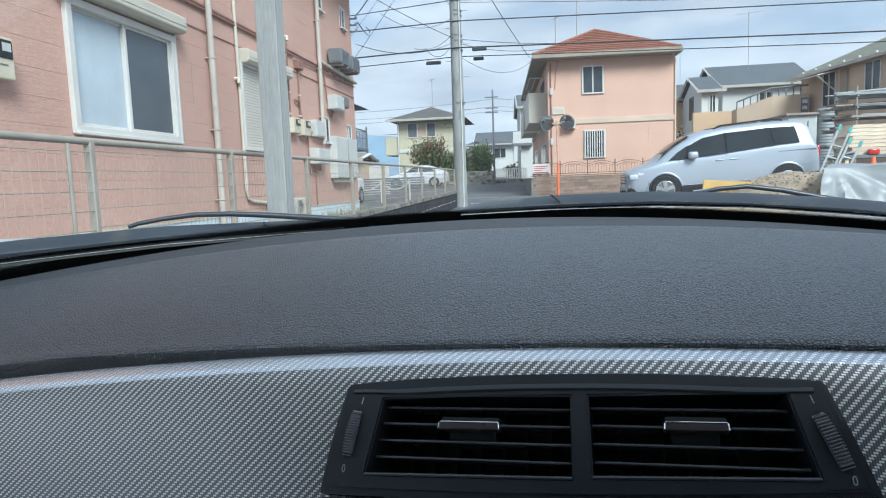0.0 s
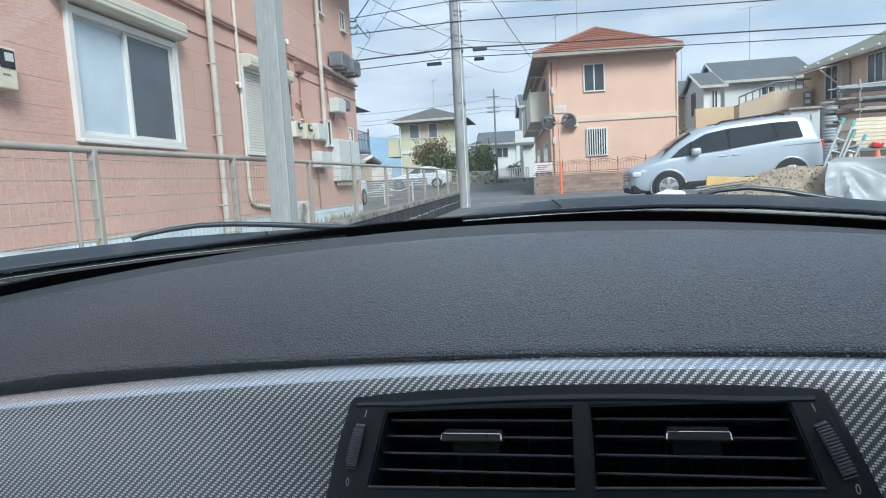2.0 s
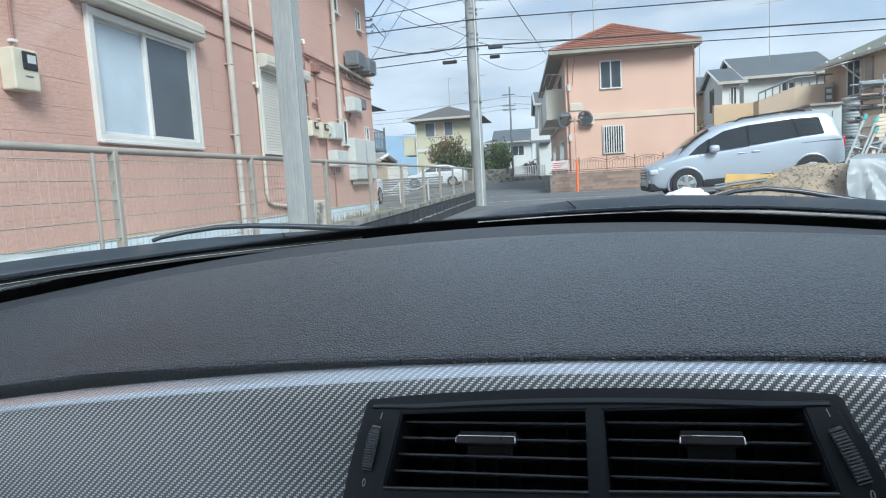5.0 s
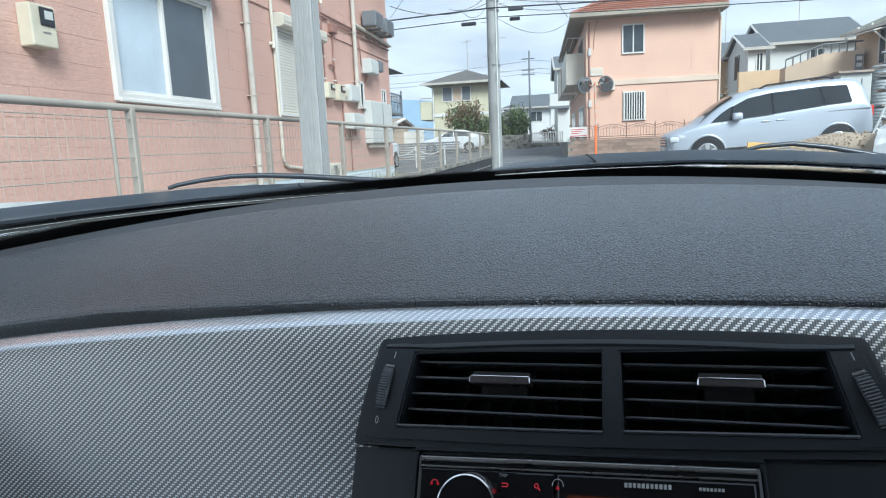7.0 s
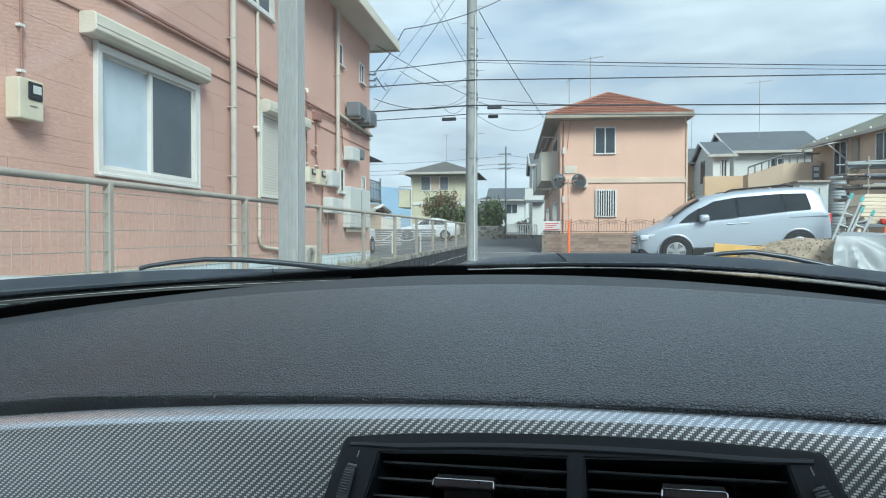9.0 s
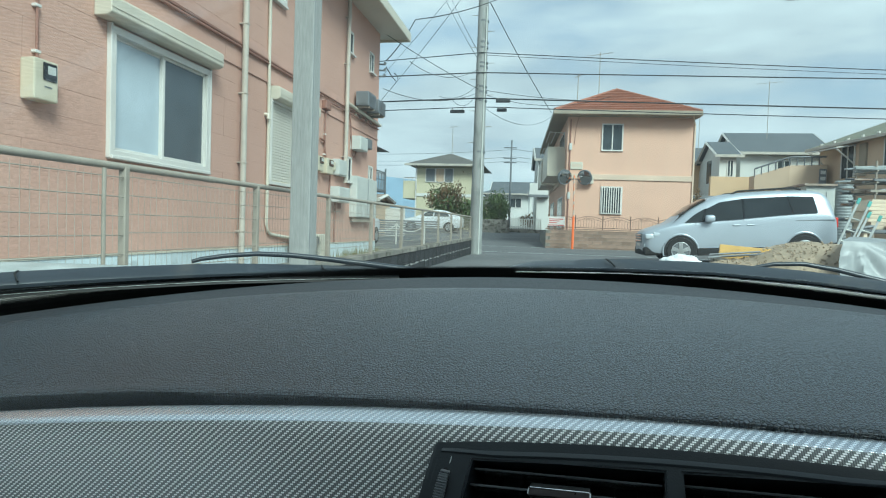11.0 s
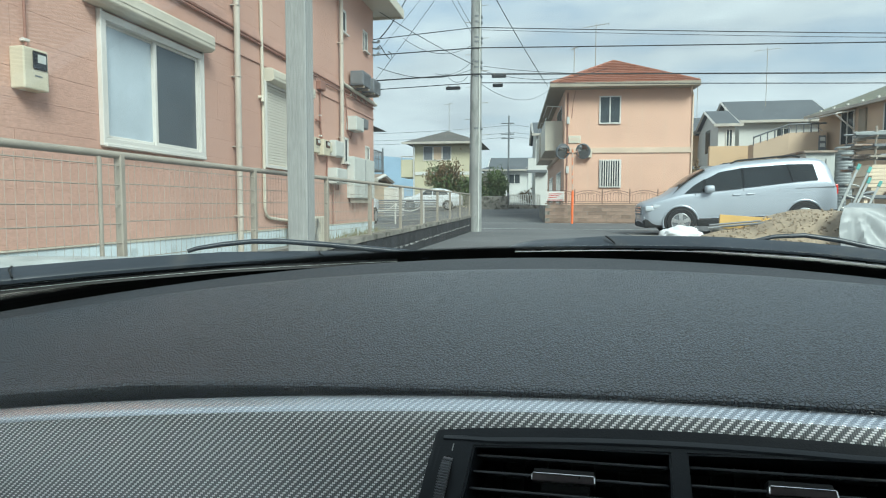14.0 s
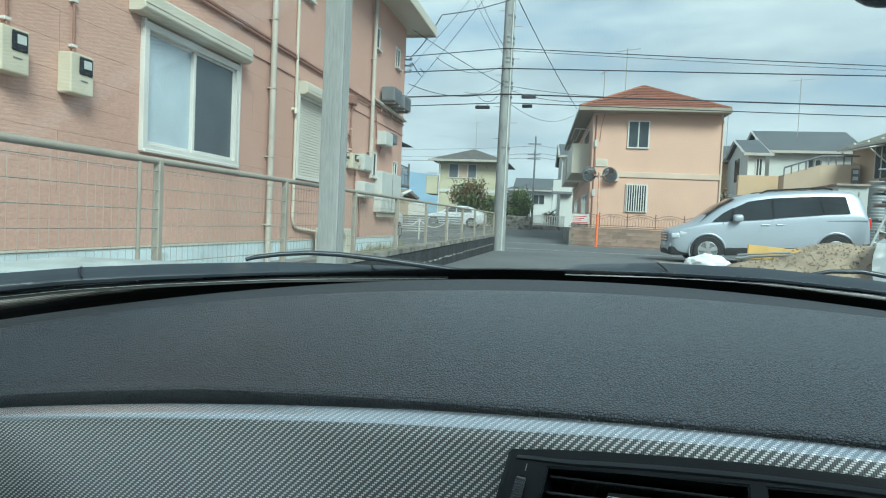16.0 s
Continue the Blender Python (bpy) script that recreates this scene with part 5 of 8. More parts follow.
van_win = [
    ("quarter_glass", [(1.15, 1.05), (1.54, 1.06), (1.63, 1.38), (1.40, 1.25)], VANGLASS),
    ("pillar_trim", [(1.543, 1.06), (1.577, 1.06), (1.677, 1.385), (1.633, 1.383)], GLOSSBLACK),
    ("door_glass", [(1.58, 1.06), (2.49, 1.115), (2.48, 1.60), (1.99, 1.535), (1.68, 1.385)], VANGLASS),
    ("pillar_trim", [(2.493, 1.117), (2.537, 1.12), (2.537, 1.605), (2.483, 1.60)], GLOSSBLACK),
    ("door_glass", [(2.54, 1.12), (3.61, 1.195), (3.50, 1.63), (2.54, 1.605)], VANGLASS),
    ("pillar_trim", [(3.613, 1.196), (3.637, 1.198), (3.537, 1.632), (3.503, 1.63)], GLOSSBLACK),
    ("quarter_glass", [(3.64, 1.20), (4.18, 1.215), (4.10, 1.61), (3.54, 1.632)], VANGLASS)]
VAN, van_y = loft_car("minivan", pose(2.56, 17.33, -0.045, 0, -3.0, 0), "silver-blue minivan parked side-on beyond the gravel heap", van_st, VANPAINT, (1.04, 3.87), van_win, 0.345, 4.6)
for s in (-1, 1):
    bm = B()
    for d in (2.515,):
        box(bm, d - 0.006, d + 0.006, s * 0.895 - 0.012, s * 0.895 + 0.012, 0.34, 1.12)
    box(bm, 1.40, 1.412, s * 0.895 - 0.012, s * 0.895 + 0.012, 0.45, 1.04)
    box(bm, 3.68, 4.56, s * 0.90 - 0.014, s * 0.90 + 0.014, 1.035, 1.05)
    part("panel_gap", bm, GREYDARK, VAN)
    for d in (2.26, 2.58):
        bm = B()
        box(bm, d, d + 0.18, s * 0.905 - 0.03, s * 0.905 + 0.03, 0.945, 0.98, 0.012, 2)
        part("door_handle", bm, VANPAINT, VAN)
    bm = B()
    box(bm, 1.60, 1.83, s * 1.0 - 0.09, s * 1.0 + 0.09, 1.04, 1.22, 0.06, 3)
    part("wing_mirror", bm, VANPAINT, VAN, "", True)
    bm = B()
    box(bm, 1.64, 1.70, s * 0.93 - 0.05, s * 0.93 + 0.05, 1.03, 1.08, 0.01, 1)
    part("mirror_foot", bm, GREYDARK, VAN)
    bm = B()
    for d0, d1, z0, z1 in ((0.20, 0.42, 0.65, 0.79), (0.38, 0.64, 0.70, 0.83)):
        box(bm, d0, d1, s * 0.82 - 0.08, s * 0.82 + 0.06, z0, z1, 0.04, 3)
    part("headlight", bm, LAMPGLASS, VAN, "clear headlamp", True)
    bm = B()
    box(bm, 0.18, 0.30, s * 0.70 - 0.10, s * 0.70 + 0.10, 0.44, 0.54, 0.03, 2)
    part("fog_lamp", bm, LAMPGLASS, VAN, "", True)
    bm = B()
    box(bm, 4.53, 4.65, s * 0.80 - 0.05, s * 0.80 + 0.06, 0.86, 1.10, 0.02, 2)
    part("tail_light", bm, REDLAMP, VAN, "red tail lamp", True)
    bm = B()
    box(bm, 1.42, 3.44, s * 0.905 - 0.04, s * 0.905 + 0.04, 0.23, 0.40, 0.02, 2)
    part("sill_cladding", bm, TYRE, VAN, "", True)
    bm = B()
    box(bm, 1.40, 3.46, s * 0.90 - 0.024, s * 0.90 + 0.024, 0.40, 0.425, 0.01, 1)
    part("chrome_strip", bm, CHROME, VAN)
    bm = B()
    box(bm, 4.24, 4.70, s * 0.82 - 0.08, s * 0.82 + 0.08, 0.34, 0.50, 0.04, 2)
    part("rear_skirt", bm, TYRE, VAN, "", True)
bm = B()
box(bm, 0.17, 0.66, -0.86, 0.86, 0.24, 0.46, 0.05, 3)
part("bumper_skirt", bm, TYRE, VAN, "dark lower bumper", True)
bm = B()
box(bm, 0.15, 0.22, -0.55, 0.55, 0.56, 0.80, 0.02, 2)
GRILLE = part("grille", bm, GREYDARK, VAN, "dark grille with chrome bars", True)
for z in (0.60, 0.67, 0.74):
    bm = B()
    box(bm, 0.135, 0.16, -0.53, 0.53, z, z + 0.035, 0.008, 1)
    part("grille_bar", bm, CHROME, GRILLE)
bm = B()
box(bm, 0.15, 0.17, -0.26, 0.26, 0.47, 0.55, 0.004, 1)
part("number_plate", bm, WHITEALU, VAN, "white plate with plain bars")
bm = B()
rows = []
for d, w, z in ((0.88, 0.76, 1.085), (1.10, 0.74, 1.28), (1.36, 0.72, 1.475), (1.70, 0.70, 1.645)):
    rows.append([(d, y, z + 0.012 - 0.05 * (y / 0.7) ** 2) for y in np.linspace(-w, w, 9)])
sheet(bm, rows)
part("windscreen", bm, VANGLASS, VAN, "", True)
bm = B()
for s in (-0.6, 0.6):
    tube(bm, [(2.3, s, 1.73), (2.45, s, 1.80), (3.7, s, 1.85), (3.9, s, 1.80)], 0.022, 8)
part("roof_rail", bm, TYRE, VAN, "", True)

sedan_st = [
    (0.0, 0.62, 0.35, 0.66, 0.70, 0.4), (0.1, 0.76, 0.26, 0.72, 0.76, 0.5), (0.6, 0.83, 0.24, 0.84, 0.88, 0.6), (1.1, 0.84, 0.24, 0.90, 0.96, 0.62), (1.7, 0.84, 0.24, 0.93, 1.34, 0.56), (2.3, 0.84, 0.24, 0.95, 1.45, 0.56),
    (3.0, 0.84, 0.24, 0.97, 1.42, 0.55), (3.6, 0.83, 0.26, 0.98, 1.16, 0.55), (4.0, 0.80, 0.30, 0.96, 1.02, 0.55), (4.15, 0.70, 0.38, 0.86, 0.90, 0.5)]
sedan_win = [("door_glass", [(1.45, 0.98), (2.25, 0.99), (2.25, 1.34), (1.80, 1.27)], DARKGLASS), ("door_glass", [(2.32, 0.99), (3.35, 1.0), (3.05, 1.32), (2.32, 1.34)], DARKGLASS)]
loft_car("hatchback", pose(-9.45, 41.0, 0.48), "white hatchback parked behind the chained lot", sedan_st, WHITEPAINT, (0.80, 3.30), sedan_win, 0.30, 4.15)
loft_car("compact_car", pose(-7.15, 20.4, 0.05, 0, 0, 90), "white compact car parked behind the pink house", sedan_st, WHITEPAINT, (0.80, 3.30), sedan_win, 0.30, 4.15)

# chain and posts of the lot
LOT = thing("chain_barrier", pose(0, 0, 0), "white posts joined by a white plastic chain", "chain barrier")
cp = [(-7.9, 24.2), (-6.8, 24.3), (-5.68, 24.4), (-4.55, 24.5)]
for x, y in cp:
    bm = B()
    tube(bm, [(x, y, 0.02), (x, y, 0.88)], 0.03, 10)
    part("post", bm, WHITEALU, LOT, "", True)
for a, b in zip(cp, cp[1:]):
    bm = B()
    tube(bm, sag((*a, 0.82), (*b, 0.82), 0.28, 12), 0.022, 6)
    part("chain", bm, WHITEALU, LOT, "", True)


# ---- houses further off ----
def plain_house(name, m, label, w, d, eave, wall_mat, roof_mat, kind, rise, over=0.6, run=3.0, z0=0.0):
    t = thing(name, m, label, "house")
    bm = B()
    box(bm, 0, w, 0, d, z0, eave)
    part("wall", bm, wall_mat, t)
    bm = B()
    if kind == "hip":
        hip_roof(bm, -over, w + over, -over, d + over, eave + 0.02, rise, run)
    else:
        # ridge along x, slopes to the front and back
        prism_pts = [(-over, eave - 0.12), (d / 2, eave + rise), (d + over, eave - 0.12), (d + over, eave + 0.03), (d / 2, eave + rise + 0.16), (-over, eave + 0.03)]
        a = [bm.verts.new((-over * 0.6, y, z)) for y, z in prism_pts]
        b = [bm.verts.new((w + over * 0.6, y, z)) for y, z in prism_pts]
        bm.faces.new(a[::-1])
        bm.faces.new(b)
        for i in range(6):
            bm.faces.new((a[i], a[(i + 1) % 6], b[(i + 1) % 6], b[i]))
    part("roof", bm, roof_mat, t)
    bm = B()
    box(bm, -over - 0.03, w + over + 0.03, -over - 0.06, -over + 0.02, eave - 0.13, eave + 0.05, 0.01, 1)
    part("gutter", bm, GUTTER, t)
    if kind != "hip":
        bm = B()
        for x in (-0.002, w - 0.15):
            v = [bm.verts.new((x, y, z)) for y, z in ((0, eave - 0.1), (d, eave - 0.1), (d / 2, eave + rise - 0.05))]
            u = [bm.verts.new((x + 0.15, y, z)) for y, z in ((0, eave - 0.1), (d, eave - 0.1), (d / 2, eave + rise - 0.05))]
            bm.faces.new(v)
            bm.faces.new(u)
        part("gable", bm, wall_mat, t)
        bm = B()
        for x in (-over * 0.6 - 0.05, w + over * 0.6 + 0.02):
            for y, z in ((-over, eave), (d + over, eave)):
                tube(bm, [(x, y, z - 0.03), (x, d / 2, eave + rise + 0.08)], 0.09, 4)
        part("barge_board", bm, WHITEALU, t)
    return t


FH = plain_house("house", pose(-10.48, 50, 0.5), "cream two-storey house with a brown hip roof", 4.6, 6.0, 5.28, CREAMWALL, BROWNROOF, "hip", 1.25, 0.85, 3.4)
far_window(FH, 0.70, 1.52, 3.9, 5.05, 0.0, GREYDARK, mullions=0)
far_window(FH, 1.52, 2.26, 3.9, 5.05, 0.0, BROWNWALL, mullions=0)
far_window(FH, 2.26, 3.0, 3.9, 5.05, 0.0, GREYDARK, mullions=0)
bm = B()
box(bm, 0, 4.6, -0.06, 0, 2.75, 3.0)
part("storey_band", bm, WHITEWALL, FH)
bm = B()
box(bm, -1.15, -0.05, 0.0, 2.6, 2.55, 4.0, 0.03, 1)
bl = part("balcony", bm, CREAMWALL, FH)
bm = B()
tube(bm, [(-1.1, 0.05, 4.25), (-0.1, 0.05, 4.25)], 0.03, 6)
for x in (-1.1, -0.75, -0.4, -0.1):
    tube(bm, [(x, 0.05, 4.0), (x, 0.05, 4.25)], 0.025, 6)
part("rail", bm, GALV, bl)
bm = B()
tube(bm, [(-0.05, -0.1, 0), (-0.05, -0.1, 5.1), (-0.3, -0.5, 5.25)], 0.05, 8)
part("downpipe", bm, WHITEALU, FH)
bm = B()
hip_roof(bm, 3.6, 7.6, -1.6, 2.5, 2.15, 0.75, 1.8)
part("porch_roof", bm, BROWNROOF, FH)
bm = B()
box(bm, 4.1, 7.1, -1.1, 2.2, 0, 2.2)
part("porch_wall", bm, CREAMWALL, FH)

MH = plain_house("house", pose(-7.7, 78, 1.1), "small pale house with a dark roof down the street", 5.2, 6, 4.1, WHITEWALL, GREYROOF, "hip", 1.2, 0.7, 2.6)
far_window(MH, 3.0, 4.4, 2.4, 3.6, 0.0)
MH2 = plain_house("house", pose(-8.5, 95, 1.5), "white gabled house behind the small one", 6, 7, 5.0, WHITEWALL, GREYROOF, "gable", 1.6)
far_window(MH2, 2.5, 4.0, 3.2, 4.4, 0.0)

WH = plain_house("house", pose(-0.8, 50.5, 0.5, 0, 0, 3.4), "narrow white house with a dark roof beyond the peach house", 6, 8, 5.9, WHITEWALL, GREYROOF, "gable", 1.3, 0.3)
far_window(WH, 0.4, 1.2, 3.6, 5.0, 0.0)
bm = B()
box(bm, -0.7, 0.9, -0.5, 0.0, 2.9, 3.1)
part("canopy", bm, GREYDARK, WH)
bm = B()
box(bm, -0.6, 0.8, -0.45, -0.4, 3.1, 4.0)
part("balcony", bm, WHITEWALL, WH)

GH = plain_house("house", pose(12.9, 45.5, 0.3), "white house with a grey slate gable roof", 5.45, 7.0, 6.15, WHITEWALL, GREYROOF, "gable", 1.75, 0.5)
far_window(GH, 2.3, 3.2, 4.7, 5.7, 0.0)
GH2 = plain_house("house", pose(10.72, 42.1, 0.3), "white annex with a small grey gable roof", 1.0, 5.2, 5.55, WHITEWALL, GREYROOF, "gable", 1.08, 0.35)
bm = B()
box(bm, -0.6, 4.0, -0.5, -0.1, 0, 4.2)
part("lower_wall", bm, YELLOWWALL, GH2, "ochre lower wall")
far_window(GH2, 0.45, 0.85, 4.2, 5.3, 0.0)
bm = B()
box(bm, -0.02, 0.004, 2.0, 3.2, 4.0, 5.5)
part("side_window", bm, DARKGLASS, GH2, "dark window in the gable wall")
YH = plain_house("house", pose(9.0, 47.5, 0.3), "ochre house seen past the peach house", 2.6, 4.0, 5.7, YELLOWWALL, GREYROOF, "gable", 1.15, 0.5)
far_window(YH, 1.7, 2.3, 3.9, 5.1, 0.0)

BH = plain_house("house", pose(17.66, 30.0, 0.3, 0, 0, 9.6), "brown house with a mossy hip roof and a roof terrace", 10, 10.6, 5.78, BROWNWALL, MOSSROOF, "hip", 2.5, 0.55, 4.4)
bm = B()
box(bm, -0.58, -0.50, -0.5, 11.2, 5.66, 5.83, 0.01, 1)
part("side_gutter", bm, GUTTER, BH, "pale gutter along the eave")
for a, b, z0 in ((7.4, 8.5, 3.9), (4.0, 5.1, 4.3)):
    bm = B()
    box(bm, -0.03, 0.02, a, b, z0, 5.6)
    part("terrace_door", bm, DARKGLASS, BH, "dark glazed terrace door")
    bm = B()
    for y in (a, (a + b) / 2, b):
        box(bm, -0.06, 0.0, y - 0.04, y + 0.04, z0, 5.64)
    box(bm, -0.06, 0.0, a - 0.04, b + 0.04, 5.60, 5.68)
    part("door_frame", bm, WHITEALU, BH)
bm = B()
box(bm, -0.10, 0.02, 6.4, 6.95, 3.9, 5.62)
part("corner_pilaster", bm, SOFFIT, BH, "brown pilaster between the terrace doors")
bm = B()
v = [bm.verts.new(p) for p in ((-0.05, 7.3, 5.62), (-0.05, 9.9, 5.62), (-1.1, 9.9, 5.42), (-1.1, 7.3, 5.42), (-0.05, 7.3, 5.68), (-0.05, 9.9, 5.68), (-1.1, 9.9, 5.48), (-1.1, 7.3, 5.48))]
for f in ((0, 1, 2, 3), (7, 6, 5, 4), (0, 4, 5, 1), (1, 5, 6, 2), (2, 6, 7, 3), (3, 7, 4, 0)):
    bm.faces.new([v[i] for i in f])
part("awning", bm, WHITEALU, BH, "white awning over the terrace door")
bm = B()
for y in (7.4, 9.8):
    tube(bm, [(-1.05, y, 5.42), (-0.02, y, 4.6)], 0.04, 6)
part("awning_strut", bm, WHITEALU, BH)
bm = B()
for i in range(9):
    box(bm, -0.30, -0.20, 0.4 + i * 1.2, 0.52 + i * 1.2, 5.93, 6.03)
part("snow_guard", bm, WHITEALU, BH, "pale snow guards on the roof edge")
TER = thing("terrace_wall", pose(12.05, 39.5, 0.2), "tan-clad terrace wall with a steel handrail", "wall", kind="structure")
bm = B()
v0 = [(0.0, 0.0, 0), (1.75, -0.4, 0), (3.75, -0.4, 0), (3.75, 0.6, 0), (0.0, 1.0, 0)]
zt = [4.2, 4.78, 4.85, 4.85, 4.2]
lo = [bm.verts.new(p) for p in v0]
hi = [bm.verts.new((p[0], p[1], z)) for p, z in zip(v0, zt)]
bm.faces.new(hi)
for i in range(5):
    j = (i + 1) % 5
    bm.faces.new((lo[i], lo[j], hi[j], hi[i]))
part("cladding", bm, BROWNWALL, TER)
bm = B()
path = [(0.0, 0.02, 4.6), (1.75, -0.38, 5.25), (3.7, -0.38, 5.3)]
tube(bm, path, 0.05, 8)
for p, q in zip(path, path[1:]):
    for i in range(5):
        s = Vector(p).lerp(Vector(q), i / 5)
        tube(bm, [s, s - Vector((0, 0, 0.5))], 0.035, 6)
part("handrail", bm, GREYDARK, TER, "", True)
bm = B()
box(bm, 3.32, 3.70, -0.46, -0.4, 3.4, 4.6)
part("slot_window", bm, GREYDARK, TER)
bm = B()
for z in (3.55, 3.95, 4.3):
    box(bm, 3.38, 3.64, -0.49, -0.46, z, z + 0.2)
part("slot_pane", bm, WHITEWALL, TER)
CP = thing("carport", pose(6.9, 34.0, 0.1), "dark low carport roof behind the peach house", "carport")
bm = B()
box(bm, 0, 6.5, 0, 4, 2.55, 2.72, 0.02, 1)
part("roof", bm, GREYDARK, CP)
for x, y in ((0.1, 0.1), (6.3, 0.1), (0.1, 3.8), (6.3, 3.8)):
    bm = B()
    box(bm, x, x + 0.12, y, y + 0.12, 0, 2.55)
    part("post", bm, GREYDARK, CP)
bm = B()
box(bm, 0.3, 6.3, 3.6, 3.7, 0, 2.5)
part("rear_screen", bm, GREYDARK, CP)

# house with the steel balcony behind the pink one
KH = plain_house("house", pose(-16.3, 27.6, 0.05, 0, 0, 0), "grey two-storey house with a dark steel balcony", 6.2, 7.9, 5.05, WHITEWALL, BROWNROOF, "hip", 1.3, 0.9, 3.0)
bm = B()
box(bm, 6.2, 7.2, 0.2, 7.8, 2.62, 2.74)
deck = part("balcony", bm, GREYDARK, KH, "dark steel balcony on posts")
for y in (0.25, 2.7, 5.2, 7.7):
    bm = B()
    box(bm, 7.1, 7.18, y, y + 0.08, 0, 4.0)
    part("post", bm, GREYDARK, deck)
bm = B()
tube(bm, [(7.15, 0.25, 3.75), (7.15, 7.75, 3.75)], 0.03, 6)
tube(bm, [(6.2, 7.75, 3.75), (7.15, 7.75, 3.75)], 0.03, 6)
tube(bm, [(7.15, 0.25, 3.3), (7.15, 7.75, 3.3)], 0.02, 6)
for i in range(42):
    y = 0.25 + i * 0.18
    tube(bm, [(7.15, y, 2.74), (7.15, y, 3.75)], 0.014, 5)
for i in range(6):
    x = 6.25 + i * 0.16
    tube(bm, [(x, 7.75, 2.74), (x, 7.75, 3.75)], 0.014, 5)
part("balusters", bm, GREYDARK, deck)
bm = B()
for y in (1.0, 4.4):
    box(bm, 6.19, 6.215, y, y + 1.7, 0.3, 2.2)
    box(bm, 6.19, 6.215, y, y + 1.7, 2.9, 4.7)
part("glazed_door", bm, DARKGLASS, KH)
far_window(KH, 4.4, 5.6, 2.2, 3.7, 0.0)
SH = plain_house("shed", pose(-10.6, 31.5, 0.1), "small tan shed with a rusty flat roof", 2.0, 3, 2.0, BROWNWALL, RUSTY, "gable", 0.2, 0.3)
bm = B()
box(bm, -10.0, -7.5, 33.5, 33.6, 0.1, 1.75, 0.01, 1)
tagged(part("white_fence_panel", bm, WHITEALU), "plain white boundary panel beside the lot", "fence panel")
bm = B()
for i in range(9):
    box(bm, -12, -4.4, 27.0, 27.06, 0.15 + i * 0.1, 0.22 + i * 0.1)
tagged(part("louvre_fence", bm, GREYDARK), "low dark louvred fence at the back of the lot", "fence")

# stone wall, hedge and white railing beyond the crossing
bm = B()
box(bm, -4.9, -2.5, 43.6, 44.2, 0.3, 1.45, 0.06, 2)
tagged(part("stone_wall", bm, COPING), "low rough stone wall below the hedge", "wall", kind="structure")
WF = thing("white_railing", pose(-2.6, 46.0, 0.55), "white slatted railing across the end of the street", "railing")
bm = B()
box(bm, 0, 2.3, -0.03, 0.03, 0.98, 1.04)
box(bm, 0, 2.3, -0.03, 0.03, 0.35, 0.41)
part("rail", bm, WHITEALU, WF)
for i in range(14):
    bm = B()
    box(bm, 0.05 + i * 0.165, 0.13 + i * 0.165, -0.02, 0.02, 0.28, 1.04)
    part("slat", bm, WHITEALU, WF)
bm = B()
box(bm, -0.2, 2.5, -0.1, 0.15, -0.3, 0.28)
part("footing", bm, COPING, WF)
FP = thing("utility_pole", pose(-3.56, 60, 0.9), "thin grey pole with cross arms far down the street", "pole")
bm = B()
tube(bm, [(0, 0, 0), (0, 0, 8.35)], 0.11, 10, 0.075)
part("shaft", bm, GREYDARK, FP)
bm = B()
for z in (6.2, 6.6, 7.6):
    box(bm, -0.7, 0.5, -0.06, 0.06, z, z + 0.1)
part("cross_arm", bm, GREYDARK, FP)
for z in (7.3, 7.7, 8.4):
    cable(sag((-3.2, 60, z), (-34, 62, z + 0.2), 0.6, 10), 0.014, "thin far cable beyond the houses")
    cable(sag((-3.2, 60, z), (14, 64, z), 0.5, 10), 0.014, "thin far cable beyond the houses")


def shrub(name, at, size, mats, count, label, seed):
    """A shrub: short forked stems and leaf cards in uneven clumps."""
    rnd = random.Random(seed)
    t = thing(name, pose(*at), label, "shrub")
    bm = B()
    for k in range(6):
        a = k * 1.05
        tube(bm, [(0, 0, 0), (0.15 * size[0] * math.cos(a), 0.15 * size[1] * math.sin(a), 0.4 * size[2]), (0.33 * size[0] * math.cos(a), 0.33 * size[1] * math.sin(a), 0.8 * size[2])], 0.05, 6, 0.015)
    part("stems", bm, BARK, t)
    clumps = [Vector((rnd.gauss(0, 0.27) * size[0], rnd.gauss(0, 0.27) * size[1], size[2] * rnd.uniform(0.3, 0.95))) for _ in range(22)]
    for n, mat in enumerate(mats):
        bm = B()
        for _ in range(count):
            c = clumps[rnd.randrange(11) + 11 * (n % 2)] if len(mats) > 1 else rnd.choice(clumps)
            p = c + Vector((rnd.gauss(0, 0.12) * size[0], rnd.gauss(0, 0.12) * size[1], rnd.gauss(0, 0.11) * size[2]))
            if p.z < 0.05:
                continue
            m = Euler((rnd.uniform(0, 6.3), rnd.uniform(0, 6.3), rnd.uniform(0, 6.3))).to_matrix()
            s = rnd.uniform(0.06, 0.14)
            q = [bm.verts.new(p + m @ Vector(o)) for o in ((-s, 0, 0), (0, -s * 0.5, 0.02), (s, 0, 0), (0, s * 0.5, 0.02))]
            bm.faces.new(q)
        part("crown", bm, mat, t)
    return t


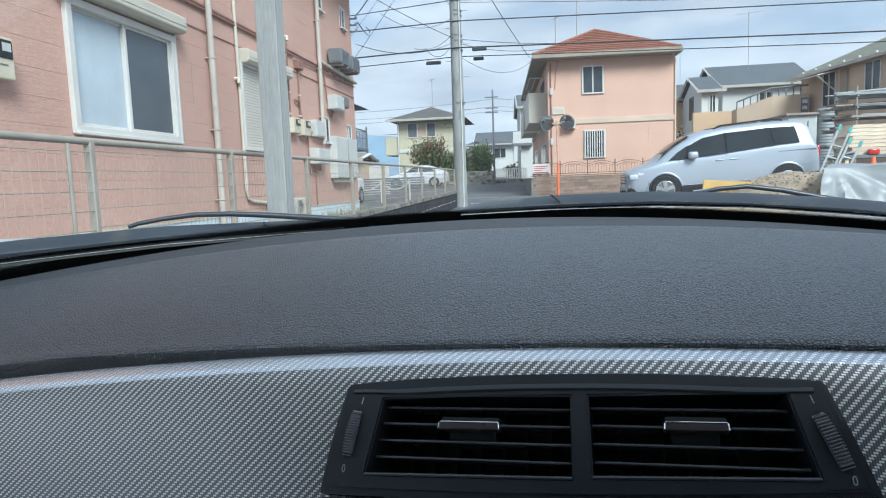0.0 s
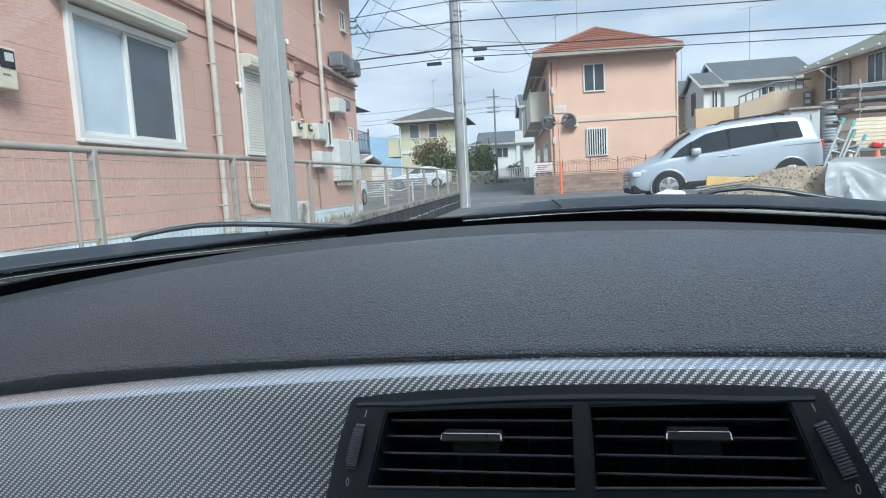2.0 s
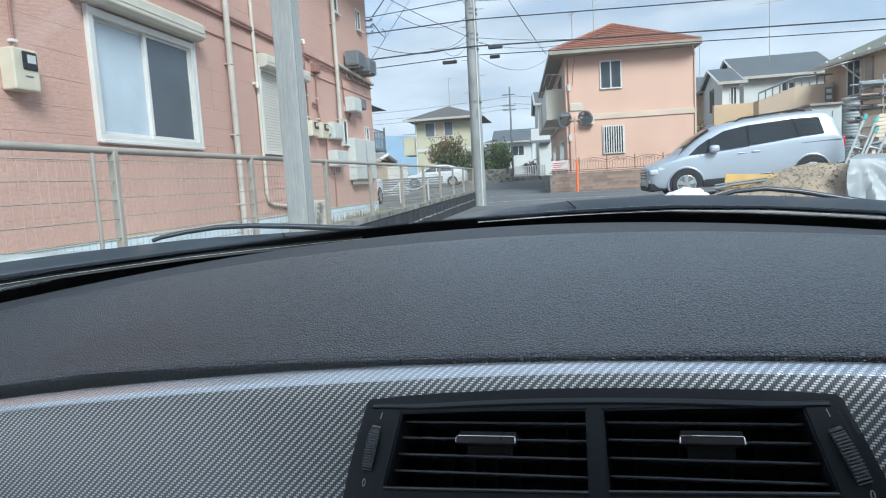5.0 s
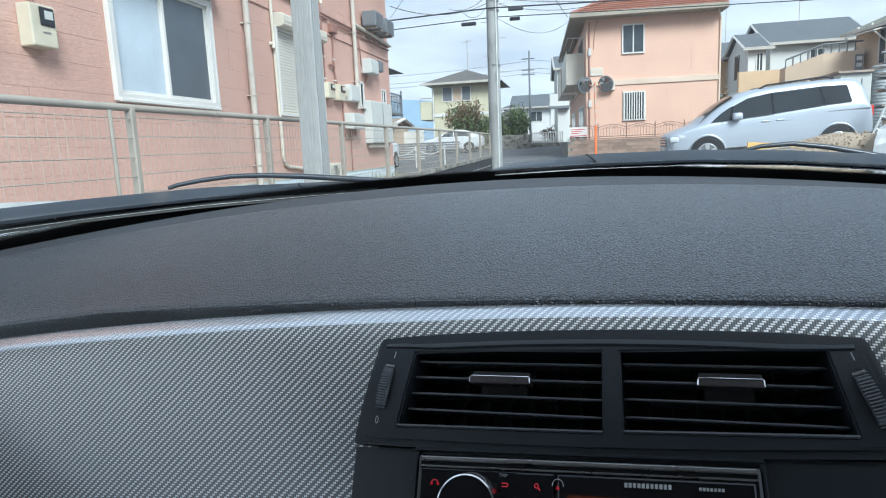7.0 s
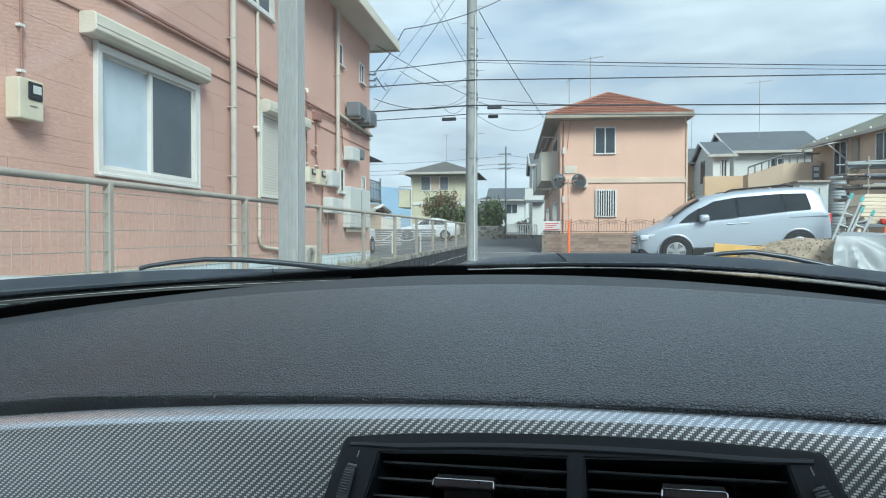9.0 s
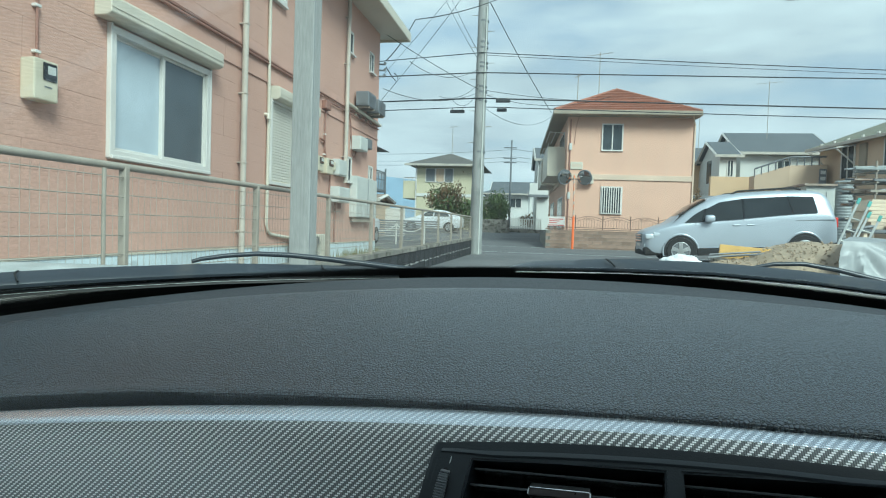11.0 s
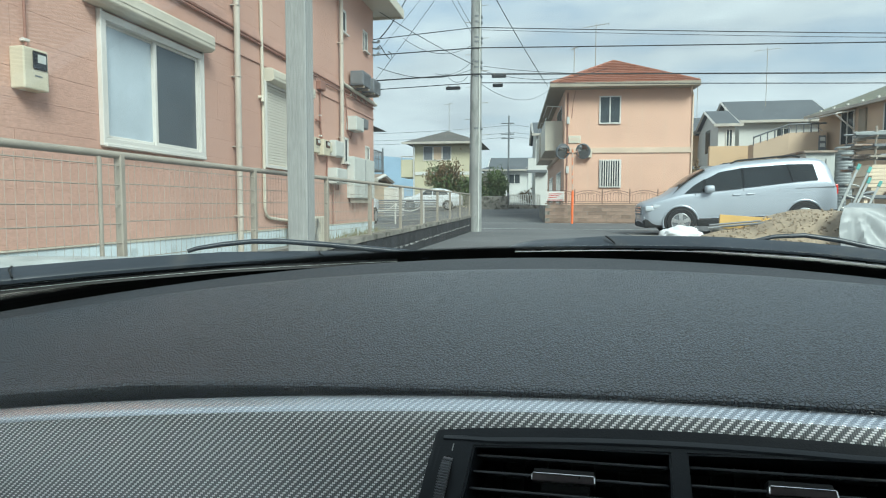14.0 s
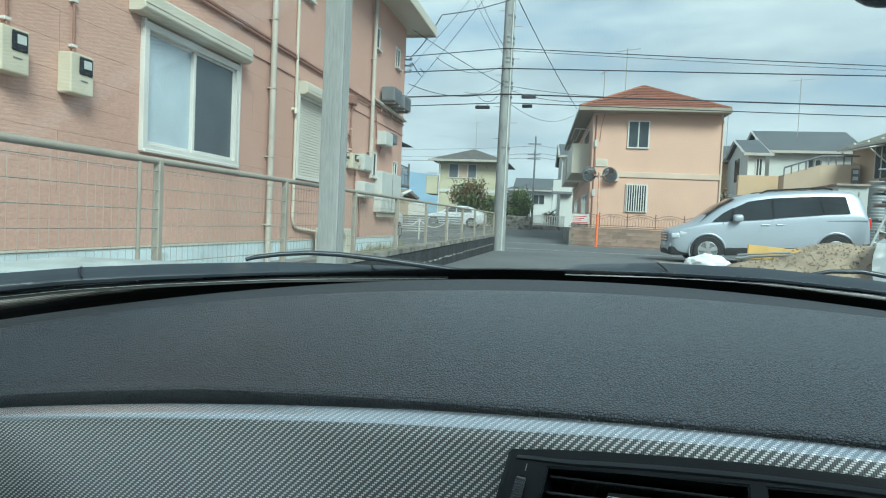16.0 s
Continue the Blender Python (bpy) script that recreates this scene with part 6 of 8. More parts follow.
shrub("shrub", (-7.2, 45.0, 0.4), (1.9, 1.2, 3.2), (LEAF, DRYLEAF), 1500, "tall shrub with reddish and green leaves", 3)
shrub("shrub", (-5.3, 45.0, 0.4), (1.7, 1.2, 2.4), (LEAF,), 2600, "dense dark green shrub", 5)
shrub("shrub", (-3.4, 45.0, 0.5), (1.2, 1.0, 2.6), (LEAF,), 2600, "dense dark green shrub", 8)
shrub("shrub", (7.4, 33.0, 0.1), (0.7, 0.7, 2.6), (LEAF, DRYLEAF), 250, "thin shrub beside the peach house", 9)
shrub("shrub", (-1.6, 58.0, 0.9), (1.4, 0.9, 1.3), (DRYLEAF,), 500, "reddish low shrub at the end of the street", 12)

# rank grass along the foot of the pink house and on top of the block wall's inner side
rnd = random.Random(31)
bm = B()
for _ in range(1500):
    near = rnd.random() < 0.35
    x, y = (rnd.uniform(-2.35, -2.08), rnd.uniform(4.0, 17.0)) if near else (rnd.gauss(-3.42, 0.10), rnd.choice((10.4, 11.6, 12.3, 13.2, 13.8)) + rnd.gauss(0, 0.22))
    if x < -3.66:
        continue
    h, a, lean = rnd.uniform(0.08, 0.34), rnd.uniform(0, 6.3), rnd.uniform(0.02, 0.14)
    c, e = 0.008 * math.cos(a), 0.008 * math.sin(a)
    q = [bm.verts.new(p) for p in ((x - c, y - e, 0.0), (x + c, y + e, 0.0), (x - e * lean * 60, y + c * lean * 60, h))]
    bm.faces.new(q)
tagged(part("weeds", bm, WEED), "dry green weeds along the house foot", "weeds", kind="stuff")

# far hills on the skyline, raised at the left in place of blue sky
bm = B()
rows = [[], []]
for i in range(61):
    x = -2200 + i * 75
    h = 60 + 62 * min(1.0, max(0.0, (-120 - x) / 150)) + 55 * noise.noise(Vector((x * 0.0016, 3.1, 0))) + 22 * noise.noise(Vector((x * 0.006, 1.1, 0)))
    rows[0].append((x, 1450, 0))
    rows[1].append((x, 1480, h))
sheet(bm, rows)
tagged(part("backdrop", bm, HILL_SKY), "faint blue hills, raised to stand in for low blue sky", "hills", kind="structure")


# ---- building plot: heap, board, sack, tarpaulin, timber ----
def heap():
    bm = B()
    rows = []
    for j in range(45):
        y = 10.4 + j * 0.11
        row = []
        for i in range(73):
            x = 2.9 + i * 0.075
            a = max(0.0, 1 - ((x - 5.45) / 2.0) ** 2 - ((y - 12.9) / 1.7) ** 2)
            b = max(0.0, 1 - ((x - 4.1) / 1.2) ** 2 - ((y - 12.6) / 1.2) ** 2)
            h = 0.71 * a ** 0.8 + 0.0
            h = max(h, 0.36 * b ** 0.8)
            h *= 1 + 0.14 * noise.noise(Vector((x * 1.3, y * 1.3, 0)))
            h += 0.022 * noise.noise(Vector((x * 6, y * 6, 2.0))) * (h > 0.01) + 0.015 * noise.noise(Vector((x * 15, y * 15, 4.0))) * (h > 0.01)
            row.append((x, y, h - 0.03 + ground_z(x, y)))
        rows.append(row)
    sheet(bm, rows)
    t = tagged(part("gravel_heap", bm, SAND, None, "", True), "heap of tan sand and gravel on the plot", "gravel heap", kind="stuff")
    rnd = random.Random(4)
    bm = B()
    for _ in range(420):
        x, y = rnd.gauss(4.45, 0.6), rnd.gauss(12.1, 0.5)
        a = max(0.0, 1 - ((x - 5.45) / 2.0) ** 2 - ((y - 12.9) / 1.7) ** 2)
        b = max(0.0, 1 - ((x - 4.1) / 1.2) ** 2 - ((y - 12.6) / 1.2) ** 2)
        z = max(0.71 * a ** 0.8, 0.36 * b ** 0.8)
        if z < 0.02:
            continue
        r = rnd.uniform(0.008, 0.026)
        got = bmesh.ops.create_icosphere(bm, subdivisions=1, radius=r)["verts"]
        for v in got:
            v.co = v.co * rnd.uniform(0.75, 1.2) + Vector((x, y, z - 0.01 + ground_z(x, y)))
    part("stones", bm, SAND, t)


heap()
bm = B()
box(bm, 0, 0.95, 0, 0.03, 0.0, 0.26, 0.004, 1)
yb = tagged(part("form_board", bm, YELLOWBOARD), "yellow form board lying against the gravel heap", "board")
yb.matrix_world = pose(3.55, 12.75, 0.34, 0, 4, 6)
bm = B()
box(bm, 3.45, 4.5, 12.7, 13.0, 0.0, 0.33, 0.03, 2)
tagged(part("block_stack", bm, COPING), "grey blocks under the yellow board", "blocks")
for k, (x, z, a) in enumerate(((3.35, 0.40, 3), (3.45, 0.37, -4), (3.3, 0.345, 8))):
    bm = B()
    tube(bm, [(0, 0, 0), (0.9, 0, 0.02)], 0.018, 8)
    pp = tagged(part("steel_pipe", bm, GREYDARK, None, "", True), "loose dark steel pipe beside the heap", "pipe", "loose pipes")
    pp.matrix_world = pose(x, 12.62 - 0.04 * k, z, 0, -4, a)


def sack():
    bm = B()
    got = bmesh.ops.create_icosphere(bm, subdivisions=4, radius=1.0)["verts"]
    for v in got:
        p = v.co.copy()
        k = 1 + 0.22 * noise.noise(p * 2.1) + 0.10 * noise.noise(p * 5.2)
        v.co = Vector((p.x * 0.44 * k, p.y * 0.30 * k, max(-0.12, p.z * 0.21 * k)))
    s = tagged(part("sack", bm, BAGCLOTH, None, "", True), "crumpled white plastic sack on the ground", "sack")
    s.matrix_world = pose(3.12, 14.0, ground_z(3.1, 14.0) + 0.12, 0, 0, 8)


sack()


def tarp():
    bm = B()
    rows = []
    for i in range(49):
        f = i / 48
        row = []
        for j in range(61):
            x = 5.02 + j * 0.06
            # front skirt, top, back skirt
            if f < 0.4:
                g = f / 0.4
                y, z = 11.15 + 0.25 * g, 0.02 + 0.72 * g
                y += (0.05 * math.sin(x * 9 + 1.5 * math.sin(x * 3.1)) + 0.05 * noise.noise(Vector((x * 2.4, f * 3, 0)))) * (1 - g)
                z += 0.0
            elif f < 0.7:
                g = (f - 0.4) / 0.3
                y, z = 11.4 + 1.9 * g, 0.74 + 0.06 * math.sin(math.pi * g)
            else:
                g = (f - 0.7) / 0.3
                y, z = 13.3 + 0.3 * g, 0.74 - 0.72 * g
            fold = 0.03 * noise.noise(Vector((x * 1.8 + y, y * 1.3, z * 1.5))) + 0.006 * noise.noise(Vector((x * 7, y * 4, z * 5)))
            # diagonal pleats from the corner
            r, ang = math.hypot(x - 5.15, 0.80 - z), math.atan2(0.80 - z, x - 5.15)
            fold += (0.030 * math.sin(ang * 11 + 0.8 * math.sin(r * 3)) + 0.010 * math.sin(ang * 26)) * min(1.0, r * 1.6) * (1.0 if f < 0.4 else max(0.0, 1 - (f - 0.4) / 0.1))
            dx = -0.06 * math.sin(z * 4.0) if j == 0 else 0
            row.append((x + dx + 0.5 * (y - 11.15), y - fold, max(0.01, z + fold * 0.7) + ground_z(x, y)))
        rows.append(row)
    sheet(bm, rows)
    left = [row[0] for row in rows]
    bm2 = bm
    vs = [bm2.verts.new(p) for p in left]
    vb = [bm2.verts.new((p[0] - 0.02, p[1], ground_z(p[0], p[1]) + 0.01)) for p in left]
    for i in range(len(vs) - 1):
        bm2.faces.new((vs[i], vs[i + 1], vb[i + 1], vb[i]))
    tagged(part("tarpaulin", bm, TARP, None, "", True), "grey tarpaulin draped over stacked goods", "tarpaulin")


tarp()


def ladder(at, length, label):
    t = thing("ladder", at, label, "ladder", "leaning ladders")
    for s in (-0.11, 0.11):
        bm = B()
        box(bm, s - 0.024, s + 0.024, -0.035, 0.035, 0, length - 0.1, 0.006, 1)
        part("rail", bm, ALU, t)
        bm = B()
        box(bm, s - 0.034, s + 0.034, -0.045, 0.045, length - 0.14, length, 0.01, 1)
        part("end_cap", bm, TEAL, t, "teal plastic end cap")
    for i in range(int((length - 0.2) / 0.28)):
        bm = B()
        tube(bm, [(-0.11, 0, 0.2 + i * 0.28), (0.11, 0, 0.2 + i * 0.28)], 0.018, 8)
        part("rung", bm, ALU, t)


ladder(pose(6.78, 15.85, 0.0, -8, 19, -25), 1.80, "aluminium ladder with teal end caps leaning by the timber")
ladder(pose(7.05, 15.8, 0.0, -8, 21, -25), 1.48, "shorter aluminium ladder with teal end caps leaning by the timber")


def cone(x, y):
    t = thing("traffic_cone", pose(x, y, ground_z(x, y)), "orange traffic cone with a white band behind the tarpaulin", "traffic cone")
    for nm, z0, z1, mat in (("shell", 0.03, 0.52, ORANGE), ("band", 0.52, 0.72, WHITEALU), ("tip", 0.72, 0.93, ORANGE)):
        bm = B()
        tube(bm, [(0, 0, z0), (0, 0, z1)], 0.19 - 0.17 * z0, 20, 0.19 - 0.17 * z1)
        part(nm, bm, mat, t, "", True)
    bm = B()
    box(bm, -0.22, 0.22, -0.22, 0.22, 0, 0.035, 0.01, 1)
    part("foot", bm, ORANGE, t)


cone(7.0, 13.75)
bench = thing("work_bench", pose(7.66, 16.5, 0.0), "dark work bench loaded with pale timber", "bench")
bm = B()
box(bm, 0, 3.2, 0, 1.0, 0.95, 1.03, 0.01, 1)
part("top", bm, GREYDARK, bench)
for x in (0.08, 1.6, 3.05):
    for y in (0.05, 0.88):
        bm = B()
        box(bm, x, x + 0.08, y, y + 0.08, 0, 0.95)
        part("leg", bm, TIMBER, bench)
for i in range(8):
    bm = B()
    box(bm, 0.0, 2.4, 0.0, 0.85, 0.0, 0.085, 0.004, 1)
    tb = tagged(part("timber_bundle", bm, TIMBER), "pale sawn boards stacked on the bench", "timber", "stacked boards")
    tb.matrix_world = pose(7.87 + 0.04 * math.sin(i * 2.1), 16.6, 1.035 + i * 0.09)
bm = B()
box(bm, 8.22, 8.46, 16.46, 16.58, 1.035, 1.16, 0.03, 2)
tagged(part("red_bag", bm, REDLAMP, None, "", True), "small red bag on the bench", "bag")
bm = B()
tube(bm, [(7.72, 16.56, 1.06), (7.9, 16.54, 1.10), (7.95, 16.54, 1.09)], 0.04, 8)
tagged(part("black_tool", bm, GREYDARK, None, "", True), "black hand tool on the bench", "tool")
RACK = thing("scaffold_rack", pose(9.2, 19.5, 0), "steel rack of scaffold planks and pipes", "rack")
rnd = random.Random(7)
for x in (0.1, 2.4, 4.6):
    bm = B()
    tube(bm, [(x, 0, 0), (x, 0, 3.0)], 0.03, 8)
    tube(bm, [(x, 1.2, 0), (x, 1.2, 3.0)], 0.03, 8)
    part("upright", bm, GALV, RACK)
for z in (1.3, 1.75, 2.1, 2.4, 2.72):
    bm = B()
    for x in (0.1, 2.4, 4.6):
        tube(bm, [(x, -0.1, z), (x, 1.3, z)], 0.025, 8)
    part("arm", bm, GALV, RACK)
    for k in range(9):
        bm = B()
        y = -0.08 + k * 0.14
        a = rnd.uniform(-0.55, 0.3)
        if k % 2:
            tube(bm, [(a, y, z + 0.06 + 0.1 * rnd.random()), (5.0 + a, y + rnd.uniform(-0.1, 0.1), z + 0.06 + 0.3 * rnd.random())], 0.03, 8)
        else:
            box(bm, a, 4.8 + a, y, y + 0.16, z + 0.03, z + 0.075 + 0.04 * rnd.random(), 0.004, 1)
        part("load", bm, rnd.choice((GALV, GREYDARK, GREYDARK, RUSTY, TANKGREY)), RACK)
SHED = thing("tool_shed", pose(9.03, 23.6, 0.0), "pale metal shed with a rusty roof edge", "shed")
bm = B()
box(bm, 0, 0.92, 0, 2.4, 0, 2.60)
part("wall", bm, GREYBOX, SHED)
bm = B()
box(bm, -0.1, 0.94, -0.12, 2.5, 2.60, 2.67)
part("roof", bm, RUSTY, SHED, "rusty roof sheet")
bm = B()
for x in (0.32, 0.62):
    box(bm, x, x + 0.03, -0.015, 0.0, 0.1, 2.4)
part("door_gap", bm, GREYDARK, SHED)
TANK = thing("water_tank", pose(10.29, 23.75, 0.0), "tall grey corrugated metal tank beside the shed", "tank")
bm = B()
n, prof = 28, []
for k in range(56):
    prof.append((0.30 + 0.012 * (k % 2), k * 0.05))
rr = [[bm.verts.new((r * math.cos(a), r * math.sin(a), z)) for a in np.linspace(0, math.tau, n, endpoint=False)] for r, z in prof]
for q, w in zip(rr, rr[1:]):
    for i in range(n):
        bm.faces.new((q[i], q[(i + 1) % n], w[(i + 1) % n], w[i]))
bm.faces.new(rr[-1])
part("shell", bm, TANKGREY, TANK)
bm = B()
tube(bm, [(0, 0, 2.74), (0, 0, 2.80)], 0.31, 28, 0.26)
part("lid", bm, TANKGREY, TANK, "", True)


# ---- the car that carries the camera: dashboard, vents, radio, screen, wipers ----
CAR = thing("hatchback", pose(0.4578, 0.5706, 0.5971, 0.36, -2.92, 2.0), "parked silver hatchback with a black dashboard and silver weave trim", "car")


def near_v(u):
    return 0.024 - (0.115 if u < 0 else 0.156) * u


def near_w(u):
    return 0.0175 - 0.0145 * u - 0.10 * (u - 0.04) ** 2


def far_v(u):
    return max(0.40 - 0.42 * u * u, near_v(u) + 0.05)


def far_w(u):
    return 0.0848 - 0.010 * u - 0.135 * (u + 0.18) ** 2


US = [-0.92 + i * 0.02 for i in range(85)]

bm = B()
rows = []
for u in US:
    back = min(1.0, max(0.0, -u / 0.4)) ** 1.3
    e = (near_v(u) + 0.008 * back, near_w(u) - 0.0058 + 0.0090 * back)
    row = [(u, e[0] + 0.022, e[1] - 0.010), (u, e[0] + 0.0150, e[1] - 0.002), (u, e[0] + 0.0070, e[1] + 0.0085), (u, e[0] + 0.0062, e[1] + 0.0108), (u, e[0] + 0.0085, e[1] + 0.0132), (u, e[0] + 0.016, e[1] + 0.0150)]
    s, f = (e[0] + 0.016, e[1] + 0.0150), (far_v(u), far_w(u))
    for k in range(1, 19):
        q = k / 18
        row.append((u, s[0] + (f[0] - s[0]) * q, s[1] + (f[1] - s[1]) * q + 0.010 * math.sin(math.pi * q)))
    row += [(u, f[0] + 0.006, f[1] - 0.002), (u, f[0] + 0.016, f[1] - 0.012), (u, f[0] + 0.022, f[1] - 0.05)]
    rows.append(row)
strip = [row[19:] for row in rows]
sheet(bm, [row[:20] + [(row[19][0], row[19][1] + 0.002, row[19][2] - 0.001)] for row in rows])
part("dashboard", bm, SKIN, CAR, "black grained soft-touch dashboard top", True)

bm = B()
sheet(bm, [[(p[0], p[1], p[2] - 0.0005) for p in row] for row in strip])
part("defroster_strip", bm, STRIPSKIN, CAR, "smoother black strip along the windscreen", True)

# the vent panel's own axes inside the car
PANEL = Matrix(((0.98807, 0.12957, 0.08326, 0), (-0.15401, 0.83124, 0.53415, 0), (0, -0.54060, 0.84128, 0), (0, 0, 0, 1)))


bm = B()
ts = [0.0, 0.006, 0.012, 0.018] + [0.03 + 0.012 * k for k in range(26)]
us = sorted(set([round(-0.92 + i * 0.02, 3) for i in range(85)] + [-0.138, 0.136]))
rows, uvs = [], []
for u in us:
    e = Vector((u, near_v(u), near_w(u)))
    k = float(np.interp(u, [-0.45, -0.15, 0.05], [1.0, 0.85, 0.62]))
    prof = [e + Vector((0, 0.026, -0.0080))] + [e + Vector((0, v, w)) * k for v, w in ((0.0095, 0.0030), (0.0040, 0.0012), (0.0000, -0.0006), (-0.0022, -0.0018), (-0.0042, -0.0034), (-0.0056, -0.0052))] + [e + Vector((0, -0.0080, -0.0082))]
    for t in ts[1:]:
        prof.append(e + Vector((0, -0.008 - 0.53 * t * 0.98, -0.0082 - 0.838 * t)))
    run, uv = 0.0, []
    for k, p in enumerate(prof):
        run += (p - prof[k - 1]).length if k else 0
        uv.append((u * 1.01, run))
    rows.append(prof)
    uvs.append(uv)
# upper edge takes the paler weave, so its streak of light is painted
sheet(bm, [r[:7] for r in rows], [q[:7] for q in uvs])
part("trim_edge", bm, LIT_WEAVE, CAR, "upper edge of the weave trim with its highlight painted in", True)
bm = B()
sheet(bm, [r[6:] for r in rows], [q[6:] for q in uvs])
inv = PANEL.inverted()
gone = []
for f in bm.faces:
    c = inv @ f.calc_center_median()
    if (-0.139 < c.x < 0.137 and c.z < 0.002) or (0.1 < c.x < 0.149 and c.z < -0.045):
        gone.append(f)
bmesh.ops.delete(bm, geom=gone, context="FACES")
part("trim", bm, WEAVE, CAR, "silver twill-weave trim strip", True)


def plate(outline, holes, front, back, material, name, parent, label="", bevel=0.0):
    """A plate on the panel with holes through it."""
    bm = B()
    edges = []
    for loop in [outline] + holes:
        vs = [bm.verts.new((a, front, b)) for a, b in loop]
        edges += [bm.edges.new((vs[i], vs[(i + 1) % len(vs)])) for i in range(len(vs))]
    bmesh.ops.triangle_fill(bm, use_beauty=True, use_dissolve=False, edges=edges)
    got = bmesh.ops.extrude_face_region(bm, geom=bm.faces[:])
    for v in [g for g in got["geom"] if isinstance(g, bmesh.types.BMVert)]:
        v.co.y = back
    if bevel:
        bmesh.ops.bevel(bm, geom=[e for e in bm.edges if len(e.link_faces) == 2 and e.calc_face_angle(0) > 1.0 and all(abs(v.co.y - front) < 1e-6 for v in e.verts)], offset=bevel, segments=2, affect="EDGES")
    bm.transform(PANEL)
    return part(name, bm, material, parent, label)


def arc_line(p, q, bulge, n=10):
    """Points from p to q, bowed by bulge in b."""
    return [(p[0] + (q[0] - p[0]) * i / n, p[1] + (q[1] - p[1]) * i / n + bulge * 4 * (i / n) * (1 - i / n)) for i in range(n + 1)]


VENT_OUT = arc_line((-0.1406, 0.0028), (0.1352, 0.0060), 0.0050) + arc_line((0.1374, 0.0036), (0.1535, -0.0525), 0.0, 3) + arc_line((0.1530, -0.0540), (-0.1510, -0.0650), -0.003) + arc_line((-0.1520, -0.0620), (-0.1424, 0.0004), 0.0, 3)
OPEN_L = [(-0.1150, -0.0072), (-0.0585, -0.0052), (0.0016, -0.0044), (0.0020, -0.0495), (-0.0600, -0.0510), (-0.1222, -0.0522)]
OPEN_R = [(0.0122, -0.0042), (0.0660, -0.0030), (0.1168, -0.0020), (0.1262, -0.0448), (0.0700, -0.0470), (0.0138, -0.0485)]
VENT = plate(VENT_OUT, [OPEN_L, OPEN_R], -0.0075, 0.035, PLASTIC, "vent_panel", CAR, "black plastic centre air vent panel", 0.0022)
# inner stepped frame
INNER = arc_line((-0.1360, -0.0008), (0.1300, 0.0024), 0.0044) + arc_line((0.1340, -0.003), (0.1480, -0.0490), 0.0, 3) + arc_line((0.1475, -0.0500), (-0.1465, -0.0605), -0.003) + arc_line((-0.1470, -0.0580), (-0.1390, -0.008), 0.0, 3)
plate(INNER, [OPEN_L, OPEN_R], -0.0092, -0.006, PLASTIC, "vent_face", VENT, "", 0.0012)
# upper brow that leans back to the sky, and the rounded lower lip
bm = B()
brow = arc_line((-0.1360, 0.0000), (0.1300, 0.0030), 0.0050, 24)
sheet(bm, [[(a, d, b - q * (1.0 - 0.45 * min(1.0, max(0.0, (abs(a) - 0.100) / 0.034)))) for d, q in ((0.0, -0.0005), (-0.0068, 0.0010), (-0.0090, 0.0028), (-0.0102, 0.0062), (-0.0096, 0.0075))] for a, b in brow])
bm.transform(PANEL)
part("brow", bm, PLASTIC, VENT, "", True)
for a0, b0, a1, b1 in ((-0.1225, -0.0528, 0.0022, -0.0502), (0.0136, -0.0492, 0.1266, -0.0455)):
    bm = B()
    tube(bm, [(a, 0, b) for a, b in arc_line((a0, b0), (a1, b1), 0.0, 8)], 0.0012, 8)
    bm.transform(PANEL @ Matrix.Translation((0, -0.0092, 0)))
    part("lower_lip", bm, SLAT, VENT, "", True)
bm = B()
v = [bm.verts.new((a, 0.034, b)) for a, b in ((-0.14, 0.004), (0.14, 0.004), (0.14, -0.06), (-0.14, -0.06))]
bm.faces.new(v)
bm.transform(PANEL)
part("duct_back", bm, DARKPLASTIC, VENT)


def side_at(loop, b, left):
    """Where an opening's left or right side is at height b."""
    (p, q) = ((loop[0], loop[5]) if left else (loop[2], loop[3]))
    f = (b - p[1]) / (q[1] - p[1])
    return p[0] + (q[0] - p[0]) * f


for loop, offs in ((OPEN_L, 0.0), (OPEN_R, 0.0012)):
    for b in (-0.0108, -0.0209, -0.0312, -0.0413):
        b += offs
        a0, a1 = side_at(loop, b, True) + 0.0005, side_at(loop, b, False) - 0.0005
        bm = B()
        box(bm, a0, a1, -0.0015, 0.020, b - 0.0009, b + 0.0009, 0.0008, 3)
        bm.transform(PANEL)
        part("slat", bm, SLAT, VENT, "", True)
    for k in range(7):
        a0, a1 = side_at(loop, -0.025, True), side_at(loop, -0.025, False)
        a = a0 + (a1 - a0) * (k + 1) / 8
        bm = B()
        box(bm, a - 0.0005, a + 0.0005, 0.022, 0.033, -0.047, -0.003)
        bm.transform(PANEL)
        part("vane", bm, DARKPLASTIC, VENT)
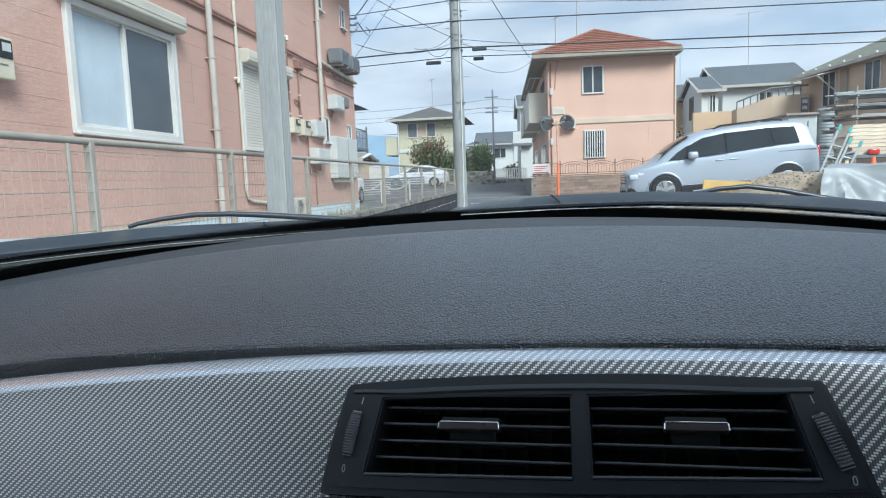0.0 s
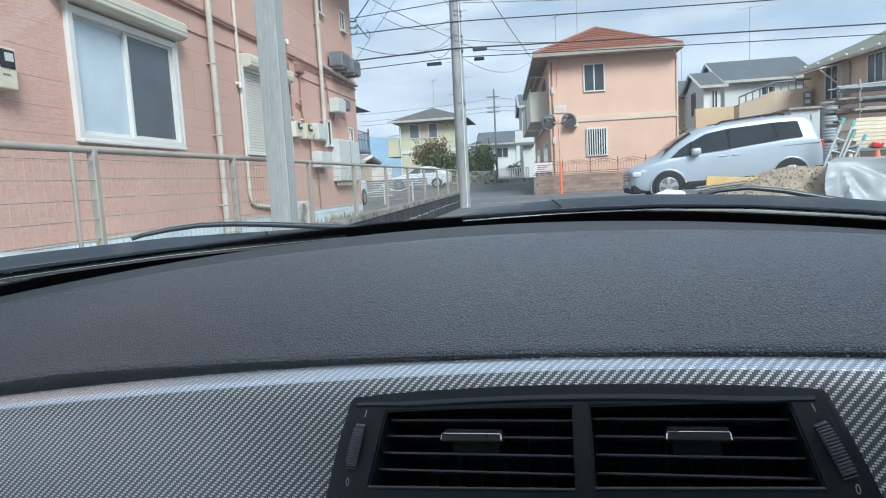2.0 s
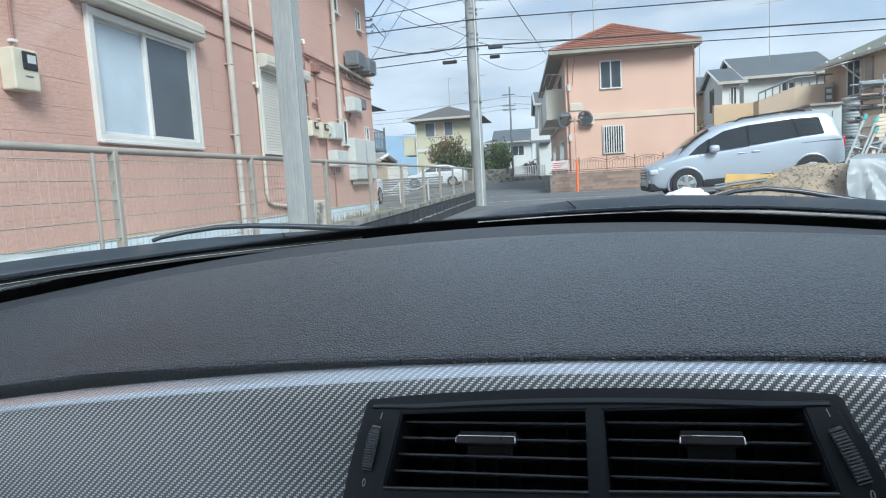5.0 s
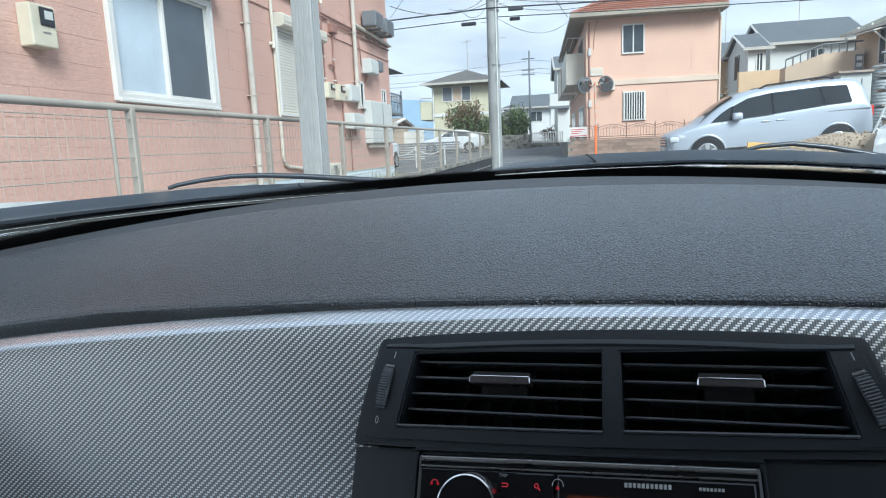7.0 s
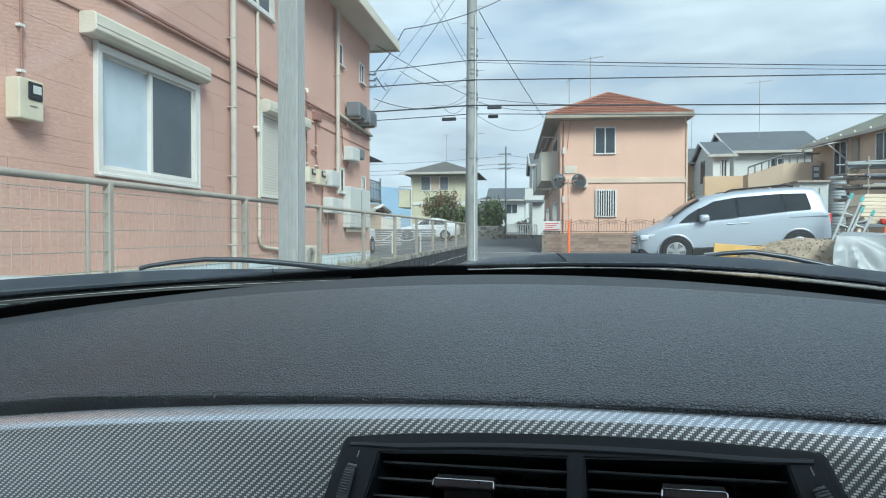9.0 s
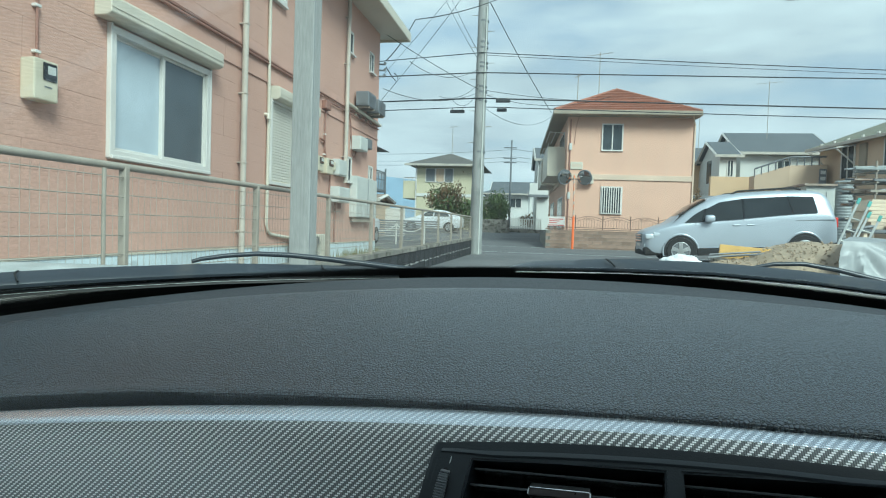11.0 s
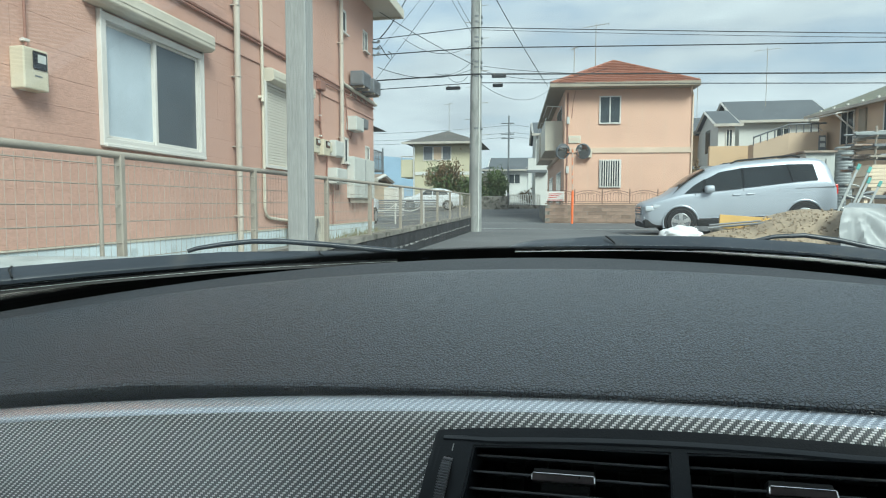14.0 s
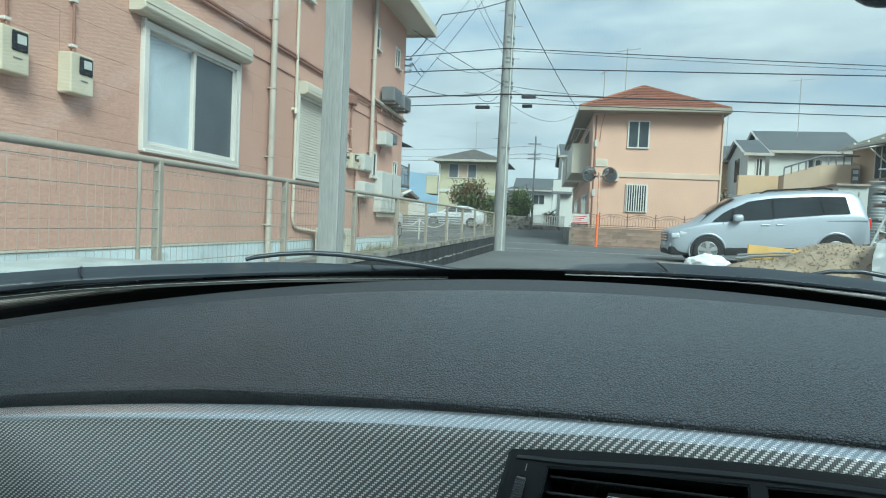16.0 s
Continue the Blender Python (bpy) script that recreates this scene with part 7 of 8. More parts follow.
for a0, a1, b0, b1 in ((-0.0785, -0.0408, -0.0245, -0.0160), (0.0532, 0.0868, -0.0222, -0.0135)):
    bm = B()
    box(bm, a0 + 0.0003, a1 - 0.0003, -0.0020, 0.012, b0 + 0.0030, b1, 0.0014, 2)
    box(bm, a0 + 0.004, a1 - 0.004, 0.006, 0.028, b0 - 0.007, b0 + 0.002, 0.001, 1)
    bm.transform(PANEL)
    tab = part("vent_tab", bm, DARKPLASTIC, VENT, "black sliding tab on the slats")
    bm = B()
    box(bm, a0 - 0.0002, a1 + 0.0002, -0.0060, 0.004, b0, b0 + 0.0050, 0.0009, 2)
    bm.transform(PANEL)
    part("tab_edge", bm, TABFACE, tab, "dull bronze front of the tab")
    bm = B()
    tube(bm, [(a0, -0.0061, b0 + 0.0008), (a0 + 0.0003, -0.0061, b0 + 0.0040), (a0 + 0.0010, -0.0061, b0 + 0.0047), (a1 - 0.0010, -0.0061, b0 + 0.0047), (a1 - 0.0003, -0.0061, b0 + 0.0040), (a1, -0.0061, b0 + 0.0008)], 0.0004, 6)
    bm.transform(PANEL)
    part("tab_rim", bm, CHROME, tab, "bright rim of the tab", True)


def thumb_wheel(top, low, half):
    """A ribbed wheel that shows through a slot; built upright, then leant."""
    lean = math.atan2(low[0] - top[0], top[1] - low[1])
    L = math.hypot(low[0] - top[0], top[1] - low[1])
    place = PANEL @ Matrix.Translation(((top[0] + low[0]) / 2, -0.0092, (top[1] + low[1]) / 2)) @ Matrix.Rotation(-lean, 4, "Y")
    bm = B()
    n = 24
    loop = [(half * 1.15 * math.cos(k * math.tau / n), (L / 2 + half * 0.6) * math.copysign(abs(math.sin(k * math.tau / n)) ** 0.7, math.sin(k * math.tau / n))) for k in range(n)]
    v = [bm.verts.new((x, -0.0002, z)) for x, z in loop]
    bm.faces.new(v)
    bm.transform(place)
    slot = part("wheel_slot", bm, DARKPLASTIC, VENT)
    bm = B()
    ribs = 17
    for i in range(ribs):
        f = (i + 0.5) / ribs * 2 - 1
        z, y = f * L / 2, -0.0046 * math.sqrt(max(0.02, 1 - f * f))
        box(bm, -half * 0.86, half * 0.86, y, 0.0, z - 0.00048, z + 0.00048, 0.0002, 1)
    box(bm, -half * 0.8, half * 0.8, -0.0022, 0.0, -L * 0.4, L * 0.4, 0.0003, 1)
    bm.transform(place)
    part("thumb_wheel", bm, RIB, slot, "ribbed black thumb wheel")
    bm = B()
    box(bm, -half * 0.8, half * 0.8, -0.0008, 0.0, L / 2 - 0.0004, L / 2 + 0.0006, 0.0002, 1)
    bm.transform(place)
    part("wheel_end", bm, SATIN, slot)


thumb_wheel((-0.1317, -0.0156), (-0.1351, -0.0430), 0.0037)
thumb_wheel((0.1300, -0.0132), (0.1392, -0.0405), 0.0040)


def writing(body, size, material, name, parent, at, turn=0.0, squash=1.0):
    cu = bpy.data.curves.new(name, "FONT")
    cu.body, cu.size, cu.align_x, cu.align_y, cu.extrude = body, size, "CENTER", "CENTER", 0.0001
    tmp = new("tmp_text", cu)
    bpy.context.view_layer.update()
    me = bpy.data.meshes.new_from_object(tmp.evaluated_get(bpy.context.evaluated_depsgraph_get()))
    bpy.data.objects.remove(tmp)
    me.transform(PANEL @ Matrix.Translation((at[0], at[2], at[1])) @ Matrix.Rotation(radians(90), 4, "X") @ Matrix.Rotation(radians(turn), 4, "Z") @ Matrix.Diagonal((squash, 1, 1, 1)))
    me.name = name
    me.materials.clear()
    me.materials.append(material)
    ob = new(name, me)
    ob.parent = parent
    return ob


for a, b, turn in ((-0.1292, -0.0085, -10), (0.1285, -0.0048, 16)):
    bm = B()
    box(bm, -0.0003, 0.0003, -0.0096, -0.0091, -0.0022, 0.0022)
    bm.transform(PANEL @ Matrix.Translation((a, 0, b)) @ Matrix.Rotation(radians(-turn), 4, "Y"))
    part("mark", bm, PRINT, VENT, "white printed stroke")
writing("0", 0.0068, PRINT, "numeral", VENT, (-0.1365, -0.0503, -0.0094), 0, 0.75)
writing("0", 0.0068, PRINT, "numeral", VENT, (0.1412, -0.0455, -0.0094), 0, 0.75)

# lower fascia and radio
FASCIA = plate([(-0.1512, -0.0668), (0.1540, -0.0555), (0.1500, -0.22), (-0.1440, -0.22)], [], -0.005, 0.02, PLASTIC, "console_fascia", CAR, "matt black centre console fascia", 0.002)
RTURN = PANEL @ Matrix.Translation((-0.0130, 0, -0.0618)) @ Matrix.Rotation(radians(-1.75), 4, "Y")


def radio_part(name, build, material, parent, label="", smooth=False):
    bm = B()
    build(bm)
    bm.transform(RTURN)
    return part(name, bm, material, parent, label, smooth)


def ring_flat(bm, x0, x1, z0, z1, w, y0, y1):
    box(bm, x0, x1, y0, y1, z1 - w, z1, 0.0006, 1)
    box(bm, x0, x1, y0, y1, z0, z0 + w, 0.0006, 1)
    box(bm, x0, x0 + w, y0, y1, z0 + w, z1 - w, 0.0006, 1)
    box(bm, x1 - w, x1, y0, y1, z0 + w, z1 - w, 0.0006, 1)


RADIO = radio_part("radio", lambda bm: box(bm, -0.0925, 0.0935, -0.011, 0.03, -0.0560, -0.0042, 0.002, 2), GLOSSBLACK, CAR, "black single-slot radio with a chrome knob and amber display")
radio_part("sleeve", lambda bm: ring_flat(bm, -0.0958, 0.0958, -0.0590, 0.0, 0.0022, -0.0085, 0.0), PLASTIC, RADIO, "black metal sleeve")
radio_part("top_strip", lambda bm: (box(bm, -0.0905, 0.0915, -0.0125, -0.010, -0.0078, -0.0052, 0.0006, 1), box(bm, -0.0905, 0.0915, -0.0118, -0.010, -0.0112, -0.0100, 0.0003, 1)), SATIN, RADIO)
radio_part("face", lambda bm: box(bm, -0.0900, -0.0110, -0.0135, -0.010, -0.0545, -0.0120, 0.0012, 2), GLOSSBLACK, RADIO)
radio_part("display_window", lambda bm: box(bm, -0.0095, 0.0900, -0.0130, -0.010, -0.0545, -0.0120, 0.0012, 2), GLOSSBLACK, RADIO)
radio_part("display", lambda bm: box(bm, -0.0040, 0.0720, -0.0134, -0.0128, -0.0520, -0.0225), AMBER, RADIO, "dim amber display")


for x, w, z in ((0.002, 0.006, -0.029), (0.009, 0.008, -0.029), (0.028, 0.010, -0.029), (0.050, 0.005, -0.029), (0.058, 0.008, -0.029), (0.001, 0.012, -0.035), (0.016, 0.009, -0.035)):
    radio_part("lcd_mark", lambda bm: box(bm, x, x + w, -0.0138, -0.0134, z, z + 0.0022), LCD_RED, RADIO)


def brand_bars(bm):
    for k in range(11):
        box(bm, 0.0262 + k * 0.0022, 0.0278 + k * 0.0022, -0.0136, -0.0129, -0.0172, -0.0148)
    for k in range(7):
        box(bm, 0.0630 + k * 0.0018, 0.0643 + k * 0.0018, -0.0136, -0.0129, -0.0170, -0.0154)


radio_part("maker_mark", brand_bars, PRINT, RADIO, "pale unlettered maker's marks")


def disc(bm, c, r, y0, y1, n=40):
    tube(bm, [(c[0], y0, c[1]), (c[0], y1, c[1])], r, n)


KC = (-0.0575, -0.0315)
KNOB = radio_part("knob", lambda bm: disc(bm, KC, 0.0155, -0.010, -0.026), GLOSSBLACK, RADIO, "gloss black volume knob", True)


def knob_ring(bm):
    n = 48
    prof = [(0.0158, -0.0265), (0.0166, -0.0262), (0.0180, -0.020), (0.0184, -0.0135)]
    rr = [[bm.verts.new((KC[0] + r * math.cos(k * math.tau / n), y, KC[1] + r * math.sin(k * math.tau / n))) for k in range(n)] for r, y in prof]
    for q, w in zip(rr, rr[1:]):
        for k in range(n):
            bm.faces.new((q[k], q[(k + 1) % n], w[(k + 1) % n], w[k]))


radio_part("chrome_ring", knob_ring, CHROME, KNOB, "polished chrome ring", True)
for wx0, wx1, wz0, wz1 in ((-0.0895, -0.0705, -0.0345, -0.0315), (-0.0365, -0.0270, -0.0335, -0.0305), (-0.0255, -0.0090, -0.0350, -0.0300)):
    radio_part("chrome_wing", lambda bm: box(bm, wx0, wx1, -0.0160, -0.013, wz0, wz1, 0.0008, 2), CHROME, RADIO, "chrome button bar", True)


def handset(bm):
    tube(bm, [(-0.0862, -0.0142, -0.0202), (-0.0850, -0.0142, -0.0182), (-0.0830, -0.0142, -0.0177), (-0.0810, -0.0142, -0.0182), (-0.0798, -0.0142, -0.0202)], 0.0004, 6)
    box(bm, -0.0868, -0.0850, -0.0146, -0.0138, -0.0218, -0.0200)
    box(bm, -0.0812, -0.0794, -0.0146, -0.0138, -0.0218, -0.0200)


def back_icon(bm):
    tube(bm, [(-0.0432, -0.0142, -0.0180), (-0.0384, -0.0142, -0.0180), (-0.0378, -0.0142, -0.0192), (-0.0384, -0.0142, -0.0205), (-0.0432, -0.0142, -0.0205)], 0.0005, 6)


def lens_icon(bm):
    tube(bm, [(-0.0212 + 0.0016 * math.cos(a), -0.0142, -0.0188 + 0.0016 * math.sin(a)) for a in np.linspace(0, math.tau, 15)], 0.0005, 6)
    tube(bm, [(-0.0200, -0.0142, -0.0200), (-0.0182, -0.0142, -0.0220)], 0.0006, 6)


def eject_icon(bm):
    v = [bm.verts.new(p) for p in ((-0.0106, -0.0146, -0.0205), (-0.0072, -0.0146, -0.0205), (-0.0089, -0.0146, -0.0172))]
    bm.faces.new(v)


SHIFT = {"call_symbol": 0.0030, "return_symbol": 0.0020, "search_symbol": 0.0005, "eject_symbol": 0.0}


def shrunk(bm, fn, dx):
    fn(bm)
    mid = sum((v.co for v in bm.verts), Vector()) / len(bm.verts)
    for v in bm.verts:
        v.co = mid + (v.co - mid) * 0.68 + Vector((dx, 0, 0))


for nm, fn in (("call_symbol", handset), ("return_symbol", back_icon), ("search_symbol", lens_icon), ("eject_symbol", eject_icon)):
    ob = radio_part(nm, lambda bm: shrunk(bm, fn, SHIFT[nm]), RED_LED, RADIO, "small red lit symbol")
writing("DISP", 0.0022, PRINT, "button_word", RADIO, (-0.0518, -0.0772, -0.0143))
radio_part("eject_ring", lambda bm: tube(bm, [(-0.0089 + 0.0030 * math.cos(a), -0.0138, -0.0184 + 0.0036 * math.sin(a)) for a in np.linspace(0, math.pi, 14)], 0.0003, 6), SATIN, RADIO, "", True)
radio_part("jack_socket", lambda bm: tube(bm, [(0.0822 + 0.0042 * math.cos(a), -0.0135, -0.0265 + 0.0042 * math.sin(a)) for a in np.linspace(0, math.tau, 25)], 0.0007, 6), PLASTIC, RADIO, "", True)
radio_part("button_gap", lambda bm: (box(bm, -0.0895, -0.0330, -0.0138, -0.0133, -0.0128, -0.0122), box(bm, -0.0330, -0.0112, -0.0138, -0.0133, -0.0262, -0.0256)), SLAT, RADIO)


# windscreen: clear pane, black border, dotted border
def glass_v(u, w):
    return 0.447 - 0.42 * u * u - 2.0 * (w - far_w(u) - 0.006)


bm = B()
ws = [0.0, 0.03, 0.08, 0.15, 0.23, 0.31, 0.40]
sheet(bm, [[(u * (1 - 0.25 * k / 0.37), glass_v(u, far_w(u) + 0.006 + k), far_w(u) + 0.006 + k) for u in np.linspace(-0.78, 0.78, 33)] for k in ws])
gl = part("windscreen", bm, WINDSCREEN, CAR, "clear raked windscreen", True)
gl.visible_shadow = False
bm = B()
sheet(bm, [[(u, glass_v(u, far_w(u) + 0.006 + k) - 0.002, far_w(u) + 0.006 + k) for u in np.linspace(-0.85, 0.78, 60)] for k in (-0.05, -0.02, 0.0)])
part("screen_border", bm, FRIT, CAR, "black ceramic border of the windscreen", True)
bm = B()
ul = list(np.linspace(-0.85, 0.78, 60))
def dot_h(u):
    return 0.006 + 0.010 * min(1.0, max(0.0, (-0.25 - u) / 0.4))


sheet(bm, [[(u, glass_v(u, far_w(u) + 0.006 + k * dot_h(u)) - 0.002, far_w(u) + 0.006 + k * dot_h(u)) for u in ul] for k in (0.0, 1.0)], [[(u, k * 0.022) for u in ul] for k in (0.0, 1.0)])
part("dotted_border", bm, FRITDOT, CAR, "dotted edge of the black border", True)


# wipers
def wiper(u_list, top, low, gap, label):
    us = np.linspace(u_list[0], u_list[-1], 60)
    wp = part("wiper", blade(us, u_list, top, low, 0.0, 1.0, gap), RUBBER, CAR, label, True)
    return wp


def blade(us, cu, top, low, f0, f1, gap):
    bm = B()
    rows = []
    for u in us:
        t, l = float(np.interp(u, cu, top)), float(np.interp(u, cu, low))
        a, b = l + (t - l) * f0, l + (t - l) * f1
        vm = glass_v(u, (a + b) / 2) + gap
        rows.append([(u, vm + 0.010, a), (u, vm - 0.002, a), (u, vm - 0.003, a + (b - a) * 0.22), (u, vm - 0.001, a + (b - a) * 0.40), (u, vm + 0.018, b), (u, vm + 0.022, b - (b - a) * 0.1), (u, vm + 0.018, a)])
    sheet(bm, rows)
    bm.verts.ensure_lookup_table()
    k = 7
    bm.faces.new([bm.verts[i] for i in range(k)])
    bm.faces.new([bm.verts[i] for i in range(len(bm.verts) - k, len(bm.verts))][::-1])
    return bm


R_U = [-0.104, -0.095, -0.07, 0.03, 0.15, 0.25, 0.35, 0.43, 0.60]
R_T = [0.0935, 0.0965, 0.1010, 0.1035, 0.0985, 0.0885, 0.0745, 0.060, 0.020]
R_L = [0.0915, 0.0915, 0.0910, 0.0890, 0.0840, 0.0745, 0.0600, 0.046, 0.008]
L_U = [-0.86, -0.75, -0.65, -0.58, -0.457, -0.35, -0.25, -0.16]
L_T = [0.085, 0.102, 0.1085, 0.1095, 0.1085, 0.1015, 0.0955, 0.0890]
L_L = [0.064, 0.082, 0.0905, 0.0925, 0.0935, 0.0910, 0.0890, 0.0865]
for cu, top, low, seams, lab in ((R_U, R_T, R_L, (0.028,), "flat black wiper blade resting on the windscreen"), (L_U, L_T, L_L, (-0.636, -0.343), "flat black wiper blade resting on the windscreen")):
    wp = wiper(cu, top, low, 0.012, lab)
    for sm in seams:
        bm = B()
        t, l = float(np.interp(sm, cu, top)), float(np.interp(sm, cu, low))
        v0 = glass_v(sm, (t + l) / 2) + 0.012
        tube(bm, [(sm - 0.006, v0 + 0.008, t + 0.0005), (sm - 0.003, v0 + 0.0, t - 0.002), (sm + 0.004, v0 - 0.004, l + (t - l) * 0.4)], 0.0012, 6)
        part("blade_joint", bm, DARKPLASTIC, wp)
    drop = 0.0030 if cu is R_U else 0.0105
    lip_us = np.linspace(cu[1], cu[-2], 50)
    bm = B()
    rows = []
    for u in lip_us:
        l = float(np.interp(u, cu, low))
        v0 = glass_v(u, l) + 0.006
        rows.append([(u, v0 + 0.004, l - 0.0002), (u, v0 - 0.002, l - 0.0004), (u, v0 - 0.004, l - drop + 0.0004), (u, v0 + 0.002, l - drop)])
    sheet(bm, rows)
    part("rubber_lip", bm, DARKPLASTIC, wp, "", True)
    # pale strip below the blade: a glint drawn by its colour alone
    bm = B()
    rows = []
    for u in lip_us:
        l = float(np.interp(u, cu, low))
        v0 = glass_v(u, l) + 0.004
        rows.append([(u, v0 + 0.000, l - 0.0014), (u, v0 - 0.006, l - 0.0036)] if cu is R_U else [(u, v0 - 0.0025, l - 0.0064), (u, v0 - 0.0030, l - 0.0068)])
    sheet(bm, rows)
    part("wet_edge", bm, EDGE_GLINT if cu is R_U else COWL, wp, "pale strip painted as a glint along the rubber", True)
    if cu is not R_U:
        for d in (0.0022, 0.0042):
            bm = B()
            tube(bm, [(u, glass_v(u, float(np.interp(u, cu, low))) + 0.0035, float(np.interp(u, cu, low)) - d) for u in lip_us], 0.0006, 6)
            part("rubber_rib", bm, RUBBER, wp, "", True)
    for u in np.arange(cu[1] + 0.03, cu[-2], 0.062):
        l = float(np.interp(u, cu, low))
        v0 = glass_v(u, l) + 0.006
        bm = B()
        box(bm, u - 0.004, u + 0.004, v0 - 0.006, v0 + 0.002, l - 0.003, l + 0.001, 0.0008, 1)
        part("claw", bm, DARKPLASTIC, wp)


def arm(points, r0, r1, label):
    bm = B()
    tube(bm, points, r0, 10, r1)
    return part("wiper_arm", bm, RUBBER, CAR, label, True)


arm([(-0.50, 0.35, 0.1115), (-0.49, 0.355, 0.1145), (-0.465, 0.37, 0.1175), (-0.43, 0.385, 0.1190), (-0.39, 0.40, 0.1160), (-0.343, 0.415, 0.1095), (-0.29, 0.43, 0.101), (-0.24, 0.44, 0.093), (-0.21, 0.445, 0.086)], 0.0026, 0.0045, "curved black wiper arm")
arm([(0.195, 0.44, 0.088), (0.205, 0.44, 0.0915), (0.225, 0.44, 0.0950), (0.26, 0.44, 0.0950), (0.30, 0.44, 0.087), (0.35, 0.44, 0.073), (0.42, 0.43, 0.055), (0.5, 0.41, 0.030)], 0.0022, 0.004, "curved black wiper arm")

# bonnet and wings ahead of the screen
bm = B()
rows = []
for v in (0.52, 0.60, 0.75, 0.95, 1.15, 1.3, 1.38):
    rows.append([(u, v - 0.30 * u * u, 0.052 + 0.075 * abs(u + 0.05) ** 1.2 * (u < 0) - 0.16 * max(0, v - 0.7) - 0.6 * max(0, v - 1.2) ** 1.5 - (0.3 * u * u if u > 0 else 0)) for u in np.linspace(-0.80, 0.80, 25)])
sheet(bm, rows)
part("bonnet", bm, BONNET, CAR, "silver bonnet", True)
bm = B()
sheet(bm, [[(u, v - 0.34 * u * u, 0.057 + 0.075 * abs(u + 0.05) ** 1.2 * (u < 0) - (0.3 * u * u if u > 0 else 0) + dz) for u in np.linspace(-0.80, -0.28, 15)] for v, dz in ((0.462, -0.006), (0.50, 0.0), (0.56, 0.002), (0.62, 0.002), (0.63, -0.004))])
part("cowl", bm, COWL, CAR, "grey plastic cowl under the wipers, pale as if reflecting sky", True)
bm = B()
for s in (-1, 1):
    box(bm, s * 0.82 - 0.06, s * 0.82 + 0.06, -3.0, 1.1, -0.72, -0.06, 0.03, 2)
box(bm, -0.8, 0.8, 1.05, 1.16, -0.72, -0.10, 0.03, 2)
box(bm, -0.86, 0.86, -3.05, -2.95, -0.72, 0.0, 0.03, 2)
box(bm, -0.8, 0.8, -3.0, 1.1, -0.74, -0.70)
part("lower_body", bm, BONNET, CAR)
# unseen roof, pillars and doors, added to limit the light on the dashboard
bm = B()
box(bm, -0.68, 0.68, -2.25, -0.41, 0.475, 0.50, 0.01, 1)
part("roof_lining", bm, HEADLINER, CAR, "pale roof lining, unseen, added to shape the cabin light")
bm = B()
box(bm, -0.70, 0.70, -2.27, -0.39, 0.502, 0.53, 0.012, 2)
part("roof", bm, BONNET, CAR, "silver roof, unseen, added to keep sky light off the dashboard")
for s in (-1, 1):
    bm = B()
    tube(bm, [(s * 0.86, 0.16, 0.02), (s * 0.72, -0.12, 0.30), (s * 0.62, -0.38, 0.47)], 0.045, 10)
    part("pillar", bm, HEADLINER, CAR, "", True)
    bm = B()
    box(bm, s * 0.68 - 0.03, s * 0.68 + 0.03, -1.35, -1.2, -0.1, 0.49, 0.01, 1)
    box(bm, s * 0.66 - 0.04, s * 0.66 + 0.04, -2.62, -2.3, -0.1, 0.5, 0.01, 1)
    part("side_pillar", bm, HEADLINER, CAR)
    # rail out of view, added to stop sun reaching the trim
    bm = B()
    box(bm, s * 0.70 - 0.03, s * 0.70 + 0.03, -2.35, -0.33, 0.40, 0.50, 0.012, 1)
    part("roof_side_rail", bm, HEADLINER, CAR)
    bm = B()
    box(bm, s * 0.72 - 0.03, s * 0.72 + 0.03, -2.9, 0.05, -0.68, 0.03, 0.02, 2)
    part("door_card", bm, DOORCARD, CAR)
# seats out of view, added to block light from behind the vents
for s in (-1, 1):
    bm = B()
    box(bm, s * 0.36 - 0.25, s * 0.36 + 0.25, -1.15, -0.98, -0.45, 0.22, 0.06, 3)
    box(bm, s * 0.36 - 0.13, s * 0.36 + 0.13, -1.17, -1.07, 0.22, 0.40, 0.04, 3)
    box(bm, s * 0.36 - 0.25, s * 0.36 + 0.25, -1.05, -0.55, -0.55, -0.36, 0.05, 3)
    part("seat", bm, SEATCLOTH, CAR, "dark cloth front seat, unseen, added to shade the vents", True)
bm = B()
box(bm, -0.68, 0.68, -2.55, -2.40, -0.5, 0.25, 0.05, 2)
part("rear_seat", bm, SEATCLOTH, CAR, "dark cloth rear bench, unseen, added to shade the vents", True)
bm = B()
got = bmesh.ops.create_uvsphere(bm, u_segments=24, v_segments=14, radius=1.0)["verts"]
for v in got:
    p = v.co
    v.co = (0.098 + 0.0275 * math.copysign(abs(p.x) ** 0.8, p.x), 0.05 + 0.018 * p.y, 0.328 + 0.036 * math.copysign(abs(p.z) ** 0.75, p.z))
part("rear_view_mirror", bm, GLOSSBLACK, CAR, "black foot of the rear-view mirror", True)


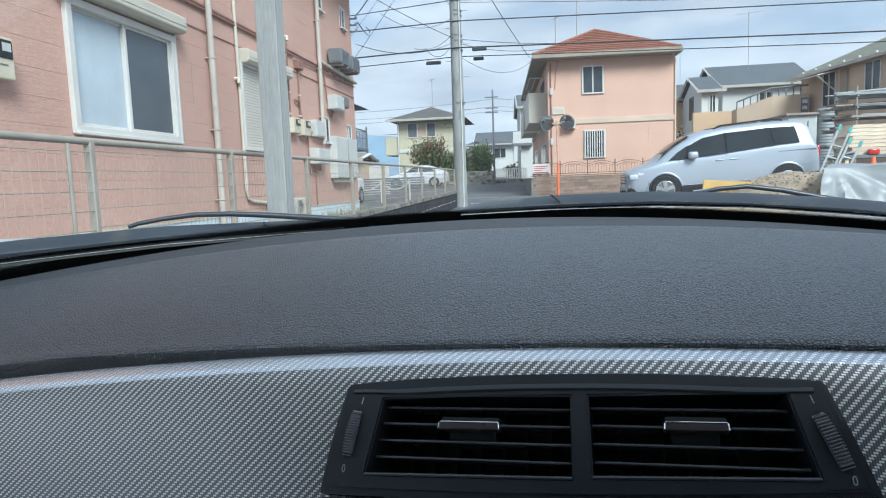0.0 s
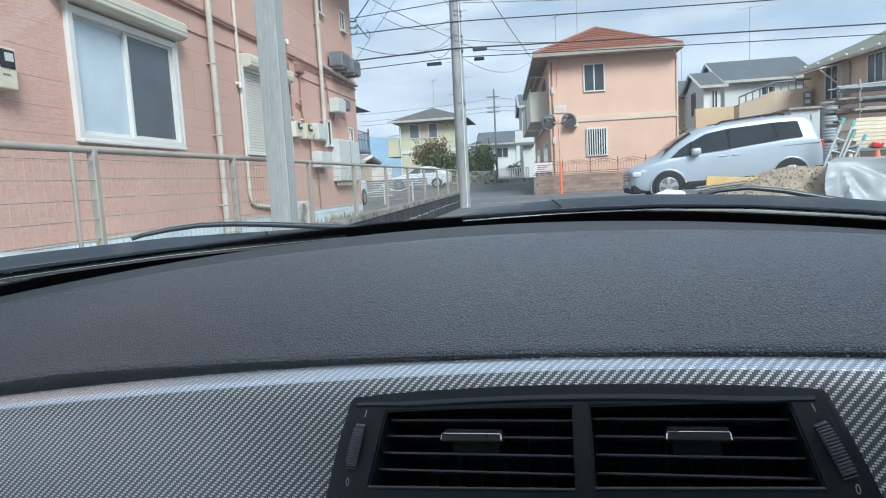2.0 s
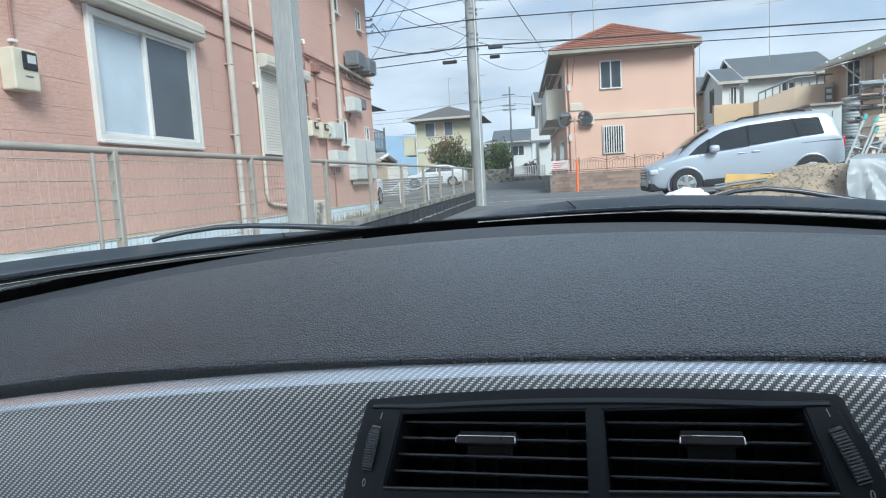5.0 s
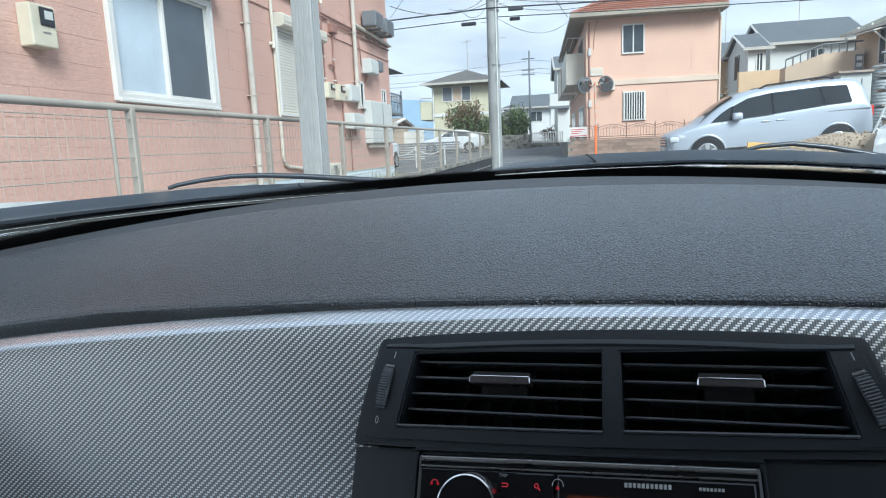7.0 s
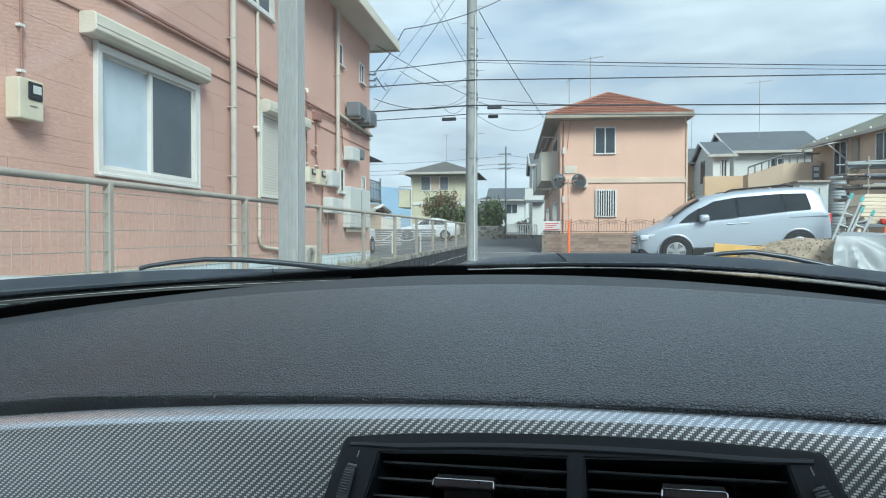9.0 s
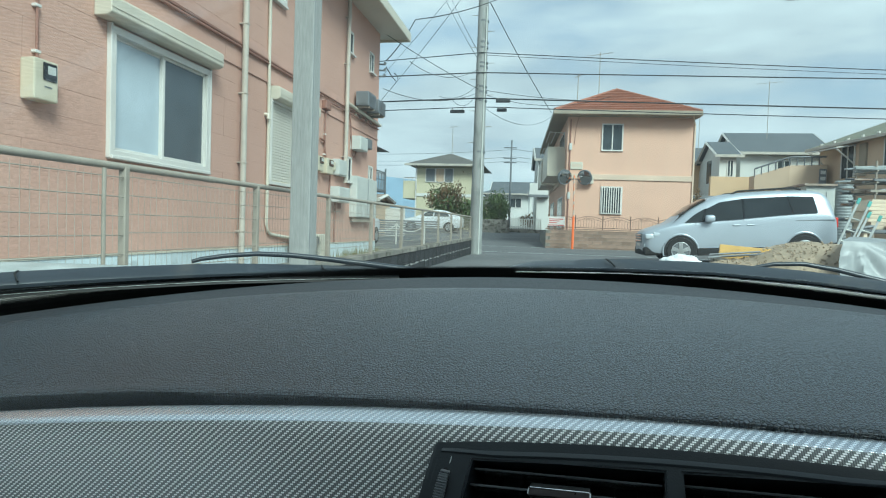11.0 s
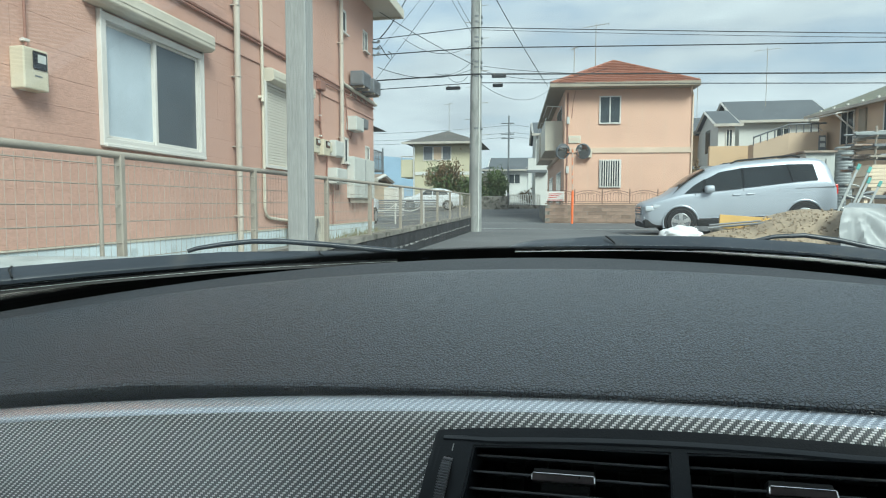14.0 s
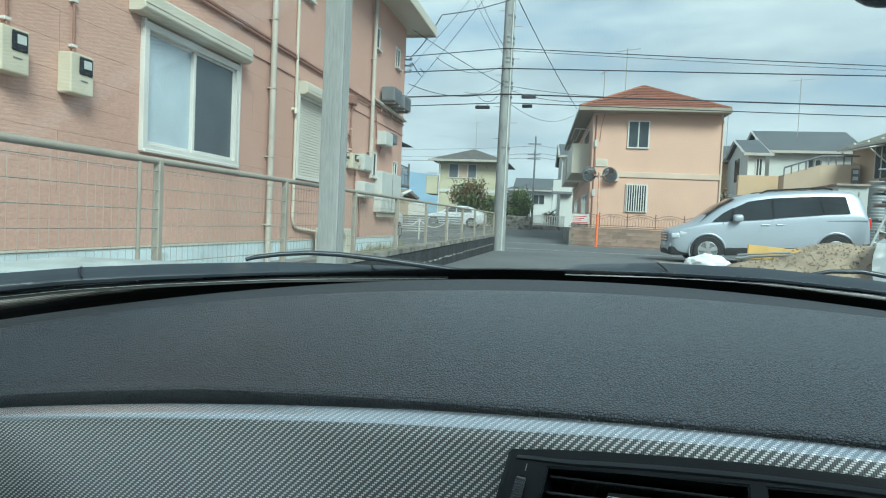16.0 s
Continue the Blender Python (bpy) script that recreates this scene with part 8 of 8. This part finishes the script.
# ---- pieces of walls, last ----
def siding():
    y0, y1, top = PINKSPAN
    rows = np.arange(0.395, top, 0.235)
    n = 0
    for r, z in enumerate(rows):
        y = y0 - (1.2 if r // 2 % 2 else 0.0)
        while y < y1:
            a, b, c, d = max(y, y0), min(y + 3.03, y1), z + 0.0007, min(z + 0.2343, top)
            if b - a > 0.02:
                bm = B()
                for q0, q1, s0, s1 in minus((a + 0.002, b - 0.002, c, d), [(h0 - 0.01, h1 + 0.01, k0 - 0.01, k1 + 0.01) for h0, h1, k0, k1 in PINKHOLES]):
                    box(bm, WX - 0.014, WX, q0, q1, s0, s1, 0.0008, 1)
                if len(bm.verts):
                    part("siding_board", bm, SIDING, PINKWALL)
                else:
                    bm.free()
            y += 3.03


siding()


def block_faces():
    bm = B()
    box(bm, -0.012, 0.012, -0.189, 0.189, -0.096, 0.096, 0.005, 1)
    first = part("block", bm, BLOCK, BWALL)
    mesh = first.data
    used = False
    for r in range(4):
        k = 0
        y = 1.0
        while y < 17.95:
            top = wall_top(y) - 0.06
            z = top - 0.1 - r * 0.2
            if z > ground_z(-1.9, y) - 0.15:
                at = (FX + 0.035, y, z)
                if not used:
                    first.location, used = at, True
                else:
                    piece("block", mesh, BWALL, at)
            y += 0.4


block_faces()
# lime that has run out of the bed joint under the first course
bm = B()
rnd = random.Random(21)
y = 1.0
while y < 17.8:
    for k in range(3):
        a = y + rnd.uniform(-0.17, 0.0)
        b = min(a + rnd.uniform(0.06, 0.22), y + 0.18)
        z = wall_top(y) - 0.06 - 0.2 + rnd.uniform(-0.012, 0.012)
        h = rnd.uniform(0.006, 0.016)
        if b > a + 0.02:
            box(bm, FX + 0.030, FX + 0.0495, a, b, z - h, z + h * 0.5, 0.003, 1)
    y += 0.4
part("lime_streaks", bm, LIMEBLOOM, BWALL, "pale lime streaks along the bed joint")


def brown_blocks():
    bm = B()
    box(bm, -0.193, 0.193, -0.012, 0.012, -0.069, 0.069, 0.004, 1)
    first = part("block", bm, BROWNBLOCK, GW)
    used = False
    for r in range(6):
        x = 0.2 + (0.2 if r % 2 else 0.0)
        while x < 9.3:
            at = (x, 0.02, 0.08 + r * 0.146)
            if not used:
                first.location, used = at, True
            else:
                piece("block", first.data, GW, at)
            x += 0.4


brown_blocks()
